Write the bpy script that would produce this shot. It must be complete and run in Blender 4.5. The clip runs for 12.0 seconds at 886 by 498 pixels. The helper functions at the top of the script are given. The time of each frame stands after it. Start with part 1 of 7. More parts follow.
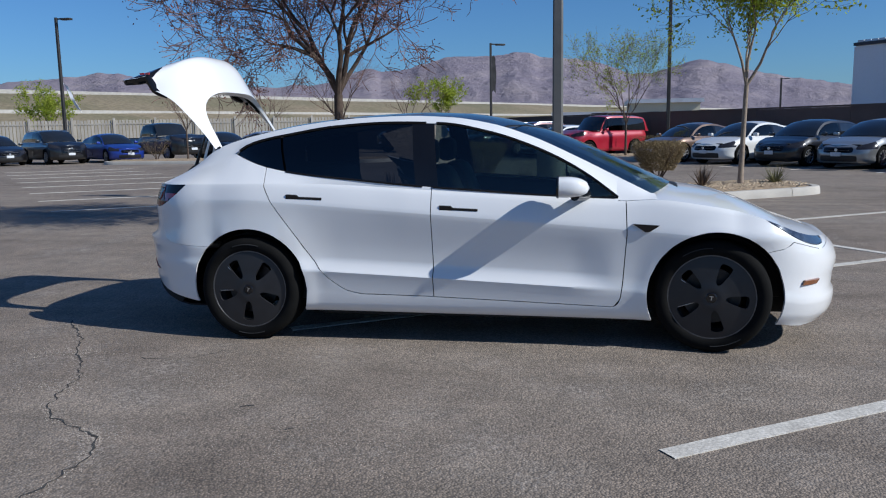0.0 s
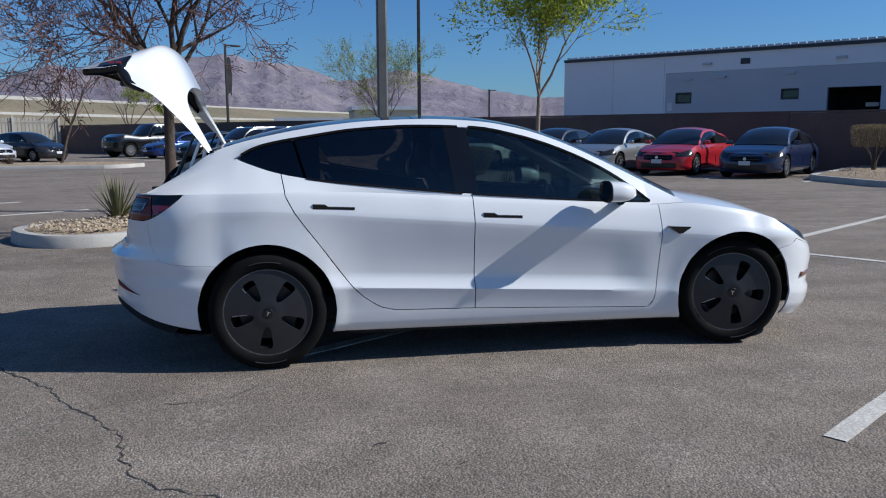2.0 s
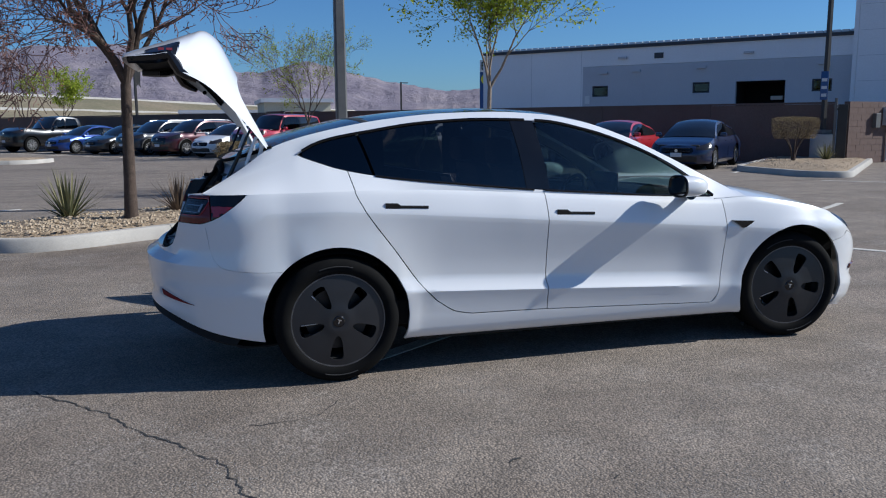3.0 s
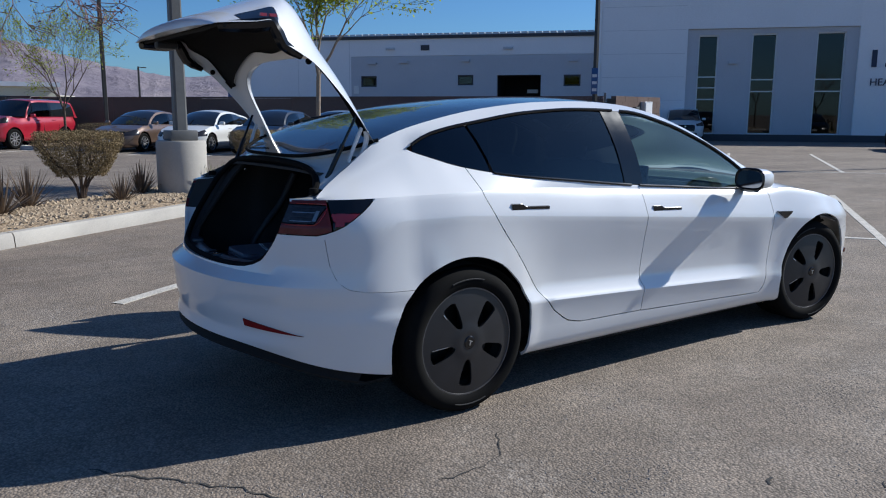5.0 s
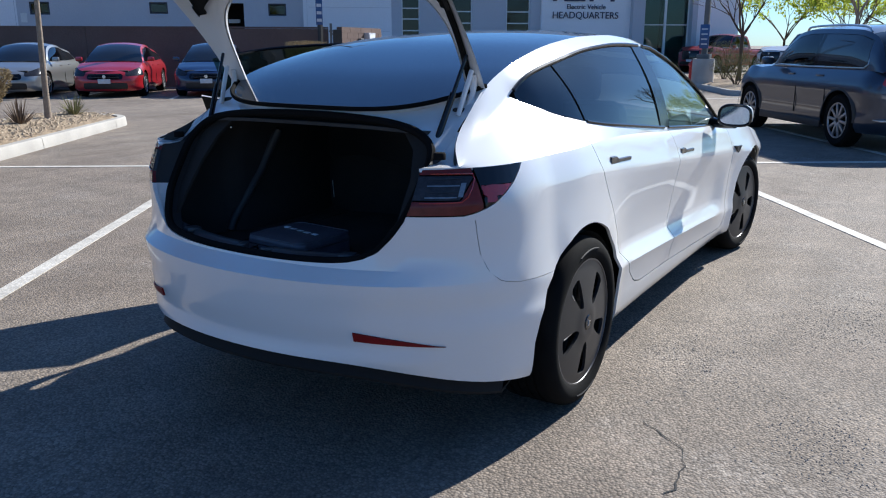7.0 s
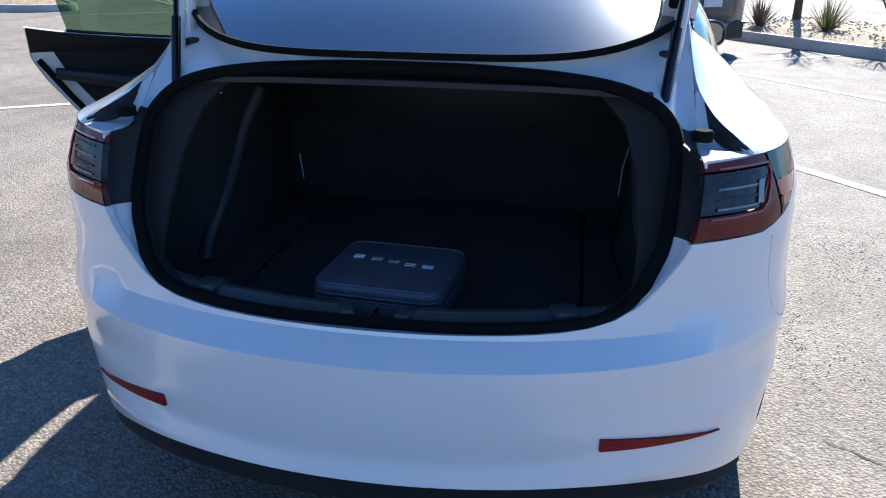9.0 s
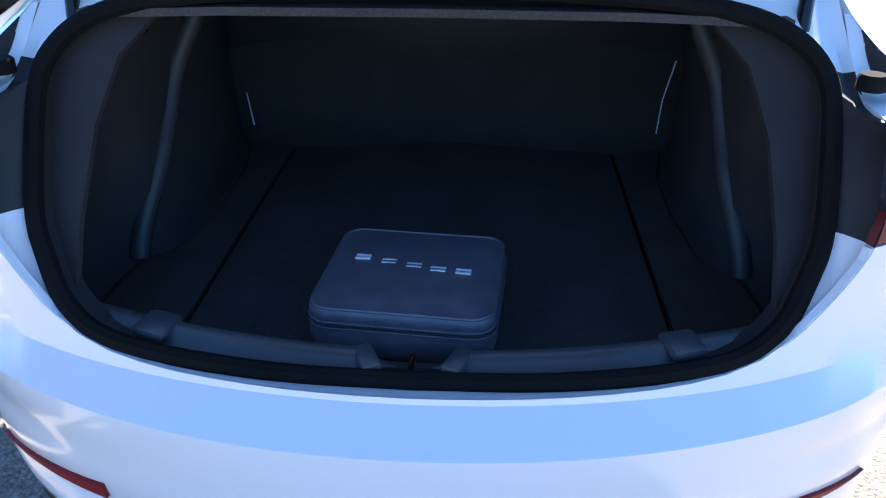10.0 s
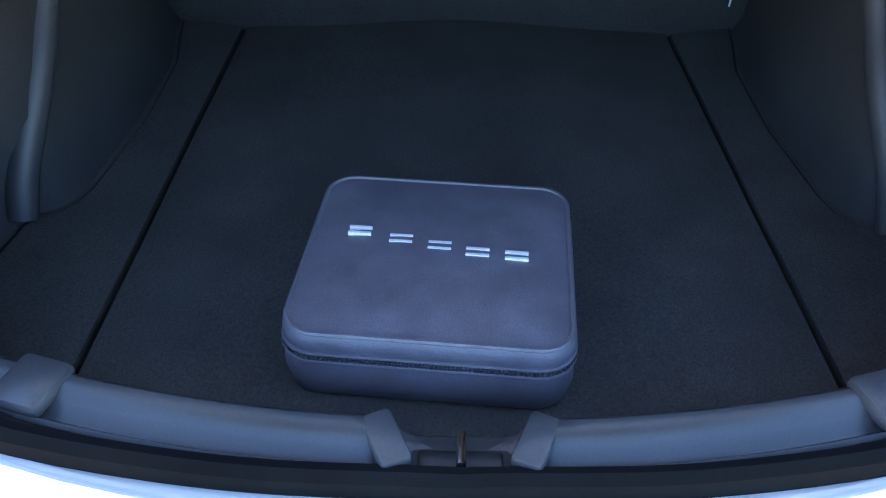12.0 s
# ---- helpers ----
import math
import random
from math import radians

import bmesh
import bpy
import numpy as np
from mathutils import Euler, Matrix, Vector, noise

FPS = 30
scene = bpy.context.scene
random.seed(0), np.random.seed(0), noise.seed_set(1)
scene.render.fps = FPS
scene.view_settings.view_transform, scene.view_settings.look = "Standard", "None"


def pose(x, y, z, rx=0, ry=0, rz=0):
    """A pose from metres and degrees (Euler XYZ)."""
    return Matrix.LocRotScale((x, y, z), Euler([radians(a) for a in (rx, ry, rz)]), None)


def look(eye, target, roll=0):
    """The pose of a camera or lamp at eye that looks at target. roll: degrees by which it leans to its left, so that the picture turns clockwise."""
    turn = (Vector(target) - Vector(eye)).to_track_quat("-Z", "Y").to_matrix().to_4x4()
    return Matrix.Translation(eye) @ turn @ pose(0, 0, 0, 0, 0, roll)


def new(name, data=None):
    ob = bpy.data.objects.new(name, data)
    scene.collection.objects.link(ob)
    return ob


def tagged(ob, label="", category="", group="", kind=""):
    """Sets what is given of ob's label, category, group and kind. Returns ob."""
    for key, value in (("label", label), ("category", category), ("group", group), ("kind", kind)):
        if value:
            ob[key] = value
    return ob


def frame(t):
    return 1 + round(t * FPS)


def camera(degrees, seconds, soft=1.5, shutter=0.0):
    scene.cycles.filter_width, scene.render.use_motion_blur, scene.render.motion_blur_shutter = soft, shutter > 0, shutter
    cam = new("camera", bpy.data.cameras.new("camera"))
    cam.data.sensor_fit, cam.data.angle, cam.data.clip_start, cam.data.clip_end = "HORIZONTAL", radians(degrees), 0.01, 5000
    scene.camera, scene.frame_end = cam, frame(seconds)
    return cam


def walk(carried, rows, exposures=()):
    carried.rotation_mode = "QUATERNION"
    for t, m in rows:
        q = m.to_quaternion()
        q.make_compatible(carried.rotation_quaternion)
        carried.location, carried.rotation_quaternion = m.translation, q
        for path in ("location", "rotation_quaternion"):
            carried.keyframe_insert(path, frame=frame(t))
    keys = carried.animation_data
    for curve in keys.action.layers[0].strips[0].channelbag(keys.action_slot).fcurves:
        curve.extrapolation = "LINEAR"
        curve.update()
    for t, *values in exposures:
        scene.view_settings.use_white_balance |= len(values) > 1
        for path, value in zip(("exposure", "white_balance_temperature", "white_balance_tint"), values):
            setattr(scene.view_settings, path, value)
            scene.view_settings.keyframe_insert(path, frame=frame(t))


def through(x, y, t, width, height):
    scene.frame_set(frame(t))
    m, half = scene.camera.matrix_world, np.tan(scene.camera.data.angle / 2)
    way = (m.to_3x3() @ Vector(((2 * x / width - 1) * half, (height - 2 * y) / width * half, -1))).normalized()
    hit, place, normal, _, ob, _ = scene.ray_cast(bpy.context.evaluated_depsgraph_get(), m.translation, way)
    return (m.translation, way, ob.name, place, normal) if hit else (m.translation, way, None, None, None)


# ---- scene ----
cam = camera(58.4, 12.0, 1.1)
PATH = [
    (0, (0.706, -5.603, 1.324), (0.347, -3.658, 1.028), -1.0),
    (0.5, (0.218, -5.607, 1.344), (0.039, -3.637, 1.049), -0.8),
    (1, (-0.288, -5.647, 1.349), (-0.286, -3.668, 1.059), -0.6),
    (1.5, (-0.759, -5.519, 1.343), (-0.577, -3.548, 1.053), -0.4),
    (2, (-1.233, -5.38, 1.338), (-0.885, -3.432, 1.047), -0.3),
    (2.5, (-1.685, -5.198, 1.329), (-1.23, -3.273, 1.03), -0.5),
    (3, (-2.087, -4.933, 1.348), (-1.514, -3.042, 1.038), -0.4),
    (3.2, (-2.261, -4.833, 1.336), (-1.631, -2.961, 1.021), -0.2),
    (5, (-3.546, -3.652, 1.351), (-2.401, -2.047, 1.015), 0.2),
    (5.5, (-3.792, -3.262, 1.354), (-2.522, -1.758, 1.005), 0.4),
    (6, (-3.994, -2.862, 1.358), (-2.598, -1.484, 0.965), -0.1),
    (6.5, (-4.073, -2.411, 1.369), (-2.551, -1.188, 0.935), -0.7),
    (7, (-4.196, -1.971, 1.372), (-2.554, -0.944, 0.875), -0.0),
    (7.2, (-4.198, -1.796, 1.356), (-2.521, -0.826, 0.859), -0.3),
    (8.8, (-3.761, -0.492, 1.378), (-1.929, -0.069, 0.695), 0.2),
    (9, (-3.663, -0.37, 1.372), (-1.819, -0.058, 0.661), 0.5),
    (9.5, (-3.442, -0.158, 1.368), (-1.648, -0.01, 0.498), -0.0),
    (10, (-3.151, -0.097, 1.342), (-1.394, 0.013, 0.392), 0.1),
    (10.5, (-2.942, -0.056, 1.326), (-1.24, 0.021, 0.28), 0.2),
    (11, (-2.787, 0.022, 1.29), (-1.133, 0.06, 0.165), 0.2),
    (11.5, (-2.705, 0.029, 1.267), (-1.103, 0.042, 0.07), 0.6),
    (12, (-2.683, 0.017, 1.234), (-1.132, 0.019, -0.03), 0.9),
]
EXPOSURES = [(0.0, 0.0, 5900, 10), (4.0, 0.08, 5900, 10), (5.0, 0.15, 6000, 10), (5.5, 0.3, 6000, 10), (7.0, 0.65, 6100, 10), (8.8, 1.3, 6000, 10), (9.5, 1.85, 6100, 10), (10.0, 2.6, 6500, 11), (10.6, 3.4, 7200, 13), (11.0, 4.45, 7900, 15), (11.5, 4.65, 9400, 15), (12.0, 4.3, 9100, 15)]
walk(cam, [(t, look(eye, target, roll)) for t, eye, target, roll in PATH], EXPOSURES)

# ---- light ----
SUN = Vector((1.0, -0.22, 0.74)).normalized()
world = bpy.data.worlds.new("sky")
scene.world = world
world.use_nodes = True
wn = world.node_tree.nodes
sky = wn.new("ShaderNodeTexSky")
sky.sky_type = "NISHITA"
sky.sun_disc = False
sky.sun_elevation = math.asin(SUN.z)
sky.sun_rotation = math.atan2(SUN.x, SUN.y)
sky.air_density, sky.dust_density, sky.ozone_density = 1.0, 0.35, 4.0
tone = wn.new("ShaderNodeMix")
tone.data_type, tone.blend_type = "RGBA", "MULTIPLY"
tone.inputs[0].default_value, tone.inputs[7].default_value = 1.0, (0.62, 0.925, 1.24, 1)
world.node_tree.links.new(sky.outputs[0], tone.inputs[6])
world.node_tree.links.new(tone.outputs[2], wn["Background"].inputs[0])
wn["Background"].inputs[1].default_value = 0.070
sun = new("sun", bpy.data.lights.new("sun", "SUN"))
sun.data.energy, sun.data.angle, sun.data.color = 5.0, radians(0.53), (1.0, 0.958, 0.87)
sun.matrix_world = look(SUN * 50, (0, 0, 0))


# ---- materials ----
def principled(name, rough=0.5, metal=0.0, coat=0.0, spec=0.5):
    m = bpy.data.materials.new(name)
    m.use_nodes = True
    b = m.node_tree.nodes["Principled BSDF"]
    b.inputs["Roughness"].default_value = rough
    b.inputs["Metallic"].default_value = metal
    b.inputs["Coat Weight"].default_value = coat
    b.inputs["Coat Roughness"].default_value = 0.04
    b.inputs["Specular IOR Level"].default_value = spec
    return m, m.node_tree, b


def coords(t, scale, world_space=False):
    """Texture coordinates in metres times scale."""
    if world_space:
        src = t.nodes.new("ShaderNodeNewGeometry").outputs["Position"]
    else:
        src = t.nodes.new("ShaderNodeTexCoord").outputs["Object"]
    mul = t.nodes.new("ShaderNodeVectorMath")
    mul.operation = "SCALE"
    mul.inputs["Scale"].default_value = scale
    t.links.new(src, mul.inputs[0])
    return mul.outputs[0]


def noise_tex(t, vec, scale=1.0, detail=4.0, rough=0.55):
    n = t.nodes.new("ShaderNodeTexNoise")
    n.inputs["Scale"].default_value, n.inputs["Detail"].default_value, n.inputs["Roughness"].default_value = scale, detail, rough
    t.links.new(vec, n.inputs["Vector"])
    return n.outputs["Fac"]


def ramp(t, fac, stops):
    r = t.nodes.new("ShaderNodeValToRGB")
    e = r.color_ramp.elements
    while len(e) < len(stops):
        e.new(0.5)
    for k, (p, c) in enumerate(stops):
        e[k].position, e[k].color = p, (*c, 1)
    t.links.new(fac, r.inputs[0])
    return r.outputs[0]


def mixc(t, fac, a, b, how="MIX"):
    m = t.nodes.new("ShaderNodeMix")
    m.data_type, m.blend_type = "RGBA", how
    for sock, v in ((0, fac), (6, a), (7, b)):
        if hasattr(v, "links"):
            t.links.new(v, m.inputs[sock])
        else:
            m.inputs[sock].default_value = v if sock == 0 else (*v, 1)
    return m.outputs[2]


def bump(t, b, height, strength=0.3, dist=0.01):
    n = t.nodes.new("ShaderNodeBump")
    n.inputs["Strength"].default_value, n.inputs["Distance"].default_value = strength, dist
    t.links.new(height, n.inputs["Height"])
    t.links.new(n.outputs[0], b.inputs["Normal"])


def surface(name, c1, c2, size=0.3, fine=0.01, rough=0.6, metal=0.0, coat=0.0, grain=0.15, relief=0.2, depth=0.003, spec=0.5, world_space=False, per_piece=0.0):
    """A surface that varies between two colours over patches of a size, with fine grain and relief."""
    m, t, b = principled(name, rough, metal, coat, spec)
    v = coords(t, 1.0, world_space)
    big = noise_tex(t, v, 1.0 / size, 3.0)
    col = ramp(t, big, [(0.3, c1), (0.7, c2)])
    f = noise_tex(t, v, 1.0 / fine, 2.0)
    g = ramp(t, f, [(0.25, (1 - grain,) * 3), (0.75, (1 + grain,) * 3)])
    col = mixc(t, 1.0, col, g, "MULTIPLY")
    if per_piece:
        info = t.nodes.new("ShaderNodeObjectInfo")
        r = ramp(t, info.outputs["Random"], [(0.0, (1 - per_piece,) * 3), (1.0, (1 + per_piece,) * 3)])
        col = mixc(t, 1.0, col, r, "MULTIPLY")
    t.links.new(col, b.inputs["Base Color"])
    rr = t.nodes.new("ShaderNodeMapRange")
    rr.inputs[3].default_value, rr.inputs[4].default_value = max(rough - 0.08, 0.02), min(rough + 0.08, 1)
    t.links.new(big, rr.inputs[0])
    t.links.new(rr.outputs[0], b.inputs["Roughness"])
    if relief:
        bump(t, b, f, relief, depth)
    return m


def paint(name, c, metal=0.0, rough=0.32, dirt=0.06):
    """Clear-coated car paint with a trace of dust."""
    m, t, b = principled(name, rough, metal, 0.9)
    v = coords(t, 1.0)
    d = noise_tex(t, v, 3.0, 5.0)
    dusty = tuple(x * (1 - dirt) + 0.35 * dirt for x in c)
    t.links.new(ramp(t, d, [(0.35, c), (0.75, dusty)]), b.inputs["Base Color"])
    t.links.new(ramp(t, d, [(0.3, (0.02,) * 3), (0.8, (0.09,) * 3)]), b.inputs["Coat Roughness"])
    return m


def tinted_glass(name, tint, rough=0.0, gloss_tint=(1, 1, 1), ior=1.52):
    """A thin pane: tinted see-through with a mirror sheen by Fresnel."""
    m = bpy.data.materials.new(name)
    m.use_nodes = True
    t = m.node_tree
    t.nodes.remove(t.nodes["Principled BSDF"])
    tr, gl, mx, fr = (t.nodes.new("ShaderNode" + k) for k in ("BsdfTransparent", "BsdfGlossy", "MixShader", "Fresnel"))
    tr.inputs[0].default_value = (*tint, 1)
    gl.inputs["Roughness"].default_value = rough
    gl.inputs["Color"].default_value = (*gloss_tint, 1)
    fr.inputs[0].default_value = ior
    t.links.new(fr.outputs[0], mx.inputs[0])
    t.links.new(tr.outputs[0], mx.inputs[1])
    t.links.new(gl.outputs[0], mx.inputs[2])
    t.links.new(mx.outputs[0], t.nodes["Material Output"].inputs[0])
    return m


def asphalt_material():
    m, t, b = principled("asphalt", 0.85)
    v = coords(t, 1.0, True)
    big = noise_tex(t, v, 0.35, 5.0, 0.6)
    mid = noise_tex(t, v, 3.0, 4.0)
    col = ramp(t, big, [(0.30, (0.178, 0.141, 0.110)), (0.48, (0.250, 0.204, 0.162)), (0.62, (0.275, 0.228, 0.182)), (0.75, (0.238, 0.190, 0.148))])
    col = mixc(t, 1.0, col, ramp(t, mid, [(0.3, (0.82,) * 3), (0.7, (1.14,) * 3)]), "MULTIPLY")
    # Faint long drag marks of the paving machine and of tyres.
    turned = t.nodes.new("ShaderNodeMapping")
    turned.inputs["Rotation"].default_value = (0, 0, radians(-34))
    turned.inputs["Scale"].default_value = (0.12, 1.9, 1.0)
    t.links.new(v, turned.inputs["Vector"])
    drag = noise_tex(t, turned.outputs[0], 1.0, 4.0, 0.6)
    col = mixc(t, 1.0, col, ramp(t, drag, [(0.35, (0.86, 0.85, 0.84)), (0.6, (1.06, 1.06, 1.06))]), "MULTIPLY")
    vo = t.nodes.new("ShaderNodeTexVoronoi")
    vo.inputs["Scale"].default_value = 95.0
    t.links.new(v, vo.inputs["Vector"])
    stones = ramp(t, vo.outputs["Color"], [(0.15, (0.62,) * 3), (0.5, (0.97,) * 3), (0.82, (1.36, 1.33, 1.30))])
    col = mixc(t, 0.8, col, mixc(t, 1.0, col, stones, "MULTIPLY"))
    gaps = ramp(t, vo.outputs["Distance"], [(0.3, (1, 1, 1)), (0.75, (0.45,) * 3)])
    col = mixc(t, 0.7, col, mixc(t, 1.0, col, gaps, "MULTIPLY"))
    # Worn patches where pale aggregate shows.
    wear = noise_tex(t, v, 1.6, 5.0, 0.65)
    vo2 = t.nodes.new("ShaderNodeTexVoronoi")
    vo2.inputs["Scale"].default_value = 60.0
    t.links.new(v, vo2.inputs["Vector"])
    pale = ramp(t, vo2.outputs["Color"], [(0.30, (0.10, 0.088, 0.078)), (0.55, (0.24, 0.205, 0.172)), (0.78, (0.46, 0.41, 0.355))])
    col = mixc(t, ramp(t, wear, [(0.50, (0, 0, 0)), (0.68, (0.42,) * 3)]), col, pale)
    t.links.new(col, b.inputs["Base Color"])
    bump(t, b, vo.outputs["Distance"], 0.5, -0.010)
    return m


ASPHALT = asphalt_material()
LINE = surface("line_paint", (0.60, 0.565, 0.50), (0.44, 0.41, 0.36), 0.15, 0.012, 0.75, grain=0.35, relief=0.4, world_space=True)
CONCRETE = surface("kerb_concrete", (0.46, 0.43, 0.38), (0.36, 0.335, 0.30), 0.6, 0.008, 0.85, grain=0.18, relief=0.35, world_space=True, per_piece=0.06)
CRACK = surface("crack", (0.03, 0.029, 0.028), (0.05, 0.048, 0.046), 0.1, 0.01, 0.95)
WHITE = paint("white_paint", (0.76, 0.76, 0.755), 0.0, 0.30, 0.03)
GLASS_REAR = tinted_glass("privacy_glass", (0.075, 0.082, 0.09), ior=1.65)
GLASS_FRONT = tinted_glass("front_glass", (0.30, 0.385, 0.37), ior=1.65)
GLASS_DOOR = tinted_glass("green_door_glass", (0.16, 0.26, 0.19))
GLASS_ROOF, _t, _b = principled("roof_glass", 0.03, 0.0, 0.0, 0.5)
_b.inputs["Base Color"].default_value = (0.006, 0.008, 0.012, 1)
_b.inputs["IOR"].default_value = 2.7
_b.inputs["Coat Weight"].default_value, _b.inputs["Coat Roughness"].default_value = 0.25, 0.3
BLACK = surface("black_plastic", (0.012, 0.012, 0.013), (0.02, 0.02, 0.021), 0.1, 0.003, 0.55, relief=0.15, depth=0.001)
GLOSSBLACK = surface("gloss_black_trim", (0.006, 0.006, 0.007), (0.009, 0.009, 0.01), 0.2, 0.01, 0.12, relief=0)
SHADE = surface("dark_inner_panel", (0.006, 0.006, 0.006), (0.009, 0.009, 0.009), 0.2, 0.01, 0.9, relief=0)
RUBBER = surface("tyre_rubber", (0.005, 0.005, 0.005), (0.0085, 0.0083, 0.008), 0.08, 0.004, 0.9, relief=0.3, depth=0.001, spec=0.12)
AERO = surface("aero_cover_grey", (0.016, 0.016, 0.018), (0.024, 0.024, 0.0265), 0.2, 0.002, 0.40, relief=0.08, depth=0.0005)
SILVER = surface("silver_edge", (0.55, 0.55, 0.56), (0.62, 0.62, 0.63), 0.1, 0.003, 0.3, metal=1.0, relief=0)
DARKMETAL = surface("dark_alloy", (0.04, 0.04, 0.043), (0.06, 0.06, 0.063), 0.1, 0.003, 0.4, metal=0.8, relief=0)
RIMLIP = surface("worn_rim_edge", (0.10, 0.10, 0.105), (0.16, 0.16, 0.165), 0.05, 0.004, 0.35, metal=0.7, relief=0)
CHROME = surface("chrome", (0.75, 0.75, 0.76), (0.8, 0.8, 0.8), 0.1, 0.01, 0.08, metal=1.0, relief=0)
CHROME_GUIDE = surface("satin_light_guide", (0.20, 0.20, 0.21), (0.30, 0.30, 0.31), 0.02, 0.003, 0.4, metal=0.9, relief=0)
RED = surface("red_lens", (0.30, 0.008, 0.012), (0.38, 0.012, 0.015), 0.05, 0.004, 0.12, coat=1.0, grain=0.25, relief=0.2, depth=0.001)
DARKRED = surface("dark_red_lens", (0.10, 0.012, 0.012), (0.16, 0.022, 0.020), 0.04, 0.004, 0.18, relief=0, spec=0.3)
LENS = surface("clear_lens", (0.012, 0.012, 0.015), (0.035, 0.035, 0.042), 0.02, 0.004, 0.2, metal=0.0, coat=0.2, grain=0.3, relief=0.3, depth=0.002, spec=0.3)
HEADLENS = surface("head_lamp_lens", (0.03, 0.036, 0.05), (0.08, 0.10, 0.14), 0.04, 0.004, 0.08, metal=0.3, coat=1.0, relief=0)
AMBER = surface("amber_lens", (0.22, 0.075, 0.025), (0.28, 0.10, 0.03), 0.03, 0.004, 0.15, coat=1.0, relief=0)
CARPET = surface("trunk_carpet", (0.046, 0.042, 0.038), (0.066, 0.060, 0.054), 0.12, 0.003, 0.95, grain=0.35, relief=0.5, depth=0.002, spec=0.25)
TRIM = surface("trunk_trim_plastic", (0.045, 0.045, 0.047), (0.058, 0.058, 0.061), 0.2, 0.002, 0.3, relief=0.1, depth=0.0005)
SIDE_TRIM = surface("boot_side_felt", (0.026, 0.0255, 0.0255), (0.037, 0.036, 0.036), 0.2, 0.003, 0.9, relief=0.3, depth=0.001, spec=0.2)
LINER = surface("felt_liner", (0.011, 0.0105, 0.010), (0.016, 0.015, 0.014), 0.15, 0.004, 0.95, grain=0.3, relief=0.5, depth=0.002)
BAG = surface("charcoal_bag_cloth", (0.085, 0.080, 0.098), (0.125, 0.118, 0.142), 0.05, 0.0015, 0.42, grain=0.25, relief=0.35, depth=0.001)
SEATBACK = surface("seat_back_carpet", (0.024, 0.022, 0.021), (0.032, 0.030, 0.028), 0.15, 0.003, 0.95, grain=0.3, relief=0.4, depth=0.002, spec=0.2)
MOULD = surface("satin_moulding", (0.034, 0.034, 0.036), (0.046, 0.046, 0.049), 0.1, 0.003, 0.55, relief=0.1, depth=0.0005)
# A little paler than the sill trim, standing in for reflected sky.
GUIDE = surface("sky_lit_guide_plastic", (0.050, 0.050, 0.054), (0.066, 0.066, 0.071), 0.1, 0.003, 0.35, relief=0)
REFLEX = surface("bumper_reflex", (0.17, 0.006, 0.008), (0.22, 0.010, 0.012), 0.05, 0.003, 0.5, grain=0.3, relief=0.2, depth=0.0005, spec=0.2)
MIRROR = surface("mirror_silver", (0.32, 0.33, 0.35), (0.36, 0.37, 0.39), 0.2, 0.01, 0.04, metal=1.0, relief=0)
LETTER = surface("silver_print", (0.55, 0.56, 0.6), (0.62, 0.63, 0.66), 0.03, 0.004, 0.5, relief=0)
SEAT = surface("black_seat", (0.014, 0.014, 0.015), (0.02, 0.02, 0.021), 0.2, 0.004, 0.5, relief=0.2, depth=0.001)


# ---- mesh helpers ----
def flange(bm, depth):
    """Turns the open edges of a panel inwards, so that it shows its thickness."""
    mid = sum((v.co for v in bm.verts), Vector()) / max(1, len(bm.verts))
    core = Vector((mid.x * 0.9, mid.y * 0.3, min(mid.z * 0.8, mid.z - 0.05)))
    if sum(f.normal.dot(f.calc_center_median() - core) * f.calc_area() for f in bm.faces) < 0:
        bmesh.ops.reverse_faces(bm, faces=bm.faces)
    bm.normal_update()
    rim = [e for e in bm.edges if e.is_boundary]
    low = {}
    for e in rim:
        if all(abs(v.co.y) < 1e-4 for v in e.verts):
            continue
        for v in e.verts:
            if v not in low:
                low[v] = v.co - v.normal * depth
    low = {v: bm.verts.new(p) for v, p in low.items()}
    for e in rim:
        p, q = e.verts
        if p in low and q in low:
            bm.faces.new((p, q, low[q], low[p]))


def part(name, bm, material, parent=None, label="", smooth=True, solid=0.0):
    """Links a bmesh as one mesh object, under a thing or a part if one is given."""
    me = bpy.data.meshes.new(name)
    bmesh.ops.recalc_face_normals(bm, faces=bm.faces)
    if solid:
        flange(bm, max(solid, 0.012))
    bm.to_mesh(me)
    bm.free()
    me.materials.append(material)
    if smooth:
        me.shade_smooth()
        me.set_sharp_from_angle(angle=radians(38))
    ob = new(name, me)
    if parent:
        ob.parent = parent
        ob.matrix_parent_inverse = Matrix()
    if label:
        ob["label"] = label
    return ob


def thing(name, label, category, group="", kind="", m=None):
    ob = tagged(new(name), label, category, group, kind)
    if m is not None:
        ob.matrix_world = m
    return ob


def grid(rows, closed=False):
    """A bmesh from rows of points of equal length."""
    bm = bmesh.new()
    vs = [[bm.verts.new(p) for p in r] for r in rows]
    n = len(vs[0])
    for a, b in zip(vs, vs[1:]):
        for k in range(n if closed else n - 1):
            q = [a[k], a[(k + 1) % n], b[(k + 1) % n], b[k]]
            if len({tuple(v.co) for v in q}) > 2:
                try:
                    bm.faces.new(q)
                except ValueError:
                    pass
    bmesh.ops.remove_doubles(bm, verts=bm.verts, dist=1e-5)
    return bm


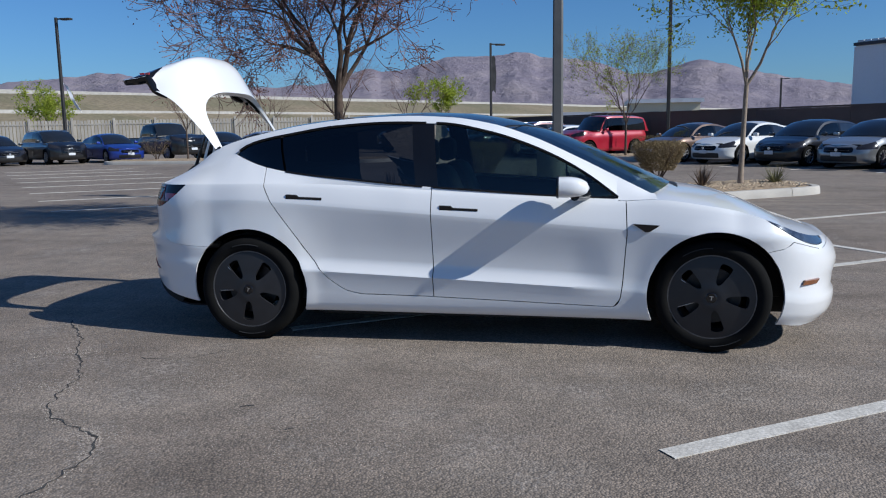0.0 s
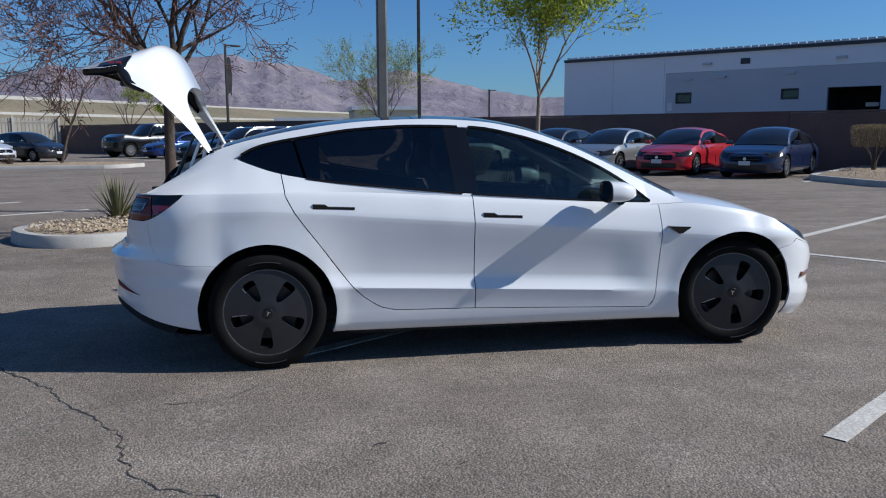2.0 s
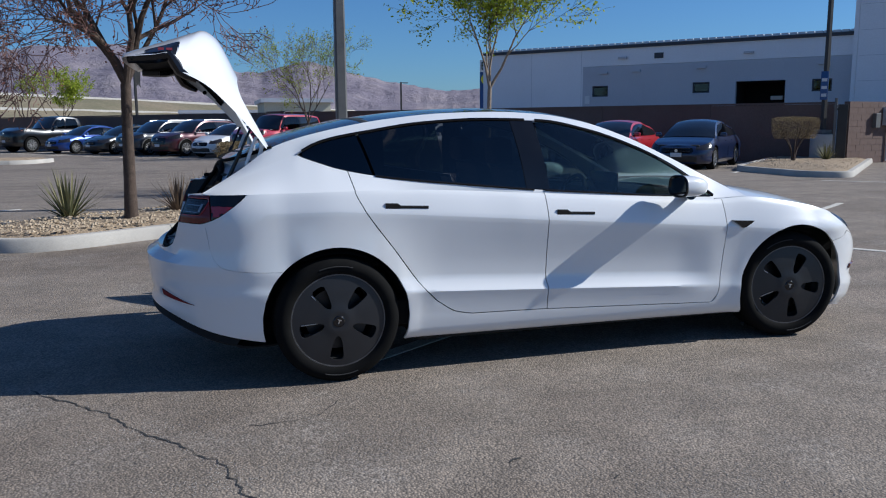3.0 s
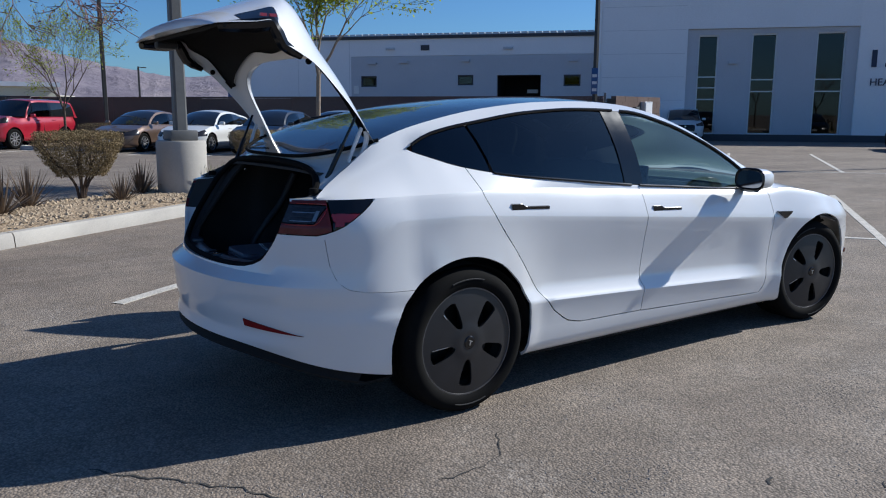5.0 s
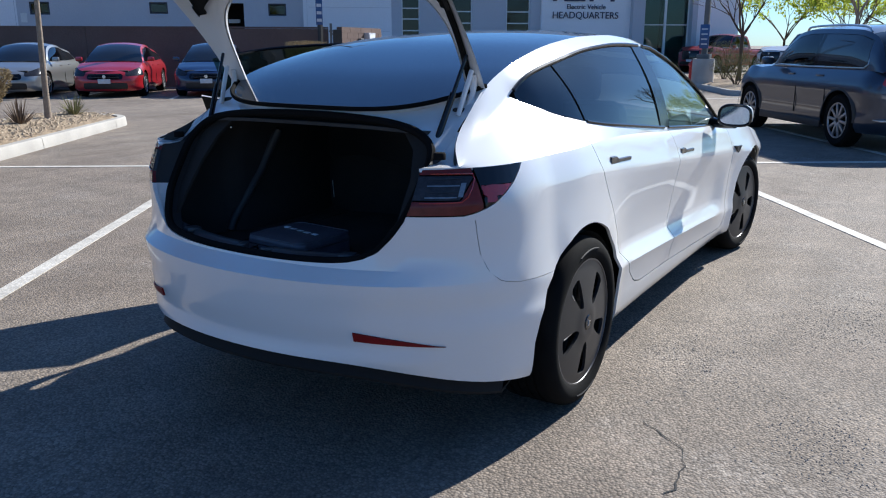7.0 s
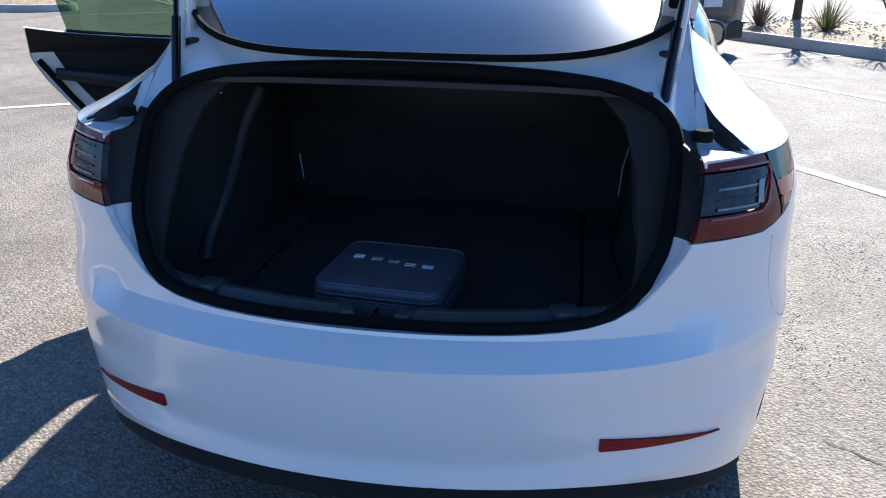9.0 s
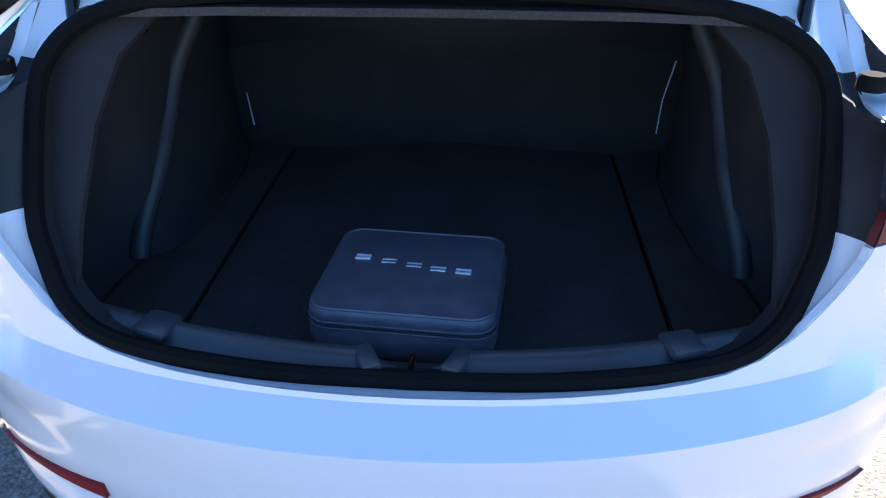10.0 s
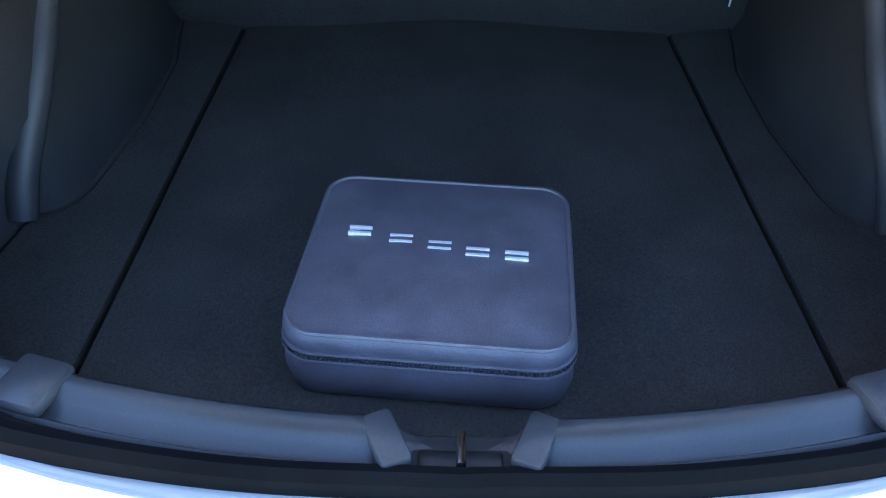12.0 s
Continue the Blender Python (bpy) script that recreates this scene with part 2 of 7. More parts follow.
def box(bm, x0, y0, z0, x1, y1, z1, bevel=0.0, m=None):
    r = bmesh.ops.create_cube(bm, size=1.0)
    for v in r["verts"]:
        v.co = Vector(((x0 + x1) / 2 + v.co.x * (x1 - x0), (y0 + y1) / 2 + v.co.y * (y1 - y0), (z0 + z1) / 2 + v.co.z * (z1 - z0)))
    if bevel:
        es = list({e for v in r["verts"] for e in v.link_edges})
        r = bmesh.ops.bevel(bm, geom=es, offset=bevel, segments=2, profile=0.5, affect="EDGES")
    if m is not None:
        vs = r["verts"]
        bmesh.ops.transform(bm, matrix=m, verts=vs)
    return bm


def one_box(*a, **k):
    return box(bmesh.new(), *a, **k)


def tube(bm, pts, radii, seg=8, closed=False, caps=True):
    """A round bar along points."""
    pts = [Vector(p) for p in pts]
    if not hasattr(radii, "__len__"):
        radii = [radii] * len(pts)
    rings, ref = [], None
    for k, p in enumerate(pts):
        if closed:
            d = pts[(k + 1) % len(pts)] - pts[k - 1]
        else:
            d = pts[min(k + 1, len(pts) - 1)] - pts[max(k - 1, 0)]
        d.normalize()
        if ref is None:
            ref = d.orthogonal()
        ref = (ref - d * ref.dot(d)).normalized()
        other = d.cross(ref)
        rings.append([bm.verts.new(p + (ref * math.cos(2 * math.pi * j / seg) + other * math.sin(2 * math.pi * j / seg)) * radii[k]) for j in range(seg)])
    for a, b in list(zip(rings, rings[1:])) + ([(rings[-1], rings[0])] if closed else []):
        for j in range(seg):
            bm.faces.new((a[j], a[(j + 1) % seg], b[(j + 1) % seg], b[j]))
    if caps and not closed:
        bm.faces.new(rings[0][::-1])
        bm.faces.new(rings[-1])
    return bm


def lathe(profile, seg=48, axis="y"):
    """Turns (radius, height) points round an axis."""
    rows = []
    for k in range(seg + 1):
        a = 2 * math.pi * k / seg
        rows.append([(r * math.cos(a), h, r * math.sin(a)) if axis == "y" else (r * math.cos(a), r * math.sin(a), h) for r, h in profile])
    return grid(rows)


def curve(*pts):
    """A smooth monotone curve through (x, value) points, held level beyond its ends."""
    xs, ys = np.array([p[0] for p in pts], float), np.array([p[1] for p in pts], float)
    h, d = np.diff(xs), np.diff(ys) / np.diff(xs)
    m = np.zeros(len(xs))
    for k in range(1, len(xs) - 1):
        if d[k - 1] * d[k] > 0:
            w1, w2 = 2 * h[k] + h[k - 1], h[k] + 2 * h[k - 1]
            m[k] = (w1 + w2) / (w1 / d[k - 1] + w2 / d[k])
    m[0], m[-1] = d[0], d[-1]

    def f(x):
        x = min(max(x, xs[0]), xs[-1])
        k = min(max(int(np.searchsorted(xs, x)) - 1, 0), len(h) - 1)
        s = (x - xs[k]) / h[k]
        return float((2 * s**3 - 3 * s**2 + 1) * ys[k] + (s**3 - 2 * s**2 + s) * h[k] * m[k] + (3 * s**2 - 2 * s**3) * ys[k + 1] + (s**3 - s**2) * h[k] * m[k + 1])

    return f


def rounded(pts, n=5):
    """A closed smooth outline through points (Catmull-Rom)."""
    out, c = [], len(pts)
    for k in range(c):
        p = [Vector((*pts[(k + j) % c], 0)) for j in (-1, 0, 1, 2)]
        for j in range(n):
            s = j / n
            q = 0.5 * (2 * p[1] + (p[2] - p[0]) * s + (2 * p[0] - 5 * p[1] + 4 * p[2] - p[3]) * s * s + (3 * p[1] - p[0] - 3 * p[2] + p[3]) * s**3)
            out.append((q.x, q.y))
    return out


def spline(pts, n):
    """Points along an open smooth curve through the given ones."""
    v = [Vector(p) for p in pts]
    v = [2 * v[0] - v[1]] + v + [2 * v[-1] - v[-2]]
    out = []
    for k in range(1, len(v) - 2):
        a, b, c, d = v[k - 1 : k + 3]
        for j in range(n):
            s = j / n
            out.append(0.5 * (2 * b + (c - a) * s + (2 * a - 5 * b + 4 * c - d) * s * s + (3 * b - a - 3 * c + d) * s**3))
    return out + [v[-2]]


def outline(pts):
    """The signed distance to a closed outline in two dimensions, negative inside."""
    a = np.array(pts, float)
    b = np.roll(a, -1, 0)

    def f(x, y):
        p = np.array((x, y))
        ab, ap = b - a, p - a
        s = np.clip((ap * ab).sum(1) / np.maximum((ab * ab).sum(1), 1e-12), 0, 1)
        d = np.sqrt((((ap - ab * s[:, None])) ** 2).sum(1).min())
        cross = ((a[:, 1] > y) != (b[:, 1] > y)) & (x < (b[:, 0] - a[:, 0]) * (y - a[:, 1]) / np.where(b[:, 1] == a[:, 1], 1e-12, b[:, 1] - a[:, 1]) + a[:, 0])
        return -d if cross.sum() % 2 else d

    return f


def cut(bm, phi):
    """Splits the faces along the line where phi is zero."""
    val = {}
    for v in bm.verts:
        f = phi(v.co)
        val[v] = f if abs(f) > 1e-6 else 1e-6
    zero = set()
    for e in list(bm.edges):
        a, b = e.verts
        if val[a] * val[b] < 0:
            _, nv = bmesh.utils.edge_split(e, a, val[a] / (val[a] - val[b]))
            val[nv] = 0.0
            zero.add(nv)
    for f in list(bm.faces):
        z = [v for v in f.verts if v in zero]
        if len(z) == 2:
            try:
                bmesh.utils.face_split(f, z[0], z[1])
            except ValueError:
                pass
    return bm


def keep(bm, test):
    """Keeps the faces whose middle passes the test."""
    gone = [f for f in bm.faces if not test(f.calc_center_median())]
    bmesh.ops.delete(bm, geom=gone, context="FACES")
    return bm


def take(bm, phi, gap=0.0):
    """Cuts out the region where phi is negative and returns it; a gap is left round it."""
    if gap:
        cut(bm, lambda c: phi(c) + gap)
        inner = keep(bm.copy(), lambda c: phi(c) < -gap)
        cut(bm, lambda c: phi(c) - gap)
        keep(bm, lambda c: phi(c) > gap)
    else:
        cut(bm, phi)
        inner = keep(bm.copy(), lambda c: phi(c) < 0)
        keep(bm, lambda c: phi(c) > 0)
    return inner


def mirrored(bm):
    b = bm.copy()
    for v in b.verts:
        v.co.y = -v.co.y
    bmesh.ops.reverse_faces(b, faces=b.faces)
    return b


def join(*bms):
    out = bmesh.new()
    for b in bms:
        me = bpy.data.meshes.new("t")
        b.to_mesh(me)
        b.free()
        out.from_mesh(me)
        bpy.data.meshes.remove(me)
    return out


# ---- the white sedan ----
# Car axes: x ahead, y to its left, z up; the origin lies on the ground midway between the axles.
W_MAX = curve((-1.7, 0.900), (-1.44, 0.920), (-1.0, 0.902), (-0.3, 0.890), (0.3, 0.888), (0.9, 0.892), (1.44, 0.918), (1.7, 0.895))
SHOULDER = curve((-2.4, 0.99), (-2.15, 1.0), (-1.88, 1.004), (-1.6, 1.006), (-1.3, 1.008), (-1.0, 1.004), (-0.7, 0.990), (-0.26, 0.962), (0.06, 0.944), (0.52, 0.913), (0.92, 0.893), (1.1, 0.900), (1.38, 0.868), (1.67, 0.81), (1.9, 0.742), (2.05, 0.69), (2.2, 0.655))
BOTTOM = curve((-2.42, 0.382), (-2.35, 0.374), (-2.24, 0.335), (-2.15, 0.305), (-2.05, 0.28), (-1.85, 0.243), (-1.7, 0.22), (-1.0, 0.195), (1.0, 0.18), (1.8, 0.17), (2.0, 0.15), (2.3, 0.16))
REAR_LOW = curve((0.2, -2.34), (0.34, -2.385), (0.378, -2.404), (0.39, -2.403), (0.42, -2.392), (0.5, -2.405), (0.6, -2.4135), (0.642, -2.415))
REAR_HIGH = curve((0.68, -2.352), (0.70, -2.340), (0.86, -2.33), (1.0, -2.28))


def REAR_X(z):
    """The tail's middle line: upright below a sharp fold, a sloping ledge above it."""
    if z <= 0.642:
        return REAR_LOW(z)
    return -2.415 + 0.063 * (z - 0.642) / 0.038 if z < 0.68 else REAR_HIGH(z)



REAR_SOFT = curve((0.2, -2.34), (0.34, -2.385), (0.42, -2.397), (0.55, -2.408), (0.64, -2.392), (0.72, -2.355), (0.8, -2.336), (0.86, -2.33), (1.0, -2.28))
REAR_P = curve((0.55, 2.45), (0.85, 3.2))
FRONT_X = curve((0.15, 2.2), (0.2, 2.25), (0.27, 2.268), (0.325, 2.262), (0.365, 2.236), (0.40, 2.236), (0.44, 2.262), (0.5, 2.273), (0.58, 2.25), (0.66, 2.17), (0.72, 2.1))
CREASE_LOW = lambda x: 0.412 - 0.048 * x
CREASE_MID = lambda x: 0.80 - 0.075 * x
CREASE_AMP = curve((-1.15, 0.25), (-0.85, 1.0), (0.6, 1.0), (0.85, 0.15))
ROUND = curve((-1.75, 0.28), (-1.3, 0.40), (-0.95, 0.75), (-0.6, 1.0))
LEAN = curve((-1.7, 0.052), (-1.3, 0.046), (-0.9, 0.025), (-0.4, 0.0))
SWELL = curve((-1.6, -0.3), (-1.1, 0.3), (-0.6, 1.0))
WHEEL_X, WHEEL_Z, ARCH_R = 1.4375, 0.335, 0.388


# The boot opening seen from behind: distance from the middle and height.
OPENING = [(p.y, p.z) for p in spline([(0, 0, 0.688), (0, 0.2, 0.689), (0, 0.36, 0.694), (0, 0.45, 0.708), (0, 0.51, 0.737), (0, 0.553, 0.785), (0, 0.585, 0.83), (0, 0.603, 0.875), (0, 0.610, 0.94), (0, 0.612, 1.002)], 5)]


def side_rows(x):
    """Heights and insets of the body side from sill to shoulder."""
    zb, zs, a = BOTTOM(x), SHOULDER(x), CREASE_AMP(x)
    c1, c2 = CREASE_LOW(x), min(CREASE_MID(x), zs - 0.1)
    sill = max(0.3025 - 0.0366 * (x + 0.233), zb + 0.085)
    k = [(zb, -0.07), (zb + 0.02, -0.045), (zb + 0.06, -0.032), (sill - 0.004, -0.028), (sill + 0.004, -0.027), (c1 - 0.05, -0.018), (c1 - 0.012, -0.007 - 0.008 * (1 - a)), (c1, -0.004 - 0.012 * (1 - a)), (c1 + 0.012, -0.010 - 0.007 * (1 - a)),
         (c1 + 0.05, -0.018 - 0.026 * a), (c1 + 0.09, -0.018 - 0.030 * a), (c1 + 0.2, -0.014 - 0.020 * a), ((c1 + 0.2 + c2) / 2, -0.008 - 0.009 * a), (c2 - 0.03, -0.0036), (c2 - 0.002, -0.0003), (c2 + 0.002, -0.0005)]
    h = zs - c2
    r = ROUND(x)
    k += [(c2 + 0.2 * h, -0.009 * r), (c2 + 0.4 * h, -0.020 * r), (c2 + 0.6 * h, -0.032 * r), (c2 + 0.8 * h, -0.046 * r), (c2 + 0.92 * h, -0.057 * r), (zs, -0.070 * r)]
    return k


def half_width(x, z, inset):
    r = min(math.hypot(x - s * WHEEL_X, z - WHEEL_Z) for s in (-1, 1))
    return W_MAX(x) + inset - LEAN(x) * min(1.0, max(0.0, (z - 0.6) / 0.4)) + 0.012 * math.exp(-(((r - ARCH_R) / 0.045) ** 2))


def fold_fade(y):
    """How far the tail's sharp fold has melted into the round corner."""
    f = min(max((y - 0.60) / 0.24, 0.0), 1.0)
    return f * f * (3 - 2 * f)


def body_columns():
    """Columns of points round the car's left half, from the middle of the tail to the middle of the nose."""
    cols = []
    x0 = -1.7
    for q in range(27):
        a = q / 27
        t = a * a
        ref_x = -2.41 + (x0 + 2.41) * t
        y_ref = 0.9 * math.sqrt(max(0, 1 - (1 - t) ** 2.8))
        zs = SHOULDER(ref_x)
        zb = BOTTOM(ref_x)
        fade = fold_fade(y_ref)
        col = []
        base = side_rows(x0)
        z_lo, z_hi = base[0][0], base[-1][0]
        for z, inset in base:
            f = (z - z_lo) / (z_hi - z_lo)
            even = min(1.0, max(0.0, (0.9 - t) / 0.4))
            even = even * even * (3 - 2 * even)
            k = len(col)
            fold = zb + (0.638 - zb) * k / 13 if k <= 13 else (0.642 if k == 14 else 0.68 + (zs - 0.68) * (k - 15) / (len(base) - 16))
            zz = (zb + (zs - zb) * f) * (1 - even) + fold * even
            ins = np.interp(zz, [b[0] for b in base], [b[1] for b in base])
            xr = REAR_X(zz) + (REAR_SOFT(zz) - REAR_X(zz)) * fade
            col.append((xr + (x0 - xr) * t, half_width(x0, zz, ins) * math.sqrt(max(0, 1 - (1 - t) ** REAR_P(zz))), zz))
        cols.append(col)
    along = [x0 + 0.035 * k for k in range(94)]
    x1 = along[-1]
    for x in sorted(along + [-0.2445, -0.2285]):
        cols.append([(x, half_width(x, z, i), z) for z, i in side_rows(x)])
    base = side_rows(x1)
    for k in range(1, 25):
        a = 1 - k / 24
        t = a * a
        ref_x = 2.27 + (x1 - 2.27) * t
        zs, zb = SHOULDER(ref_x), BOTTOM(ref_x)
        z_lo, z_hi = base[0][0], base[-1][0]
        col = []
        for z, inset in base:
            zz = zb + (zs - zb) * (z - z_lo) / (z_hi - z_lo)
            ins = np.interp(zz, [b[0] for b in base], [b[1] for b in base])
            xf = FRONT_X(zz)
            col.append((xf + (x1 - xf) * t, half_width(x1, zz, ins) * math.sqrt(max(0, 1 - (1 - t) ** 2.9)), zz))
        cols.append(col)
    return cols


def tail_point(y, z, proud=0.0):
    """A point of the tail's skin at a distance from the middle and a height, pushed out a little."""
    base = side_rows(-1.7)
    w = half_width(-1.7, z, np.interp(z, [b[0] for b in base], [b[1] for b in base]))
    t = 1 - (max(0.0, 1 - (min(y, w) / w) ** 2)) ** (1 / REAR_P(z))
    fade = fold_fade(0.9 * math.sqrt(max(0, 1 - (1 - t) ** 2.8)))
    xr = REAR_X(z) + (REAR_SOFT(z) - REAR_X(z)) * fade
    x = xr + (-1.7 - xr) * t
    n = Vector((x + 1.7 - 0.35, y * 0.9, 0)).normalized()
    return (x + n.x * proud, y + n.y * proud, z)


BELT_Z = curve((-1.60, 1.195), (-1.5, 1.158), (-1.39, 1.122), (-1.16, 1.078), (-0.7, 1.028), (-0.26, 0.985), (0.06, 0.962), (0.52, 0.928), (0.88, 0.912))
BELT_Y = curve((-1.60, 0.626), (-1.45, 0.70), (-1.2, 0.765), (-0.8, 0.80), (0.0, 0.81), (0.6, 0.80), (0.88, 0.795))
TOP_Z = curve((-1.60, 1.195), (-1.48, 1.258), (-1.18, 1.318), (-0.9, 1.358), (-0.55, 1.376), (-0.2, 1.366), (0.1, 1.308), (0.4, 1.205), (0.63, 1.09), (0.80, 0.975), (0.88, 0.912))
TOP_Y = curve((-1.60, 0.626), (-1.48, 0.628), (-1.18, 0.634), (-0.55, 0.645), (-0.1, 0.655), (0.3, 0.685), (0.6, 0.735), (0.88, 0.80))
# The line along the rail: below it window or quarter, above it the white rail.
RAIL_LO = lambda x: (x, TOP_Y(x), TOP_Z(x)) if x > -1.599 else (x, curve((-2.085, 0.711), (-2.0, 0.686), (-1.9, 0.663), (-1.75, 0.643), (-1.60, 0.626))(x), curve((-2.085, 1.008), (-2.0, 1.04), (-1.9, 1.077), (-1.75, 1.135), (-1.60, 1.195))(x))
EDGE_Z = curve((-2.085, 1.012), (-1.99, 1.062), (-1.9, 1.115), (-1.72, 1.236), (-1.44, 1.318), (-1.08, 1.382), (-0.76, 1.412), (-0.46, 1.42), (-0.16, 1.406), (0.1, 1.362), (0.35, 1.282), (0.63, 1.155), (0.88, 1.03), (1.08, 0.93))
EDGE_Y = curve((-2.085, 0.706), (-1.99, 0.640), (-1.9, 0.612), (-1.72, 0.600), (-1.44, 0.575), (-1.0, 0.555), (-0.2, 0.555), (0.2, 0.585), (0.6, 0.65), (1.08, 0.735))
MID_X = curve((-1.72, -0.25), (-1.5, -0.17), (-1.1, -0.07), (-0.6, 0.0), (0.1, 0.05), (0.6, 0.11), (1.08, 0.16))
MID_Z = curve((-1.72, -0.080), (-1.5, -0.02), (-1.1, 0.02), (-0.5, 0.030), (0.1, 0.035), (0.6, 0.038), (1.08, 0.035))


def span(lo, hi, xs, n, bulge=0.0):
    """A strip between two curves; bulge pushes its middle outwards."""
    rows = []
    for x in xs:
        a, b = Vector(lo(x)), Vector(hi(x))
        row = []
        for k in range(n + 1):
            p = a.lerp(b, k / n)
            p.y += bulge * math.sin(math.pi * k / n) * (b - a).length / 0.4
            row.append(p)
        rows.append(row)
    return rows


def steps(a, b, d):
    n = max(1, round(abs(b - a) / d))
    return [a + (b - a) * k / n for k in range(n + 1)]


def both(name, bm, material, parent, label="", solid=0.0):
    """The same panel on the car's left and right."""
    part(name, mirrored(bm), material, parent, label, solid=solid)
    return part(name, bm, material, parent, label, solid=solid)


def wheel(name, car, x, y, steer, spin, m_cover=None):
    """A wheel with a five-petal aero cover; its outer face looks along -y before turning."""
    w = new(name)
    w.parent = car
    w.matrix_basis = pose(x, y, 0.334, 0, 0, steer) @ pose(0, 0, 0, 0, spin, 0)
    tyre = [(0.246, 0.00), (0.250, -0.008), (0.268, -0.018), (0.290, -0.021), (0.312, -0.014), (0.326, 0.002), (0.333, 0.022)]
    for k in range(1, 5):
        g = 0.022 + 0.19 * k / 5
        tyre += [(0.334, g - 0.006), (0.327, g - 0.004), (0.327, g + 0.004), (0.334, g + 0.006)]
    tyre += [(0.333, 0.212), (0.312, 0.235), (0.27, 0.24), (0.225, 0.22)]
    part("tyre", lathe(tyre, 64), RUBBER, w)
    # Side-wall writing as plain raised bars.
    for a0 in (95, 275):
        bm = bmesh.new()
        tube(bm, [(0.29 * math.cos(radians(a0 + 5 * k)), -0.021, 0.29 * math.sin(radians(a0 + 5 * k))) for k in range(8)], 0.0035, 5)
        part("sidewall_mark", bm, surface_bar, w)
    part("rim_lip", lathe([(0.238, 0.006), (0.244, -0.007), (0.251, -0.007), (0.251, 0.004)], 64), RIMLIP, w, "thin grey rim edge")
    # Cover: a shallow dome with five openings.
    rows = []
    for k in range(121):
        a = 2 * math.pi * k / 120
        rows.append([(r * math.cos(a), -0.004 - 0.014 * (1 - (r / 0.245) ** 2) - 0.006 * math.exp(-((r - 0.05) / 0.03) ** 2), r * math.sin(a)) for r in (0.0, 0.02, 0.04, 0.06, 0.08, 0.10, 0.12, 0.14, 0.16, 0.18, 0.2, 0.215, 0.23, 0.243)])
    bm = grid(rows)
    holes = []
    for k in range(5):
        c, s = math.cos(2 * math.pi * k / 5), math.sin(2 * math.pi * k / 5)
        o = rounded([(0.082, -0.010), (0.120, -0.026), (0.188, -0.040), (0.206, -0.026), (0.208, 0.020), (0.192, 0.031), (0.140, 0.025), (0.090, 0.014)], 3)
        holes.append(outline([(c * u - s * v, s * u + c * v) for u, v in o]))
    f = lambda c: min(h(c.x, c.z) for h in holes)
    cut(bm, f)
    keep(bm, lambda c: f(c) > 0)
    part("aero_cover", bm, AERO, w, "dark grey five-petal wheel cover", solid=0.006)
    for k, dz in ((2, 0.031), (3, -0.029)):
        m = Matrix.Rotation(-2 * math.pi * k / 5, 4, "Y")
        bm = one_box(-0.055, -0.0025, -0.0018, 0.050, 0.010, 0.0018, 0.0008, m @ Matrix.Translation((0.145, -0.009, dz)) @ Matrix.Rotation(radians(-8 if dz > 0 else 11), 4, "Y"))
        part("cover_edge", bm, SILVER, w, "bright edge of the cover's opening")
    bm = lathe([(0.0, -0.026), (0.026, -0.026), (0.031, -0.022), (0.031, -0.012)], 24)
    part("hub_cap", bm, GLOSSBLACK, w)
    bm = bmesh.new()
    box(bm, -0.011, -0.0285, 0.006, 0.011, -0.026, 0.010)
    box(bm, -0.003, -0.0285, -0.013, 0.003, -0.026, 0.006)
    part("hub_badge", bm, SILVER, w)
    bm = bmesh.new()
    for k in range(5):
        box(bm, 0.04, 0.02, -0.03, 0.22, 0.045, 0.03, 0.008, Matrix.Rotation(2 * math.pi * (k + 0.5) / 5, 4, "Y"))
    part("rim", bm, DARKMETAL, w)
    part("brake_disc", lathe([(0.0, 0.06), (0.165, 0.06), (0.165, 0.085), (0.0, 0.085)], 40), DARKMETAL, w)
    part("wheel_barrel", lathe([(0.245, 0.004), (0.2, 0.05), (0.2, 0.21)], 40), SHADE, w)
    return w


surface_bar = surface("sidewall_print", (0.016, 0.016, 0.016), (0.022, 0.022, 0.022), 0.05, 0.004, 0.8, relief=0)


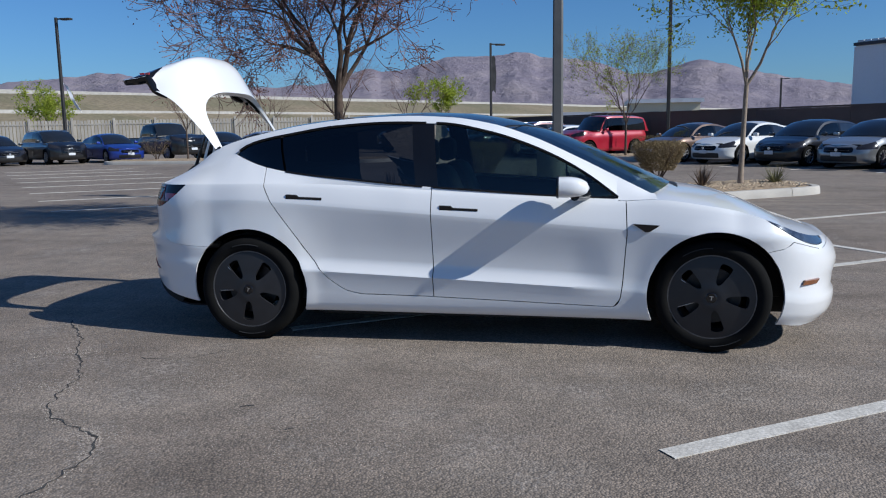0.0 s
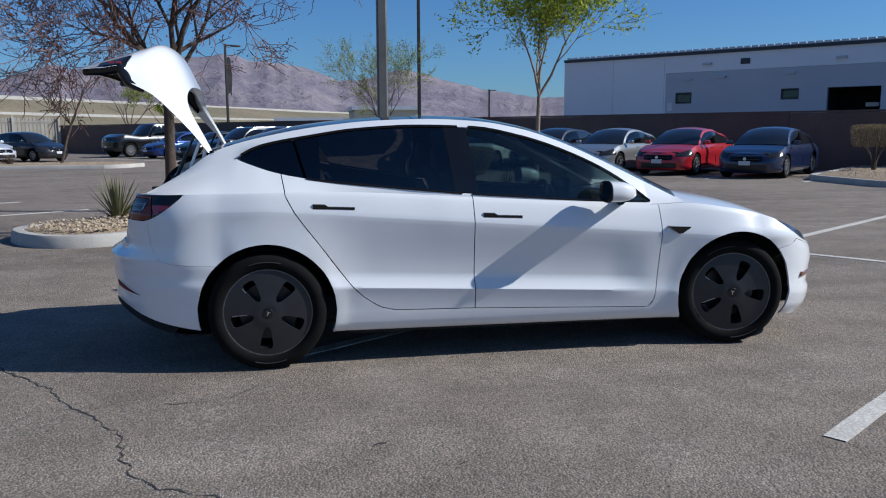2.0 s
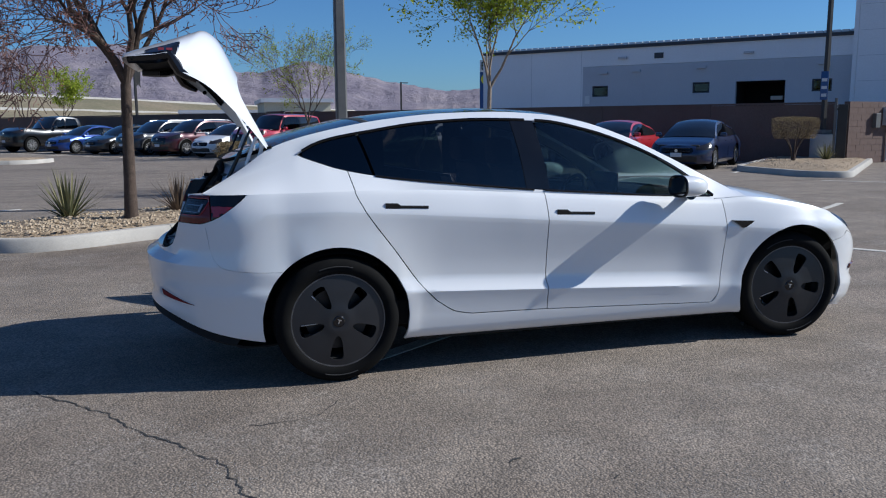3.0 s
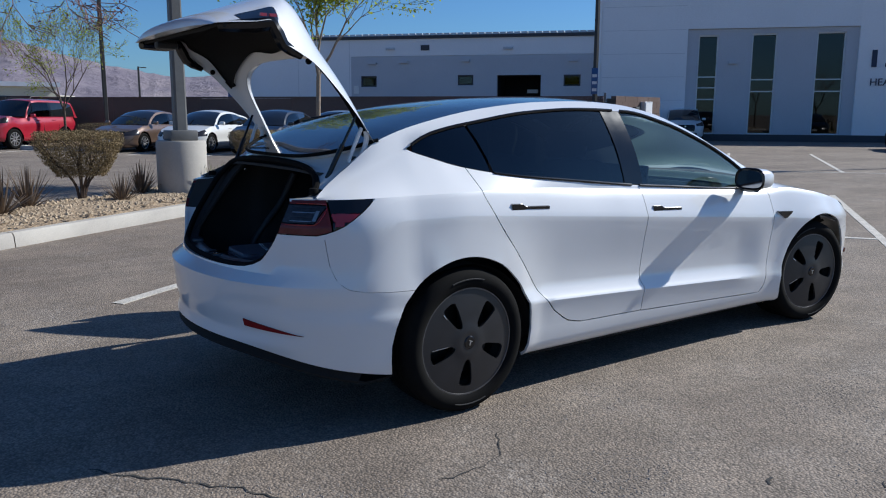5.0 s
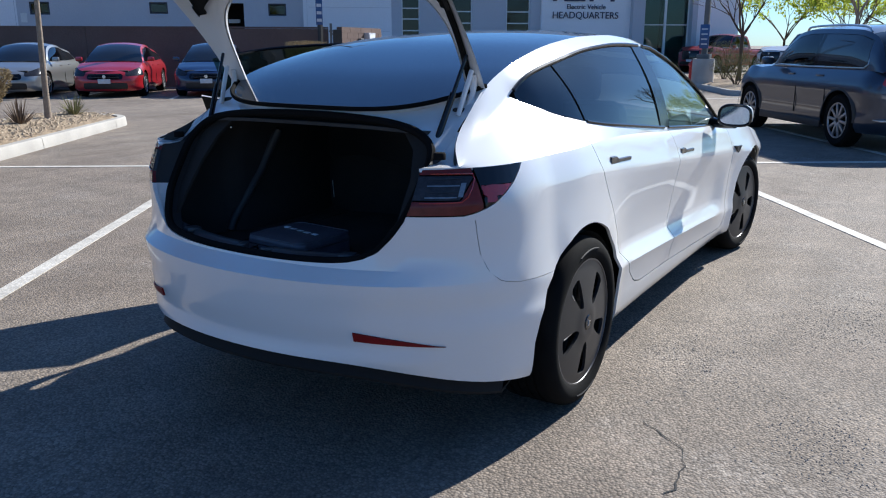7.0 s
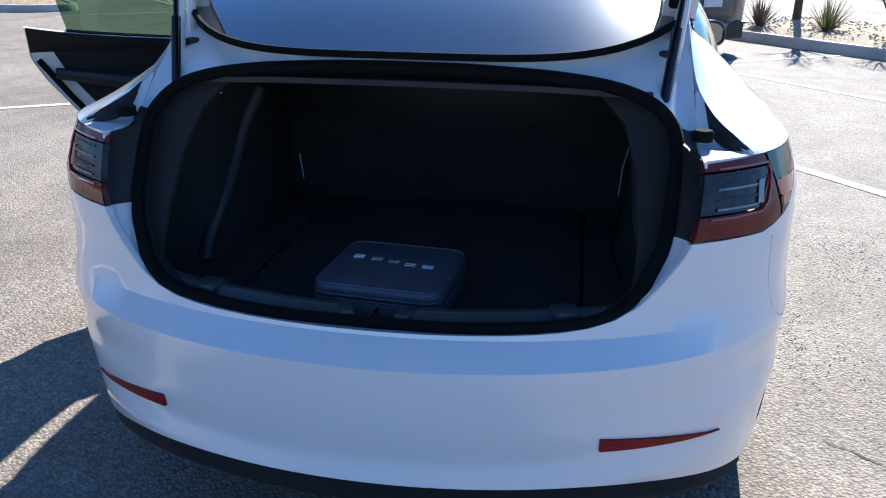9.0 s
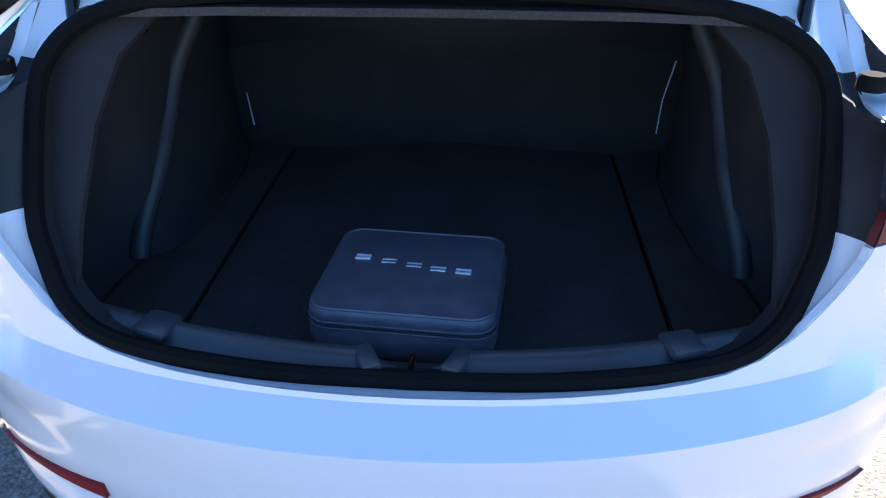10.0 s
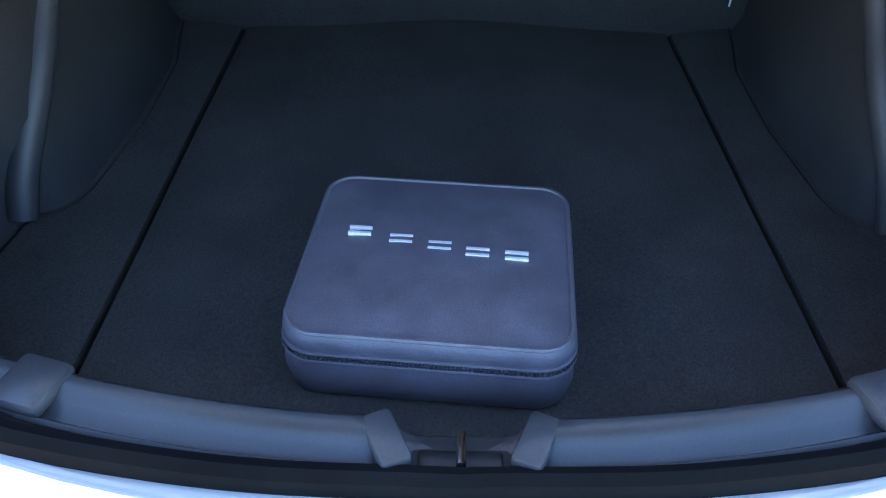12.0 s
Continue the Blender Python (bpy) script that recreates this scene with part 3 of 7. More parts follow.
def white_sedan():
    car = thing("sedan", "white electric sedan with boot lid and one rear door open", "car")
    cols = body_columns()
    shell = grid([[Vector(p) for p in c] for c in cols])
    # The boot opening between the lamps.
    gap = outline([(-0.3, 0.688)] + OPENING + [(0.612, 1.3), (-0.3, 1.3)])
    take(shell, lambda c: gap(c.y, c.z) if c.x < -1.95 else 1.0).free()
    # Wheel arches.
    for s in (-1, 1):
        cx = s * WHEEL_X
        f = lambda c, cx=cx: math.hypot(c.x - cx, (c.z - WHEEL_Z - 0.0) * 1.0) - ARCH_R
        cut(shell, f)
        keep(shell, lambda c, f=f: f(c) > 0)
    side = lambda pts: (lambda o: (lambda c: o(c.x, c.z)))(outline(pts))
    # Lamps wrap round the tail; the lamp's outline is taken in the side view.
    lamp = take(shell, side([(-2.6, 0.857), (-2.1, 0.857), (-2.03, 0.885), (-1.955, 0.935), (-1.872, 1.003), (-1.868, 1.06), (-2.6, 1.06)]), 0.002)
    head = take(shell, side(rounded([(1.66, 0.822), (1.80, 0.795), (1.92, 0.757), (2.03, 0.702), (2.075, 0.64), (2.02, 0.628), (1.93, 0.655), (1.82, 0.715)], 4)), 0.002)
    mark_rows = []
    x1 = -1.7 + 0.035 * 93
    for z in (0.405, 0.412, 0.424, 0.431):
        w, xf, row = half_width(x1, z, -0.01), FRONT_X(z), []
        for k in range(7):
            y = 0.735 + 0.085 * k / 6
            t = 1 - (1 - (y / w) ** 2) ** (1 / 2.9)
            row.append((xf + (x1 - xf) * t + 0.004, y + 0.005, z))
        mark_rows.append(row)
    marker = grid(mark_rows)
    refl_rows = []
    for k in range(15):
        f = k / 14
        y = 0.455 + 0.252 * f
        zt, zl = 0.480 - 0.038 * f - 0.014 * f * f, 0.450 - 0.020 * f
        refl_rows.append([tail_point(y, max(zl + (zt - zl) * j / 3, zl), 0.006) for j in range(4)])
    refl = grid(refl_rows)
    front_door = side([(-0.243, 1.2), (-0.238, 0.7), (-0.235, 0.5), (-0.233, 0.302), (0.86, 0.262), (0.895, 0.29), (0.912, 0.41), (0.932, 0.70), (0.925, 0.93), (0.9, 1.2)])
    rear_door = side([(-0.243, 1.2), (-0.238, 0.7), (-0.235, 0.5), (-0.233, 0.303), (-0.70, 0.312), (-0.80, 0.335), (-0.90, 0.405), (-0.98, 0.49), (-1.05, 0.585), (-1.13, 0.70), (-1.21, 0.805), (-1.27, 0.89), (-1.318, 0.98), (-1.34, 1.06), (-1.34, 1.2)])
    door_f = take(shell, front_door, 0.0028)
    door_r = take(shell, rear_door, 0.0028)
    # Bumper seams.
    bumper_r = take(shell, side([(-2.8, 0.1), (-1.6, 0.1), (-1.6, 0.600), (-1.85, 0.611), (-1.95, 0.620), (-2.01, 0.634), (-2.045, 0.664), (-2.066, 0.72), (-2.085, 0.858), (-2.8, 0.858)]), 0.001)
    bumper_f = take(shell, side([(2.8, 0.1), (1.6, 0.1), (1.70, 0.60), (1.82, 0.625), (1.86, 0.66), (2.05, 0.60), (2.2, 0.655), (2.8, 0.70)]), 0.002)
    body = both("side_panel", shell, WHITE, car, "white quarter, sill and wing panel", 0.008)
    for nm, b, lb in (("rear_bumper", bumper_r, "white rear bumper skin"), ("front_bumper", bumper_f, "white front bumper skin")):
        whole = join(mirrored(b), b)
        bmesh.ops.remove_doubles(whole, verts=[v for v in whole.verts if abs(v.co.y) < 1e-3], dist=2e-3)
        part(nm, whole, WHITE, car, lb, solid=0.012)
    bmesh.ops.subdivide_edges(lamp, edges=[e for e in lamp.edges if e.calc_length() > 0.02], cuts=3, use_grid_fill=True)
    # Tail lamps: dark red outer wing, clear and red inner part.
    inner_lamp = take(lamp, lambda c: c.x + 2.055, 0.003)
    wing_red = take(lamp, side([(-2.05, 0.912), (-1.975, 0.912), (-1.935, 0.947), (-2.05, 0.947)]), 0.001)
    for sgn in (1, -1):
        flip = (lambda b: b.copy()) if sgn > 0 else mirrored
        tl = part("tail_lamp", flip(lamp), GLOSSBLACK, car, "wrap-round tail lamp with red and clear lenses", solid=0.006)
        part("side_reflector", flip(wing_red), RED, tl, solid=0.006)
        b = flip(inner_lamp)
        yy = lambda c: abs(c.y)
        clear = take(b, lambda c: max(abs(c.z - 0.942) - 0.038, yy(c) - 0.742 - 0.25 * (c.z - 0.944)), 0.002)
        part("red_lens", b, DARKRED, tl, solid=0.006)
        part("clear_lens", clear, LENS, tl, solid=0.005)
        for z in (0.915, 0.932, 0.950, 0.971):
            bm = grid([[tail_point(y, z + dz, 0.0025) for y in (0.640, 0.66, 0.68, 0.70, 0.722)] for dz in (-0.0020, 0.0020)])
            if sgn < 0:
                bm = mirrored(bm)
            part("light_guide", bm, DARKMETAL if z in (0.932, 0.971) else CHROME_GUIDE, tl)
        # Bright end reflector and the thin dark frame round the clear part.
        bm = grid([[tail_point(y, z, 0.0025) for y in (0.724, 0.730, 0.736)] for z in (0.916, 0.93, 0.945, 0.958)])
        part("end_reflector", bm if sgn > 0 else mirrored(bm), CHROME_GUIDE, tl, "bright end reflector")
        bm = bmesh.new()
        tube(bm, [tail_point(y, z, 0.001) for y, z in ((0.628, 0.898), (0.68, 0.898), (0.736, 0.900), (0.748, 0.915), (0.752, 0.94), (0.752, 0.968), (0.744, 0.984), (0.70, 0.985), (0.64, 0.985))], 0.0024, 6)
        part("lens_frame", bm if sgn > 0 else mirrored(bm), RED, tl, "thin red frame in the lamp")
        bm = lathe([(0.0, 0.022), (0.017, 0.022), (0.02, 0.018), (0.02, 0.0)], 16, "z")
        for v in bm.verts:
            v.co += Vector((-2.052, sgn * 0.617, 1.018))
        part("buffer_stop", bm, RUBBER, car, "round black rubber lid buffer")
        part("head_lamp", flip(head), HEADLENS, car, "clear head lamp", solid=0.006)
        part("side_marker", flip(marker), AMBER, car, solid=0.004)
        part("bumper_reflector", flip(refl), REFLEX, car, "narrow red bumper reflector", solid=0.006)
    # Doors. The rear left one swings open at its front edge.
    glass_rows = lambda a, b: span(lambda x: (x, BELT_Y(x), BELT_Z(x)), lambda x: (x, TOP_Y(x), TOP_Z(x)), steps(a, b, 0.03), 8, 0.022)
    swing = Matrix.Translation((-0.25, 0.86, 0)) @ Matrix.Rotation(radians(-45), 4, "Z") @ Matrix.Translation((0.25, -0.86, 0))
    q_split = lambda c: c.x + 1.205 - 0.0 + (c.z - 1.08) * 0.30
    for sgn in (1, -1):
        flip = (lambda b: b.copy()) if sgn > 0 else mirrored
        for kind, panel, x0, x1 in (("front_door", door_f, -0.235, 0.88), ("rear_door", door_r, -1.6, -0.30)):
            d = new(kind)
            d.parent = car
            part("door_skin", flip(panel), WHITE, d, "white door skin with a crease above the sill", solid=0.010)
            g = grid(glass_rows(x0, x1))
            if kind == "rear_door":
                quarter = take(g, q_split, 0.008)
                quarter = keep(quarter, lambda c: c.x > -1.565)
                part("quarter_glass", flip(quarter), GLASS_REAR, car, "dark tinted quarter glass")
            opened = kind == "rear_door" and sgn > 0
            part("window", flip(g), GLASS_FRONT if kind == "front_door" else (GLASS_DOOR if opened else GLASS_REAR), d, "tinted side window")
            # Belt trim and black frame round the window.
            bm = bmesh.new()
            xs = steps(max(x0, -1.2), x1, 0.05)
            tube(bm, [(x, sgn * (BELT_Y(x) + 0.006), BELT_Z(x) - 0.004) for x in xs], 0.0075, 6)
            part("belt_trim", bm, GLOSSBLACK, d, "gloss black belt strip")
            bm = bmesh.new()
            tube(bm, [(x, sgn * (TOP_Y(x) + 0.004), TOP_Z(x) + 0.002) for x in steps(max(x0, -1.2 if sgn > 0 else -1.57), x1, 0.05)], 0.008, 6)
            part("window_frame", bm, GLOSSBLACK, d)
            # Flush handle.
            hx, hz = (-0.10, 0.853) if kind == "front_door" else (-1.085, 0.922)
            rows = []
            for k in range(15):
                x = hx - 0.085 + 0.235 * k / 14
                hh = 0.016 if k < 5 else 0.009
                zc = hz - 0.045 * (x - hx) - (0.0 if k < 5 else 0.004)
                yy = half_width(x, zc, np.interp(zc, [r[0] for r in side_rows(x)], [r[1] for r in side_rows(x)]))
                rows.append([(x, sgn * (yy - 0.004), zc - hh), (x, sgn * (yy + 0.005), zc - hh + 0.003), (x, sgn * (yy + 0.005), zc + hh - 0.003), (x, sgn * (yy - 0.004), zc + hh)])
            part("handle", grid(rows), GLOSSBLACK, d, "slim black flush door handle")
            # Dark inner lining.
            lin = flip(panel)
            for v in lin.verts:
                v.co.y -= sgn * 0.05
            if opened:
                cut(lin, lambda c: rear_door(c) + 0.073)
                keep(lin, lambda c: rear_door(c) < -0.073)
            part("door_lining", lin, LINER if opened else SHADE, d, "dark door lining")
            if opened:
                # White shut face round the lining's edge.
                ring_face = panel.copy()
                for v in ring_face.verts:
                    v.co.y -= 0.046
                inner = take(ring_face, lambda c: rear_door(c) + 0.075, 0.0)
                inner.free()
                part("shut_face", ring_face, WHITE, d, "white shut face of the open door")
                bm = bmesh.new()
                tube(bm, [(v[0], 0.812, v[1]) for v in ((-1.30, 0.98), (-1.22, 0.86), (-1.12, 0.72), (-1.02, 0.58), (-0.90, 0.43), (-0.78, 0.345))], 0.012, 6)
                part("door_seal", bm, RUBBER, d, "black rubber door seal")
                bm = bmesh.new()
                tube(bm, [(-1.25, 0.80, 0.93), (-0.9, 0.775, 0.86), (-0.5, 0.775, 0.84)], [0.02, 0.035, 0.03], 8)
                part("armrest", bm, BLACK, d)
                bm = one_box(-1.14, 0.815, 0.74, -1.10, 0.875, 0.80, 0.005)
                part("door_latch", bm, DARKMETAL, d)
                d.matrix_basis = swing
    door_f.free(), door_r.free()
    # White band between shoulder and belt, quarter and rear pillar.
    quarter_rows = []
    XS = steps(-2.085, -1.60, 0.03) + steps(-1.60, 0.88, 0.03)[1:]
    for x in XS:
        zs = SHOULDER(x)
        w = half_width(x, zs, -0.070 * ROUND(x)) if x > -1.7 else half_width(-1.7, zs, -0.070 * ROUND(-1.7)) * math.sqrt(max(0, 1 - (1 - (x - REAR_X(zs)) / (-1.7 - REAR_X(zs))) ** REAR_P(zs)))
        a = Vector((x, w, zs))
        hi = Vector((x, BELT_Y(x) + 0.004, BELT_Z(x) - 0.004)) if x > -1.599 else Vector(RAIL_LO(x))
        row = []
        for k in range(7):
            s = k / 6
            p = a.lerp(hi, s)
            p.y += 0.10 * SWELL(x) * s * (1 - s) * (hi - a).length
            p.z += 0.12 * SWELL(x) * s * (1 - s) * (hi - a).length
            row.append(p)
        quarter_rows.append(row)
    band = grid(quarter_rows)
    band_door = take(band, lambda c: max(-0.2415 - c.x, c.x - 0.925), 0.0028)
    band_rear = take(band, lambda c: max(-1.318 - (c.z - 0.98) * 0.2 - c.x, c.x + 0.2415), 0.0028)
    both("door_shoulder", band_door, WHITE, car, solid=0.006)
    part("door_shoulder", mirrored(band_rear), WHITE, car, solid=0.006)
    cap = band_rear.copy()
    for v in cap.verts:
        v.co += Vector((0, -0.022, -0.004))
    sh = part("door_shoulder", band_rear, WHITE, car, solid=0.006)
    sh.matrix_basis = swing
    cap = part("door_top_lining", cap, LINER, car, "black lining under the open door's window")
    cap.matrix_basis = swing
    # Roof rail, pillar and gutter edge.
    rail = grid(span(RAIL_LO, lambda x: (x, EDGE_Y(x), EDGE_Z(x)), XS, 6, 0.0))
    rail = join(rail, band)
    bmesh.ops.remove_doubles(rail, verts=rail.verts, dist=1e-4)
    both("roof_rail", rail, WHITE, car, "white roof rail, rear pillar and quarter top", 0.006)
    # White ledge beside the boot opening and the black wedge under the quarter's inner edge.
    brim = curve((-2.165, 1.0), (-2.05, 1.006), (-1.97, 1.06), (-1.93, 1.095))
    ledge, wedge = [], []
    for x in steps(-2.16, -1.93, 0.01):
        zs = SHOULDER(x)
        if x < -2.085:
            w = half_width(-1.7, zs, -0.070 * ROUND(-1.7)) * math.sqrt(max(0, 1 - (1 - (x - REAR_X(zs)) / (-1.7 - REAR_X(zs))) ** REAR_P(zs)))
            out = Vector((x, max(w, 0.612), zs + 0.002))
        else:
            up = Vector((x, EDGE_Y(x), EDGE_Z(x)))
            drop = 0.034 * math.sin(math.pi * min(1.0, max(0.0, (x + 2.085) / 0.125))) + 0.003
            out = up + Vector((0, -0.2 * drop, -drop))
            if x < -1.955:
                wedge.append([up, up.lerp(out, 0.5) + Vector((0, -0.002, 0)), out])
        ledge.append([Vector((x, 0.609, brim(x))).lerp(out, k / 4) for k in range(5)])
    both("boot_ledge", grid(ledge), WHITE, car, "white ledge beside the boot opening", 0.004)
    both("ledge_wedge", grid(wedge), BLACK, car, "black plastic wedge under the quarter panel's edge")
    a_rows = []
    for x in steps(0.86, 1.10, 0.03):
        lo = Vector((x, half_width(x, SHOULDER(x), -0.07) - 0.006, SHOULDER(x) + 0.004))
        a_rows.append([lo.lerp(Vector((x, EDGE_Y(x), EDGE_Z(min(x, 1.08)))), k / 4) for k in range(5)])
    both("pillar_foot", grid(a_rows), WHITE, car, solid=0.006)
    # Panes over the cabin: windscreen, roof glass, rear glass.
    def over(a, b, n=12):
        rows = []
        for x in steps(a, b, 0.04):
            ex, ey, ez = x, EDGE_Y(x), EDGE_Z(x)
            mx, mz = x + MID_X(x), EDGE_Z(x) + MID_Z(x)
            pw = curve((-1.72, 4.5), (-0.9, 2.0))(x)
            rows.append([(ex + (mx - ex) * (1 - abs(v) ** pw), ey * v, ez + (mz - ez) * (1 - abs(v) ** pw)) for v in [j / n for j in range(-n, n + 1)]])
        return grid(rows)
    part("windscreen", over(0.24, 1.08), GLASS_FRONT, car, "clear raked windscreen")
    part("roof_glass", over(-0.55, 0.232), GLASS_ROOF, car, "dark tinted glass roof", solid=0.006)
    part("rear_glass", over(-1.715, -0.558), GLASS_ROOF, car, "dark tinted rear glass reaching the boot", solid=0.006)
    bm = bmesh.new()
    tube(bm, [(-1.72 + MID_X(-1.72) * (1 - abs(v) ** 4.5) - 0.004, 0.602 * v, 1.236 + MID_Z(-1.72) * (1 - abs(v) ** 4.5)) for v in [j / 16 for j in range(-16, 17)]], 0.009, 6)
    part("glass_seal", bm, RUBBER, car)
    # Bonnet with its crown.
    rows = []
    crown = curve((0.9, 0.02), (1.1, 0.055), (1.5, 0.058), (1.9, 0.042), (2.15, 0.012), (2.2, 0.0))
    start = [c for c in cols if c[-1][0] > 0.87]
    for c in start:
        x, w, z = c[-1]
        rows.append([(x + 0.10 * max(0, (1.25 - x) / 0.25) * (1 - v * v), w * v, z + crown(x) * (1 - abs(v) ** 2.6)) for v in [j / 12 for j in range(-12, 13)]])
    part("bonnet", grid(rows), WHITE, car, "white bonnet", solid=0.006)
    bm = grid([[(1.02 + 0.16 * (1 - v * v), 0.74 * v, 0.905 + 0.045 * (1 - v * v)) for v in [j / 10 for j in range(-10, 11)]], [(1.16 + 0.13 * (1 - v * v), 0.80 * v, 0.90 + 0.045 * (1 - v * v)) for v in [j / 10 for j in range(-10, 11)]]])
    part("cowl", bm, BLACK, car)
    # Black lower valance under the bumper, sill guard and underbody.
    rows = []
    for col in cols[21:0:-1] + cols[:22]:
        x, y, z = col[0]
        rows.append([(x + 0.03, y * 0.985, z + 0.03), (x + 0.022, y * 0.985, z - 0.012), (x + 0.004, y * 0.99, z - 0.040), (x + 0.010, y * 0.985, z - 0.052), (x + 0.05, y * 0.96, z - 0.070), (x + 0.16, y * 0.93, z - 0.078), (x + 0.36, y * 0.85, max(z - 0.085, 0.19))])
    for k in range(21):
        rows[k] = [(x, -y, z) for x, y, z in rows[k]]
    part("rear_diffuser", grid(rows), SHADE, car, "black plastic rear diffuser", solid=0.006)
    bm = bmesh.new()
    box(bm, -1.95, -0.60, 0.19, 2.05, 0.60, 0.30, 0.03)
    box(bm, -1.0, -0.82, 0.17, 1.0, 0.82, 0.26, 0.02)
    box(bm, -1.15, -0.80, 0.26, 1.02, 0.80, 0.40, 0.02)
    box(bm, 1.0, -0.62, 0.28, 2.0, 0.62, 0.66, 0.05)
    box(bm, -1.9, -0.56, 0.28, -1.1, 0.56, 0.52, 0.02)
    part("underbody", bm, SHADE, car)
    for x in (-WHEEL_X, WHEEL_X):
        for sgn in (1, -1):
            rows = []
            for k in range(25):
                a = math.pi * k / 24
                rows.append([(x + 0.415 * math.cos(a), sgn * yy, WHEEL_Z + 0.40 * math.sin(a) - 0.05) for yy in (0.575, 0.70, 0.862 - 1.1 * max(0.0, abs(x + 0.415 * math.cos(a)) - 1.58))])
            part("wheel_liner", grid(rows), SHADE, car)
    wheel("rear_wheel", car, -WHEEL_X, -0.885, 0, 21)
    wheel("rear_wheel", car, -WHEEL_X, 0.885, 180, 40)
    wheel("front_wheel", car, WHEEL_X - 0.018, -0.864, -8, 5)
    wheel("front_wheel", car, WHEEL_X, 0.885, 180 - 11, 55)
    # Wing camera on each front wing.
    for sgn in (1, -1):
        x0, z0 = 1.04, 0.752
        o = [(-0.075, 0.014), (0.075, 0.006), (0.06, -0.006), (0.02, -0.030), (-0.005, -0.034)]
        bm = bmesh.new()
        top = [bm.verts.new((x0 + u, sgn * (W_MAX(x0) + 0.007), z0 + v)) for u, v in o]
        low = [bm.verts.new((x0 + u, sgn * (W_MAX(x0) - 0.02), z0 + v)) for u, v in o]
        bm.faces.new(top)
        for k in range(5):
            bm.faces.new((top[k], top[(k + 1) % 5], low[(k + 1) % 5], low[k]))
        part("wing_camera", bm, GLOSSBLACK, car, "black arrow-shaped wing camera")
    # Mirrors.
    for sgn in (1, -1):
        mr = new("mirror")
        mr.parent = car
        rows = []
        for k in range(13):
            a = k / 12
            x = 0.535 + 0.18 * a
            s = math.sqrt(max(0.0, 1 - (max(0, a - 0.15) / 0.85) ** 2.6))
            row = []
            for j in range(17):
                th = 2 * math.pi * j / 16
                cy, cz = math.cos(th), math.sin(th)
                e = 0.66
                row.append((x, sgn * (0.965 + 0.090 * s * math.copysign(abs(cy) ** e, cy)), 0.980 + (0.068 if cz > 0 else 0.052) * s * math.copysign(abs(cz) ** e, cz)))
            rows.append(row)
        bm = grid(rows)
        part("mirror_shell", bm, WHITE, mr, "white mirror shell")
        loop = []
        for j in range(24):
            cy, cz = math.cos(2 * math.pi * j / 24), math.sin(2 * math.pi * j / 24)
            loop.append(Vector((0.533, sgn * (0.965 + 0.088 * math.copysign(abs(cy) ** 0.66, cy)), 0.980 + (0.066 if cz > 0 else 0.050) * math.copysign(abs(cz) ** 0.66, cz))))
        bm = bmesh.new()
        tube(bm, loop, 0.008, 6, closed=True)
        part("mirror_bezel", bm, GLOSSBLACK, mr, "black mirror bezel")
        bm = bmesh.new()
        bm.faces.new([bm.verts.new(p) for p in loop])
        part("mirror_glass", bm, MIRROR, mr, solid=0.0)
        bm = bmesh.new()
        tube(bm, [(0.63, sgn * 0.95, 0.935), (0.66, sgn * 0.88, 0.925), (0.70, sgn * 0.80, 0.93)], [0.03, 0.026, 0.03], 10)
        part("mirror_arm", bm, GLOSSBLACK, mr)
    # Pillar cover between the side windows.
    for sgn in (1, -1):
        rows = span(lambda x: (x, sgn * (BELT_Y(x) + 0.004), BELT_Z(x)), lambda x: (x, sgn * (TOP_Y(x) + 0.004), TOP_Z(x)), steps(-0.345, -0.205, 0.02), 8, 0.024 * sgn)
        part("pillar_cover", grid([[Vector((p.x - (p.z - 1.0) * 0.12, p.y, p.z)) for p in r] for r in rows]), GLOSSBLACK, car, solid=0.004)
    boot(car)
    boot_lid(car)
    cabin(car)
    return car


RIM = [(-2.162, 0.612, 1.002), (-2.05, 0.612, 1.004), (-1.9, 0.606, 1.115), (-1.735, 0.6, 1.228), (-1.86, 0.5, 1.19), (-1.945, 0.35, 1.163), (-1.968, 0.15, 1.156), (-1.97, 0, 1.155)]
SEAL = [(-2.306, 0, 0.676), (-2.300, 0.2, 0.679), (-2.272, 0.40, 0.693), (-2.235, 0.49, 0.725), (-2.19, 0.535, 0.79), (-2.15, 0.558, 0.845), (-2.065, 0.572, 0.962), (-2.03, 0.570, 1.01), (-2.005, 0.553, 1.042), (-1.992, 0.515, 1.072), (-1.983, 0.45, 1.096), (-1.976, 0.33, 1.113), (-1.972, 0.15, 1.122), (-1.972, 0, 1.124)]


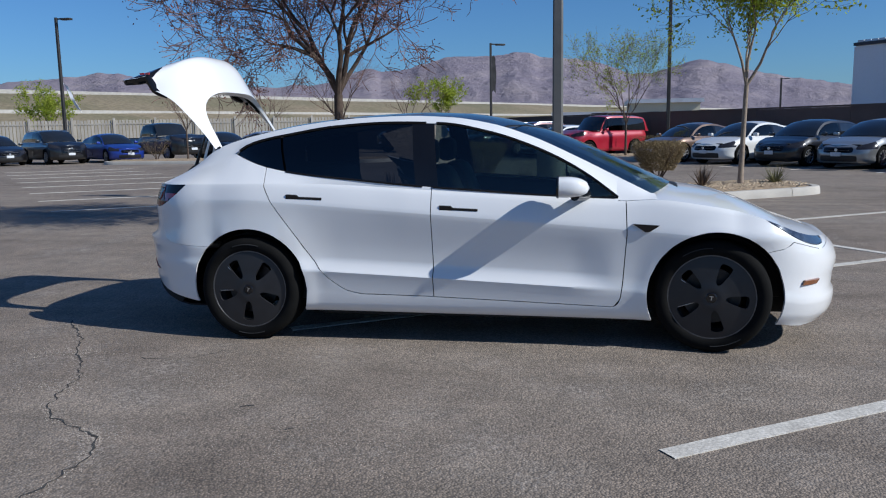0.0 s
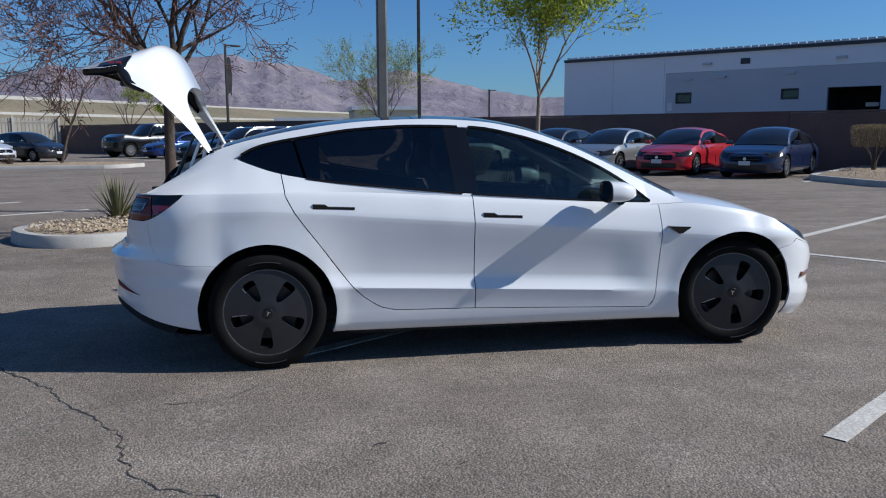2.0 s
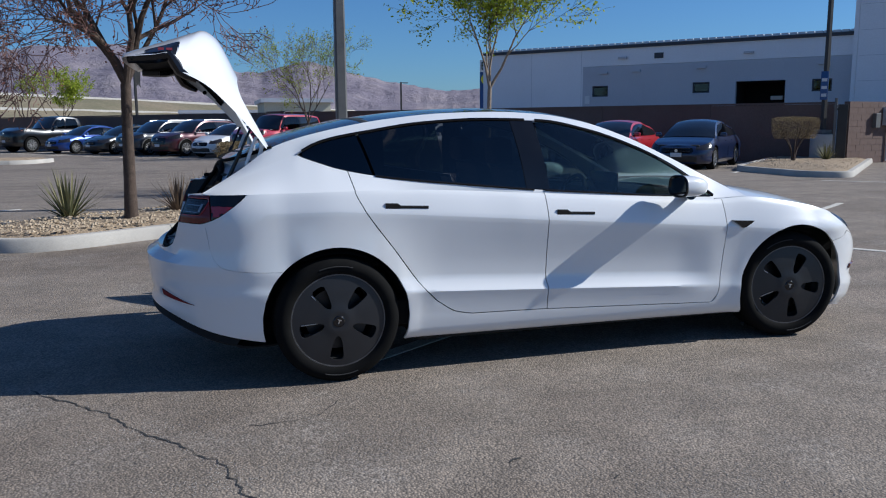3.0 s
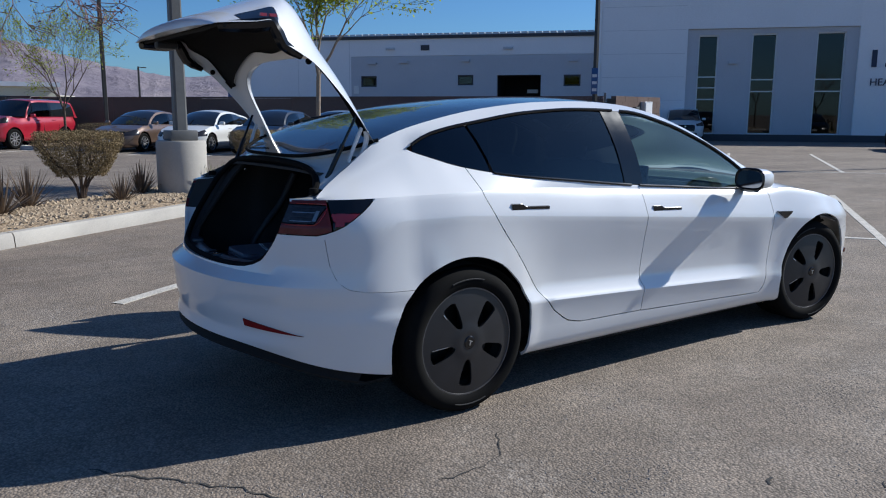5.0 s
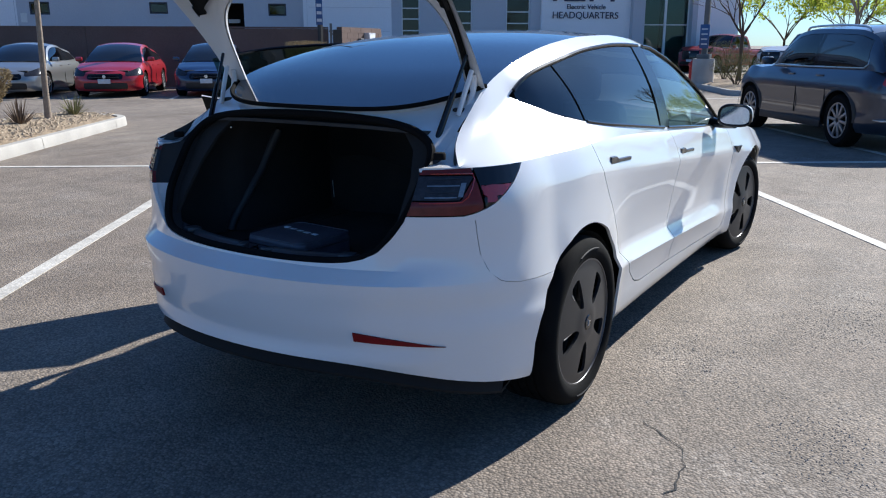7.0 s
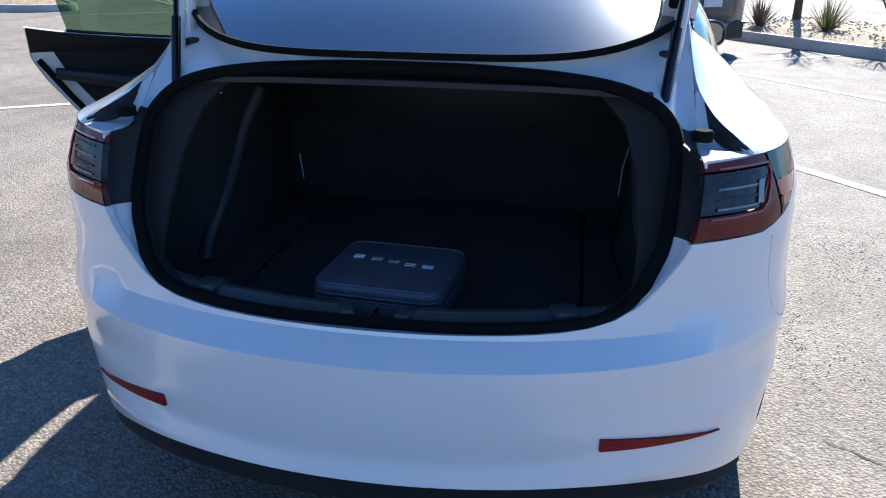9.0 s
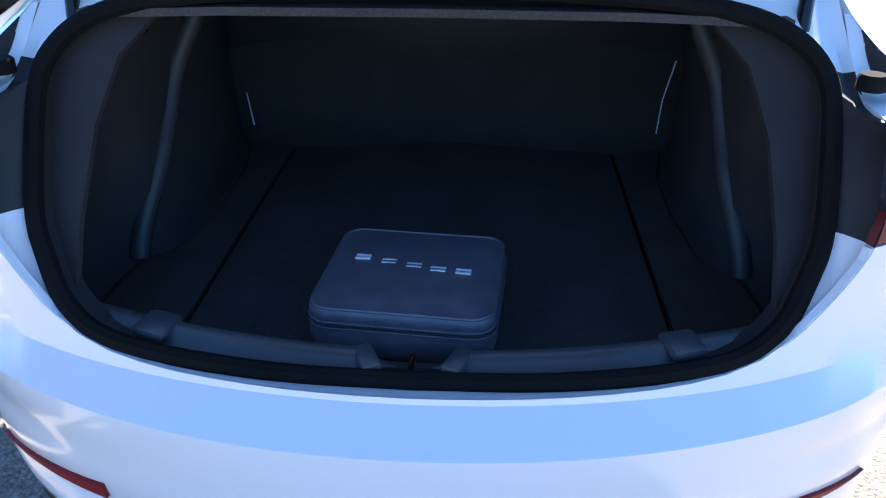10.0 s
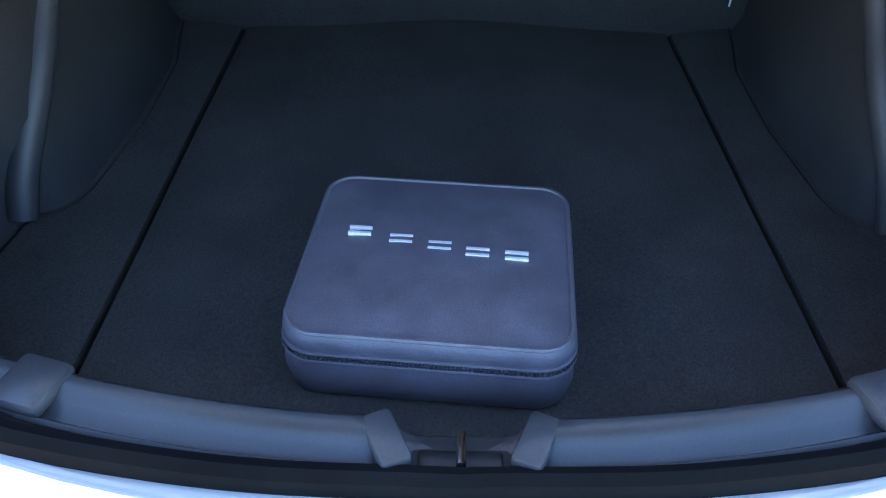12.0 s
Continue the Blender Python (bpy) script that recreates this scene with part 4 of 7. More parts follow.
def boot(car):
    """The boot: painted channel, rubber seal, lining, sill trim and floor."""
    def even(pts, n):
        """Points at even steps along a line."""
        run = [0.0]
        for a, b in zip(pts, pts[1:]):
            run.append(run[-1] + (b - a).length)
        return [Vector([float(np.interp(run[-1] * k / n, run, [p[j] for p in pts])) for j in range(3)]) for k in range(n + 1)]

    def ring(low, high):
        """A closed ring from a left lower line and a left upper line."""
        h = even(low, 40) + even(high, 40)[1:]
        return h + [Vector((p.x, -p.y, p.z)) for p in h[-2:0:-1]]

    seal_line = spline(SEAL, 5)
    low = max(range(len(seal_line)), key=lambda k: -abs(seal_line[k].z - 1.0))
    seal = ring(seal_line[: low + 1], seal_line[low:])
    rim = ring([Vector(tail_point(y, z, 0.0015)) for y, z in OPENING], spline(RIM, 5))
    mid = [a.lerp(b, 0.50) + Vector((0.010, 0, -0.004)) for a, b in zip(rim, seal)]
    channel = grid([rim, [a.lerp(b, 0.35) + Vector((0.008, 0, -0.004)) for a, b in zip(rim, mid)], mid, [a.lerp(b, 0.6) for a, b in zip(mid, seal)], seal], True)
    cheek = take(channel, lambda c: max(0.855 - c.z - 0.1 * (c.x + 2.2), c.z - 1.012 - 0.2 * (c.x + 2.1), 0.5 - abs(c.y), c.x + 2.0), 0.0)
    for sgn in (1, -1):
        part("cheek_panel", keep(cheek.copy(), lambda c: c.y * sgn > 0), BLACK, car, "black panel between the lamp and the boot seal")
    cheek.free()
    part("boot_channel", channel, WHITE, car, "white painted channel round the boot opening")
    bm = bmesh.new()
    tube(bm, [p + Vector((-0.002, 0, 0.007)) for p in seal], 0.0145, 8, closed=True)
    part("boot_seal", bm, RUBBER, car, "thick black rubber boot seal")
    # Lining walls from the seal inwards.
    inner = []
    for p in seal:
        inner.append(Vector((p.x + 0.05, p.y * 0.985, min(max(p.z, 0.66), 1.09))))
    part("opening_collar", grid([seal, inner], True), BLACK, car)
    for sgn in (1, -1):
        rows = []
        prof = [(-2.26, 0.50), (-2.20, 0.565), (-2.10, 0.595), (-1.95, 0.598), (-1.87, 0.590), (-1.845, 0.575), (-1.832, 0.555), (-1.815, 0.540), (-1.78, 0.530), (-1.6, 0.515), (-1.4, 0.52), (-1.28, 0.545), (-1.19, 0.56)]
        fore = curve((0.597, -2.235), (0.676, -2.235), (0.725, -2.20), (0.79, -2.155), (0.845, -2.115), (0.962, -2.03), (1.03, -1.985), (1.10, -1.95))
        for x, y in prof:
            row = []
            for dy, z in ((-0.02, 0.597), (-0.004, 0.625), (0.0, 0.70), (0.006, 0.82), (-0.002, 0.94), (-0.03, 1.03), (-0.10, 1.10)):
                row.append((max(x, fore(z)), sgn * (y + dy), z))
            rows.append(row)
        part("side_trim", grid(rows), SIDE_TRIM, car, "dark moulded boot side trim", solid=0.006)
        bm = bmesh.new()
        tube(bm, spline([(-1.862, sgn * 0.566, 0.605), (-1.835, sgn * 0.560, 0.66), (-1.77, sgn * 0.538, 0.76), (-1.71, sgn * 0.533, 0.83), (-1.66, sgn * 0.520, 0.92), (-1.63, sgn * 0.475, 1.02)], 5), [0.020] * 25 + [0.016], 10)
        part("pillar_moulding", bm, MOULD, car, "smooth grey plastic moulding in the boot side")
    part("parcel_shelf", grid([[(-1.99, y, 1.105 - 0.06 * abs(y) ** 3) for y in (-0.52, -0.3, 0, 0.3, 0.52)], [(-1.5, y, 1.075) for y in (-0.52, -0.3, 0, 0.3, 0.52)], [(-1.17, y, 1.02) for y in (-0.52, -0.3, 0, 0.3, 0.52)]]), CARPET, car, solid=0.01)
    rows = []
    for y in steps(-0.57, 0.57, 0.06):
        rows.append([(-1.215 + 0.02 * math.cos(y * 9), y, 0.59), (-1.20 + 0.012 * math.cos(y * 9), y, 0.8), (-1.16, y, 1.06)])
    part("seat_back", grid(rows), SEATBACK, car, "black carpeted seat back", solid=0.01)
    for y0, y1 in ((-0.57, -0.413), (-0.403, 0.403), (0.413, 0.57)):
        rows = []
        for x in steps(-2.245, -1.19, 0.04):
            rows.append([(x, y, 0.600 - (0.005 if abs(abs(y) - 0.408) < 0.008 else 0) + 0.003 * noise.noise((x * 3, y * 3, 0))) for y in steps(y0, y1, 0.05)])
        part("boot_floor", grid(rows), CARPET, car, "black carpet floor board", solid=0.02)
    # Sill trim, curved in plan.
    rows = []
    for y in steps(-0.50, 0.50, 0.02):
        dx = 0.055 * (y / 0.41) ** 2
        prof = [(-2.303, 0.668), (-2.301, 0.684), (-2.297, 0.687), (-2.294, 0.683), (-2.288, 0.684), (-2.280, 0.694), (-2.268, 0.700), (-2.256, 0.699), (-2.247, 0.690), (-2.241, 0.672), (-2.237, 0.64), (-2.233, 0.585)]
        if abs(y) < 0.066:
            prof = [(a, b if k < 1 else b - 0.024 * (1 - (abs(y) / 0.066) ** 6)) for k, (a, b) in enumerate(prof)]
        back = tail_point(abs(y), 0.69)[0] + 0.040
        rows.append([(max(a + dx * (0.3 + 0.7 * min(1, k / 5)), back + 0.004 * k), y, b + 0.012 * (y / 0.5) ** 2) for k, (a, b) in enumerate(prof)])
    part("sill_trim", grid(rows), TRIM, car, "dark ribbed plastic boot sill")
    for sgn in (1, -1):
        bm = bmesh.new()
        box(bm, -0.026, -0.014, -0.012, 0.030, 0.014, 0.010, 0.005, Matrix.Translation((-2.274, sgn * 0.062, 0.6905)) @ Matrix.Rotation(sgn * radians(24), 4, "Z"))
        part("latch_guide", bm, GUIDE, car)
        bm = bmesh.new()
        box(bm, -0.030, -0.026, -0.006, 0.026, 0.026, 0.012, 0.007, Matrix.Translation((-2.226, sgn * 0.372, 0.7005)) @ Matrix.Rotation(sgn * radians(-16), 4, "Z"))
        part("sill_pad", bm, GUIDE, car)
        bm = bmesh.new()
        top = 0.735 if sgn > 0 else 0.835
        tube(bm, [(-1.232, sgn * 0.512, 0.652), (-1.230, sgn * 0.517, (0.652 + top) / 2 - 0.004), (-1.226, sgn * (0.524 if sgn > 0 else 0.538), top)], 0.0018, 6)
        part("pull_cord", bm, LETTER, car, "pale seat release cord")
    bm = bmesh.new()
    tube(bm, [(-2.264, 0.0, 0.672), (-2.266, 0.0, 0.694), (-2.294, 0.0, 0.694), (-2.296, 0.0, 0.668)], 0.0045, 8)
    part("striker", bm, CHROME, car, "bright metal striker loop")
    part("latch_plate", one_box(-2.290, -0.036, 0.668, -2.270, 0.036, 0.679, 0.003), DARKMETAL, car)
    bm = bmesh.new()
    bmesh.ops.create_uvsphere(bm, u_segments=10, v_segments=6, radius=0.008)
    for v in bm.verts:
        v.co += Vector((-1.93, 0.45, 1.055))
    part("boot_lamp", bm, CHROME, car)


LID_PROFILE = [(-1.722, 1.236), (-1.772, 1.37), (-1.825, 1.50), (-1.878, 1.63), (-1.925, 1.74), (-1.965, 1.815), (-2.005, 1.855), (-2.04, 1.868), (-2.075, 1.858), (-2.13, 1.838), (-2.22, 1.808), (-2.33, 1.772), (-2.43, 1.738), (-2.452, 1.722), (-2.455, 1.70)]


def boot_lid(car):
    """The raised lid: skin with two arms beside the rear glass, lamps, dark lining, hinges and struts."""
    lid = new("boot_lid")
    lid.parent = car
    lid["label"] = "raised white boot lid with a dark felt lining"
    pr = [Vector((p.x, p.z)) for p in spline([(a, 0, b) for a, b in LID_PROFILE], 4)]
    sl = [0.0]
    for a, b in zip(pr, pr[1:]):
        sl.append(sl[-1] + (b - a).length)
    hw = curve((0.0, 0.602), (0.4, 0.612), (0.7, 0.618), (0.95, 0.605), (1.1, 0.57), (1.2, 0.54))
    n2 = []
    for k in range(len(pr)):
        t = (pr[min(k + 1, len(pr) - 1)] - pr[max(k - 1, 0)]).normalized()
        n2.append(Vector((t.y, -t.x)))
    ys = [j / 20 for j in range(-20, 21)]

    # The lid's side edge, to which the skin bends down from its middle profile.
    low_x = curve((0.0, -1.752), (0.144, -1.83), (0.284, -1.935), (0.424, -2.045), (0.544, -2.125), (0.63, -2.168), (0.687, -2.185), (0.724, -2.195), (0.76, -2.205), (0.82, -2.225), (0.914, -2.285), (1.03, -2.36), (1.14, -2.43), (1.2, -2.44))
    low_z = curve((0.0, 1.228), (0.144, 1.335), (0.284, 1.455), (0.424, 1.56), (0.544, 1.605), (0.63, 1.628), (0.687, 1.645), (0.724, 1.665), (0.76, 1.69), (0.82, 1.715), (0.914, 1.705), (1.03, 1.70), (1.14, 1.695), (1.2, 1.69))

    bend = curve((0.0, 8.0), (0.2, 6.5), (0.45, 3.6), (0.7, 3.2))

    def low(k, sgn):
        return Vector((low_x(sl[k]), sgn * (hw(sl[k]) + 0.012), low_z(sl[k])))

    def at(k, v, off):
        p = pr[k] + n2[k] * (0.012 * (1 - v * v) * min(1, sl[k] / 0.3) + off)
        w = abs(v) ** bend(sl[k])
        e = low(k, 1)
        return Vector((p.x + (e.x - p.x) * w, (hw(sl[k]) + 0.012) * v, p.y + (e.z - p.y) * w))

    def sheet(off, shrink=1.0):
        rows = [[at(k, v * shrink, off) for v in ys] for k in range(len(pr))]
        return grid(rows)

    ARCH_D, ARCH_Y, ARCH_N = 0.412, 0.543, 3.8

    def hole(c):
        # Clear of the rear glass: an arch between the arms, in the plane of the lid.
        d = (Vector((c.x, c.z)) - pr[0]).dot(Vector((-0.37, 0.93)))
        q = (max(d, 0) / ARCH_D) ** ARCH_N + (abs(c.y) / ARCH_Y) ** ARCH_N
        return (q ** (1 / ARCH_N) - 1) * 0.45

    def under(k, v, off):
        """The inner panel: along the skin in the middle, down to the side edge at the arms."""
        p = at(k, v * 0.985, -0.05 * (1 - abs(v) ** 5))
        return p + Vector((n2[k].x, 0, n2[k].y)) * off

    outer = sheet(0.0)
    inner = grid([[under(k, v, 0.0) for v in ys] for k in range(len(pr))])
    for b in (outer, inner):
        cut(b, hole)
        keep(b, lambda c: hole(c) > 0)
    reach = [(p - pr[0]).dot(Vector((-0.37, 0.93))) for p in pr if p.y < 1.80 and p.x > -2.0]
    arch = []
    for j in range(65):
        th = math.pi * j / 64
        cy, cs = math.cos(th), max(math.sin(th), 0.0)
        y = ARCH_Y * math.copysign(abs(cy) ** (2 / ARCH_N), cy)
        d = ARCH_D * cs ** (2 / ARCH_N)
        q = float(np.interp(d, reach, list(range(len(reach)))))
        k = min(int(q), len(reach) - 2)
        v = y / (hw(sl[k] + (sl[k + 1] - sl[k]) * (q - k)) + 0.012)
        arch.append(tuple(f(k, v, 0.0).lerp(f(k + 1, v, 0.0), q - k) for f in (at, under)))
    lamps = {}
    for sgn in (1, -1):
        lamps[sgn] = take(outer, lambda c: max(c.x + 2.165 + (1.76 - c.z) * 0.25, -2.33 - c.x, 1.705 - c.z, 0.50 - sgn * c.y), 0.002)
    part("lid_skin", outer, WHITE, lid, "white lid skin")
    part("lid_inner", inner, WHITE, lid, "white pressed inner panel")
    part("arch_edge", grid([[a for a, _ in arch], [b for _, b in arch]]), WHITE, lid)
    last = len(pr) - 1
    part("tail_edge", grid([[at(last, v, 0.0) for v in ys], [under(last, v, 0.0) for v in ys]]), WHITE, lid)
    for sgn in (1, -1):
        lamp = lamps[sgn]
        edge = grid([[at(k, sgn, 0.0) for k in range(len(pr))], [under(k, sgn, 0.0) for k in range(len(pr))]])
        part("lid_edge", edge, WHITE, lid)
        lb = part("lid_lamp", lamp, GLOSSBLACK, lid, "dark lamp in the lid with red marks", solid=0.008)
        bm = bmesh.new()
        for x in (-2.21, -2.25):
            box(bm, x - 0.014, sgn * 0.612 - 0.006, 1.728, x + 0.014, sgn * 0.612 + 0.006, 1.74)
        part("lamp_mark", bm, RED, lb)
    # Felt lining under the inner panel, scalloped round the arch.
    felt = grid([[under(k, v, -0.008) for v in ys] for k in range(len(pr))])
    f = lambda c: max(0.056 - 0.012 * math.cos(c.y * 14) - hole(c), abs(c.y) - 0.572 - 0.012 * math.cos(c.x * 26), -2.40 - c.x)
    cut(felt, f)
    keep(felt, lambda c: f(c) < 0)
    part("lid_lining", felt, LINER, lid, "dark brown-grey felt lining", solid=0.014)
    # Black water gutter along each rear corner.
    for sgn in (1, -1):
        bm = bmesh.new()
        tube(bm, [Vector((low_x(s) + 0.012, sgn * (hw(s) - 0.012 - 0.03 * max(0, s - 0.8)), low_z(s) - 0.012)) for s in (0.50, 0.58, 0.66, 0.74, 0.82, 0.92, 1.02, 1.12)], [0.012, 0.022, 0.026, 0.028, 0.03, 0.03, 0.026, 0.02], 8)
        part("lid_gutter", bm, GLOSSBLACK, lid, "black plastic water gutter")
    bm = one_box(-2.40, 0.30, 1.655, -2.30, 0.36, 1.69, 0.01)
    part("pull_grip", bm, BLACK, lid)
    for sgn in (1, -1):
        bm = bmesh.new()
        bmesh.ops.create_uvsphere(bm, u_segments=10, v_segments=6, radius=0.014, matrix=Matrix.Translation((-2.04, sgn * 0.575, 1.565)))
        part("rubber_plug", bm, RUBBER, lid)
    for sgn in (1, -1):
        near = lambda s: min(range(len(pr)), key=lambda k: abs(sl[k] - s))
        top = under(near(0.13), sgn * 0.955, -0.012)
        foot = Vector((-1.955, sgn * 0.545, 1.065))
        bm = bmesh.new()
        tube(bm, [foot, foot.lerp(top, 0.55)], 0.011, 10)
        tube(bm, [foot.lerp(top, 0.55), top], 0.0065, 8)
        part("gas_strut", bm, GLOSSBLACK, lid, "black gas strut")
        bm = bmesh.new()
        tube(bm, spline([(-1.775, sgn * 0.580, 1.275), (-1.772, sgn * 0.580, 1.24), (-1.785, sgn * 0.575, 1.19), (-1.81, sgn * 0.565, 1.14)], 4), 0.012, 8)
        tube(bm, spline([(-1.80, sgn * 0.588, 1.29), (-1.83, sgn * 0.580, 1.22), (-1.86, sgn * 0.570, 1.14)], 4), 0.009, 8)
        part("hinge_arm", bm, WHITE, lid, "white hinge arm")
        if sgn < 0:
            bm = bmesh.new()
            tube(bm, [under(near(s), sgn * 0.93, -0.012) for s in (0.38, 0.32, 0.26, 0.20, 0.14, 0.08, 0.03)], 0.012, 6)
            part("lid_harness", bm, RUBBER, lid, "black ribbed wiring sleeve")
        bm = bmesh.new()
        box(bm, -1.845, sgn * 0.555 - 0.02, 1.12, -1.775, sgn * 0.555 + 0.02, 1.165, 0.008)
        part("hinge_foot", bm, BLACK, lid)


def cabin(car):
    """Seats, dashboard and wheel seen dimly through the panes."""
    for sgn in (1, -1):
        st = new("front_seat")
        st.parent = car
        y = sgn * 0.36
        part("seat_cushion", one_box(-0.12, y - 0.25, 0.36, 0.42, y + 0.25, 0.56, 0.06), SEAT, st)
        bm = one_box(-0.10, y - 0.24, 0.50, 0.04, y + 0.24, 1.10, 0.06)
        for v in bm.verts:
            v.co.x -= (v.co.z - 0.5) * 0.42
        part("seat_back", bm, SEAT, st)
        bm = one_box(-0.40, y - 0.13, 1.10, -0.29, y + 0.13, 1.27, 0.04)
        part("head_rest", bm, SEAT, st)
    rs = new("rear_seat")
    rs.parent = car
    part("seat_cushion", one_box(-1.05, -0.62, 0.40, -0.55, 0.62, 0.60, 0.06), SEAT, rs)
    bm = one_box(-1.12, -0.60, 0.55, -0.98, 0.60, 1.08, 0.05)
    for v in bm.verts:
        v.co.x -= (v.co.z - 0.55) * 0.25
    part("seat_back", bm, SEAT, rs)
    part("cabin_floor", one_box(-1.1, -0.76, 0.30, 1.0, 0.76, 0.38), SHADE, car)
    bm = one_box(0.62, -0.74, 0.40, 1.06, 0.74, 0.90, 0.05)
    part("dashboard", bm, BLACK, car, "plain black dashboard")
    bm = bmesh.new()
    tube(bm, [(0.50 + 0.06 * math.sin(a), 0.36 + 0.185 * math.cos(a), 0.80 + 0.175 * math.sin(a)) for a in [2 * math.pi * k / 24 for k in range(24)]], 0.016, 8, closed=True)
    tube(bm, [(0.50, 0.19, 0.80), (0.54, 0.36, 0.79), (0.50, 0.53, 0.80)], 0.018, 6)
    tube(bm, [(0.53, 0.36, 0.79), (0.75, 0.36, 0.74)], 0.03, 6)
    part("steering_wheel", bm, BLACK, car)
    part("screen", one_box(0.56, -0.19, 0.80, 0.58, 0.19, 1.02, 0.004), GLOSSBLACK, car)
    for sgn in (1, -1):
        bm = grid(span(lambda x: (x, sgn * 0.70, 0.58), lambda x: (x, sgn * (TOP_Y(x) - 0.03), TOP_Z(x) - 0.01), steps(-1.55, -1.12, 0.06), 4))
        part("pillar_trim", bm, SHADE, car)


CAR = white_sedan()


def charging_bag():
    bag = thing("storage_bag", "charcoal zipped storage bag standing on the boot carpet", "bag", m=pose(-2.024, 0.023, 0.6025, 0, 0, -4.6))
    L, W = 0.272, 0.288
    def ring(z, dx, r=0.035):
        out = []
        for cx, cy, a0 in ((L / 2 - r, W / 2 - r, 0), (-L / 2 + r, W / 2 - r, 90), (-L / 2 + r, -W / 2 + r, 180), (L / 2 - r, -W / 2 + r, 270)):
            for k in range(7):
                a = radians(a0 + 15 * k)
                out.append(Vector((cx + (r + dx) * math.cos(a), cy + (r + dx) * math.sin(a), z)))
        return out
    part("bag_body", grid([[Vector((0, 0, 0))] * 28, ring(0, -0.006), ring(0.008, 0), ring(0.03, 0.004), ring(0.058, 0.002), ring(0.062, -0.001)], True), BAG, bag)
    top = [ring(0.062, -0.001), ring(0.07, 0.002), ring(0.082, 0.001), ring(0.089, -0.005)]
    for f in (0.85, 0.6, 0.3, 0.0):
        top.append([Vector((p.x * f, p.y * f, 0.0905 + 0.006 * (1 - f * f) + 0.0015 * noise.noise((p.x * f * 12, p.y * f * 12, 3)))) for p in ring(0, -0.008)])
    part("bag_lid", grid(top, True), BAG, bag)
    for z, d, r, mt in ((0.0885, -0.003, 0.0028, TRIM), (0.066, 0.002, 0.0022, TRIM), (0.057, 0.003, 0.0022, TRIM)):
        bm = bmesh.new()
        tube(bm, ring(z, d), r, 6, closed=True)
        part("piping", bm, BAG, bag)
    bm = bmesh.new()
    for p, q in zip(ring(0.0615, 0.0035), ring(0.0615, 0.0035)[1:]):
        n = max(1, int((q - p).length / 0.004))
        for k in range(n):
            c = p.lerp(q, k / n)
            box(bm, c.x - 0.001, c.y - 0.001, c.z - 0.002, c.x + 0.001, c.y + 0.001, c.z + 0.002)
    part("zip_teeth", bm, TRIM, bag)
    # The maker's mark as plain bars.
    inv = bag.matrix_world.inverted()
    for x, y in ((-1.995, 0.109), (-2.009, 0.0635), (-2.020, 0.0215), (-2.030, -0.019), (-2.035, -0.0605)):
        c = inv @ Vector((x, y, 0.7))
        for dx in (0.005, -0.005):
            part("print_bar", one_box(c.x + dx - 0.0017, c.y - 0.0125, 0.0915, c.x + dx + 0.0017, c.y + 0.0125, 0.0972), LETTER, bag, "plain pale silver bar")
    return bag


charging_bag()


# ---- materials of the place ----
GRAVEL = surface("tan_gravel", (0.38, 0.285, 0.185), (0.27, 0.20, 0.13), 0.25, 0.03, 0.9, grain=0.45, relief=0.9, depth=0.03, world_space=True)
GRIT = surface("pale_grit", (0.26, 0.225, 0.19), (0.40, 0.355, 0.31), 0.03, 0.004, 0.9, relief=0, world_space=True)
STONE = surface("tan_stone", (0.34, 0.25, 0.16), (0.48, 0.385, 0.27), 0.05, 0.01, 0.9, relief=0.3)
WALLBROWN = surface("brown_block", (0.13, 0.085, 0.07), (0.16, 0.108, 0.09), 1.2, 0.04, 0.9, grain=0.15, relief=0.4, depth=0.01, world_space=True)
CAPBROWN = surface("brown_cap", (0.13, 0.09, 0.075), (0.15, 0.105, 0.09), 1.0, 0.03, 0.9, world_space=True)
PANEL_LIGHT = surface("light_grey_panel", (0.83, 0.835, 0.85), (0.79, 0.795, 0.81), 3.0, 0.05, 0.7, grain=0.05, relief=0.15, world_space=True)
PANEL_WHITE = surface("white_panel", (0.86, 0.86, 0.87), (0.82, 0.82, 0.83), 3.0, 0.05, 0.7, grain=0.04, relief=0.15, world_space=True)
PANEL_GREY = surface("blue_grey_panel", (0.52, 0.535, 0.57), (0.48, 0.495, 0.53), 3.0, 0.05, 0.7, grain=0.06, relief=0.15, world_space=True)
PANEL_DARK = surface("dark_plinth", (0.045, 0.05, 0.06), (0.055, 0.06, 0.07), 1.0, 0.05, 0.7, relief=0.1)
COPING = surface("roof_coping", (0.62, 0.63, 0.66), (0.52, 0.53, 0.56), 1.0, 0.05, 0.45, metal=0.4, relief=0)
WINFRAME = surface("white_window_frame", (0.72, 0.73, 0.72), (0.66, 0.67, 0.66), 0.5, 0.02, 0.5, relief=0)
WINGLASS = tinted_glass("window_glass", (0.16, 0.20, 0.19))
SHOPGLASS = tinted_glass("showroom_glass", (0.42, 0.55, 0.52))
# Pale teal imitates the lit showroom and the reflections in its glass.
ROOMLIGHT = surface("lit_room_wall", (0.62, 0.68, 0.66), (0.50, 0.60, 0.60), 1.5, 0.1, 0.8, relief=0)
# Near-black walls put the shade of unlit rooms into the colour.
ROOMSHADE = surface("shade_dark_interior", (0.010, 0.010, 0.011), (0.016, 0.016, 0.017), 0.5, 0.05, 0.9, relief=0)
# Yellow-green tone puts the rooms' indoor light into the wall colour.
ROOMGREEN = surface("indoor_lit_wall", (0.10, 0.12, 0.08), (0.20, 0.21, 0.10), 0.8, 0.1, 0.8, relief=0)
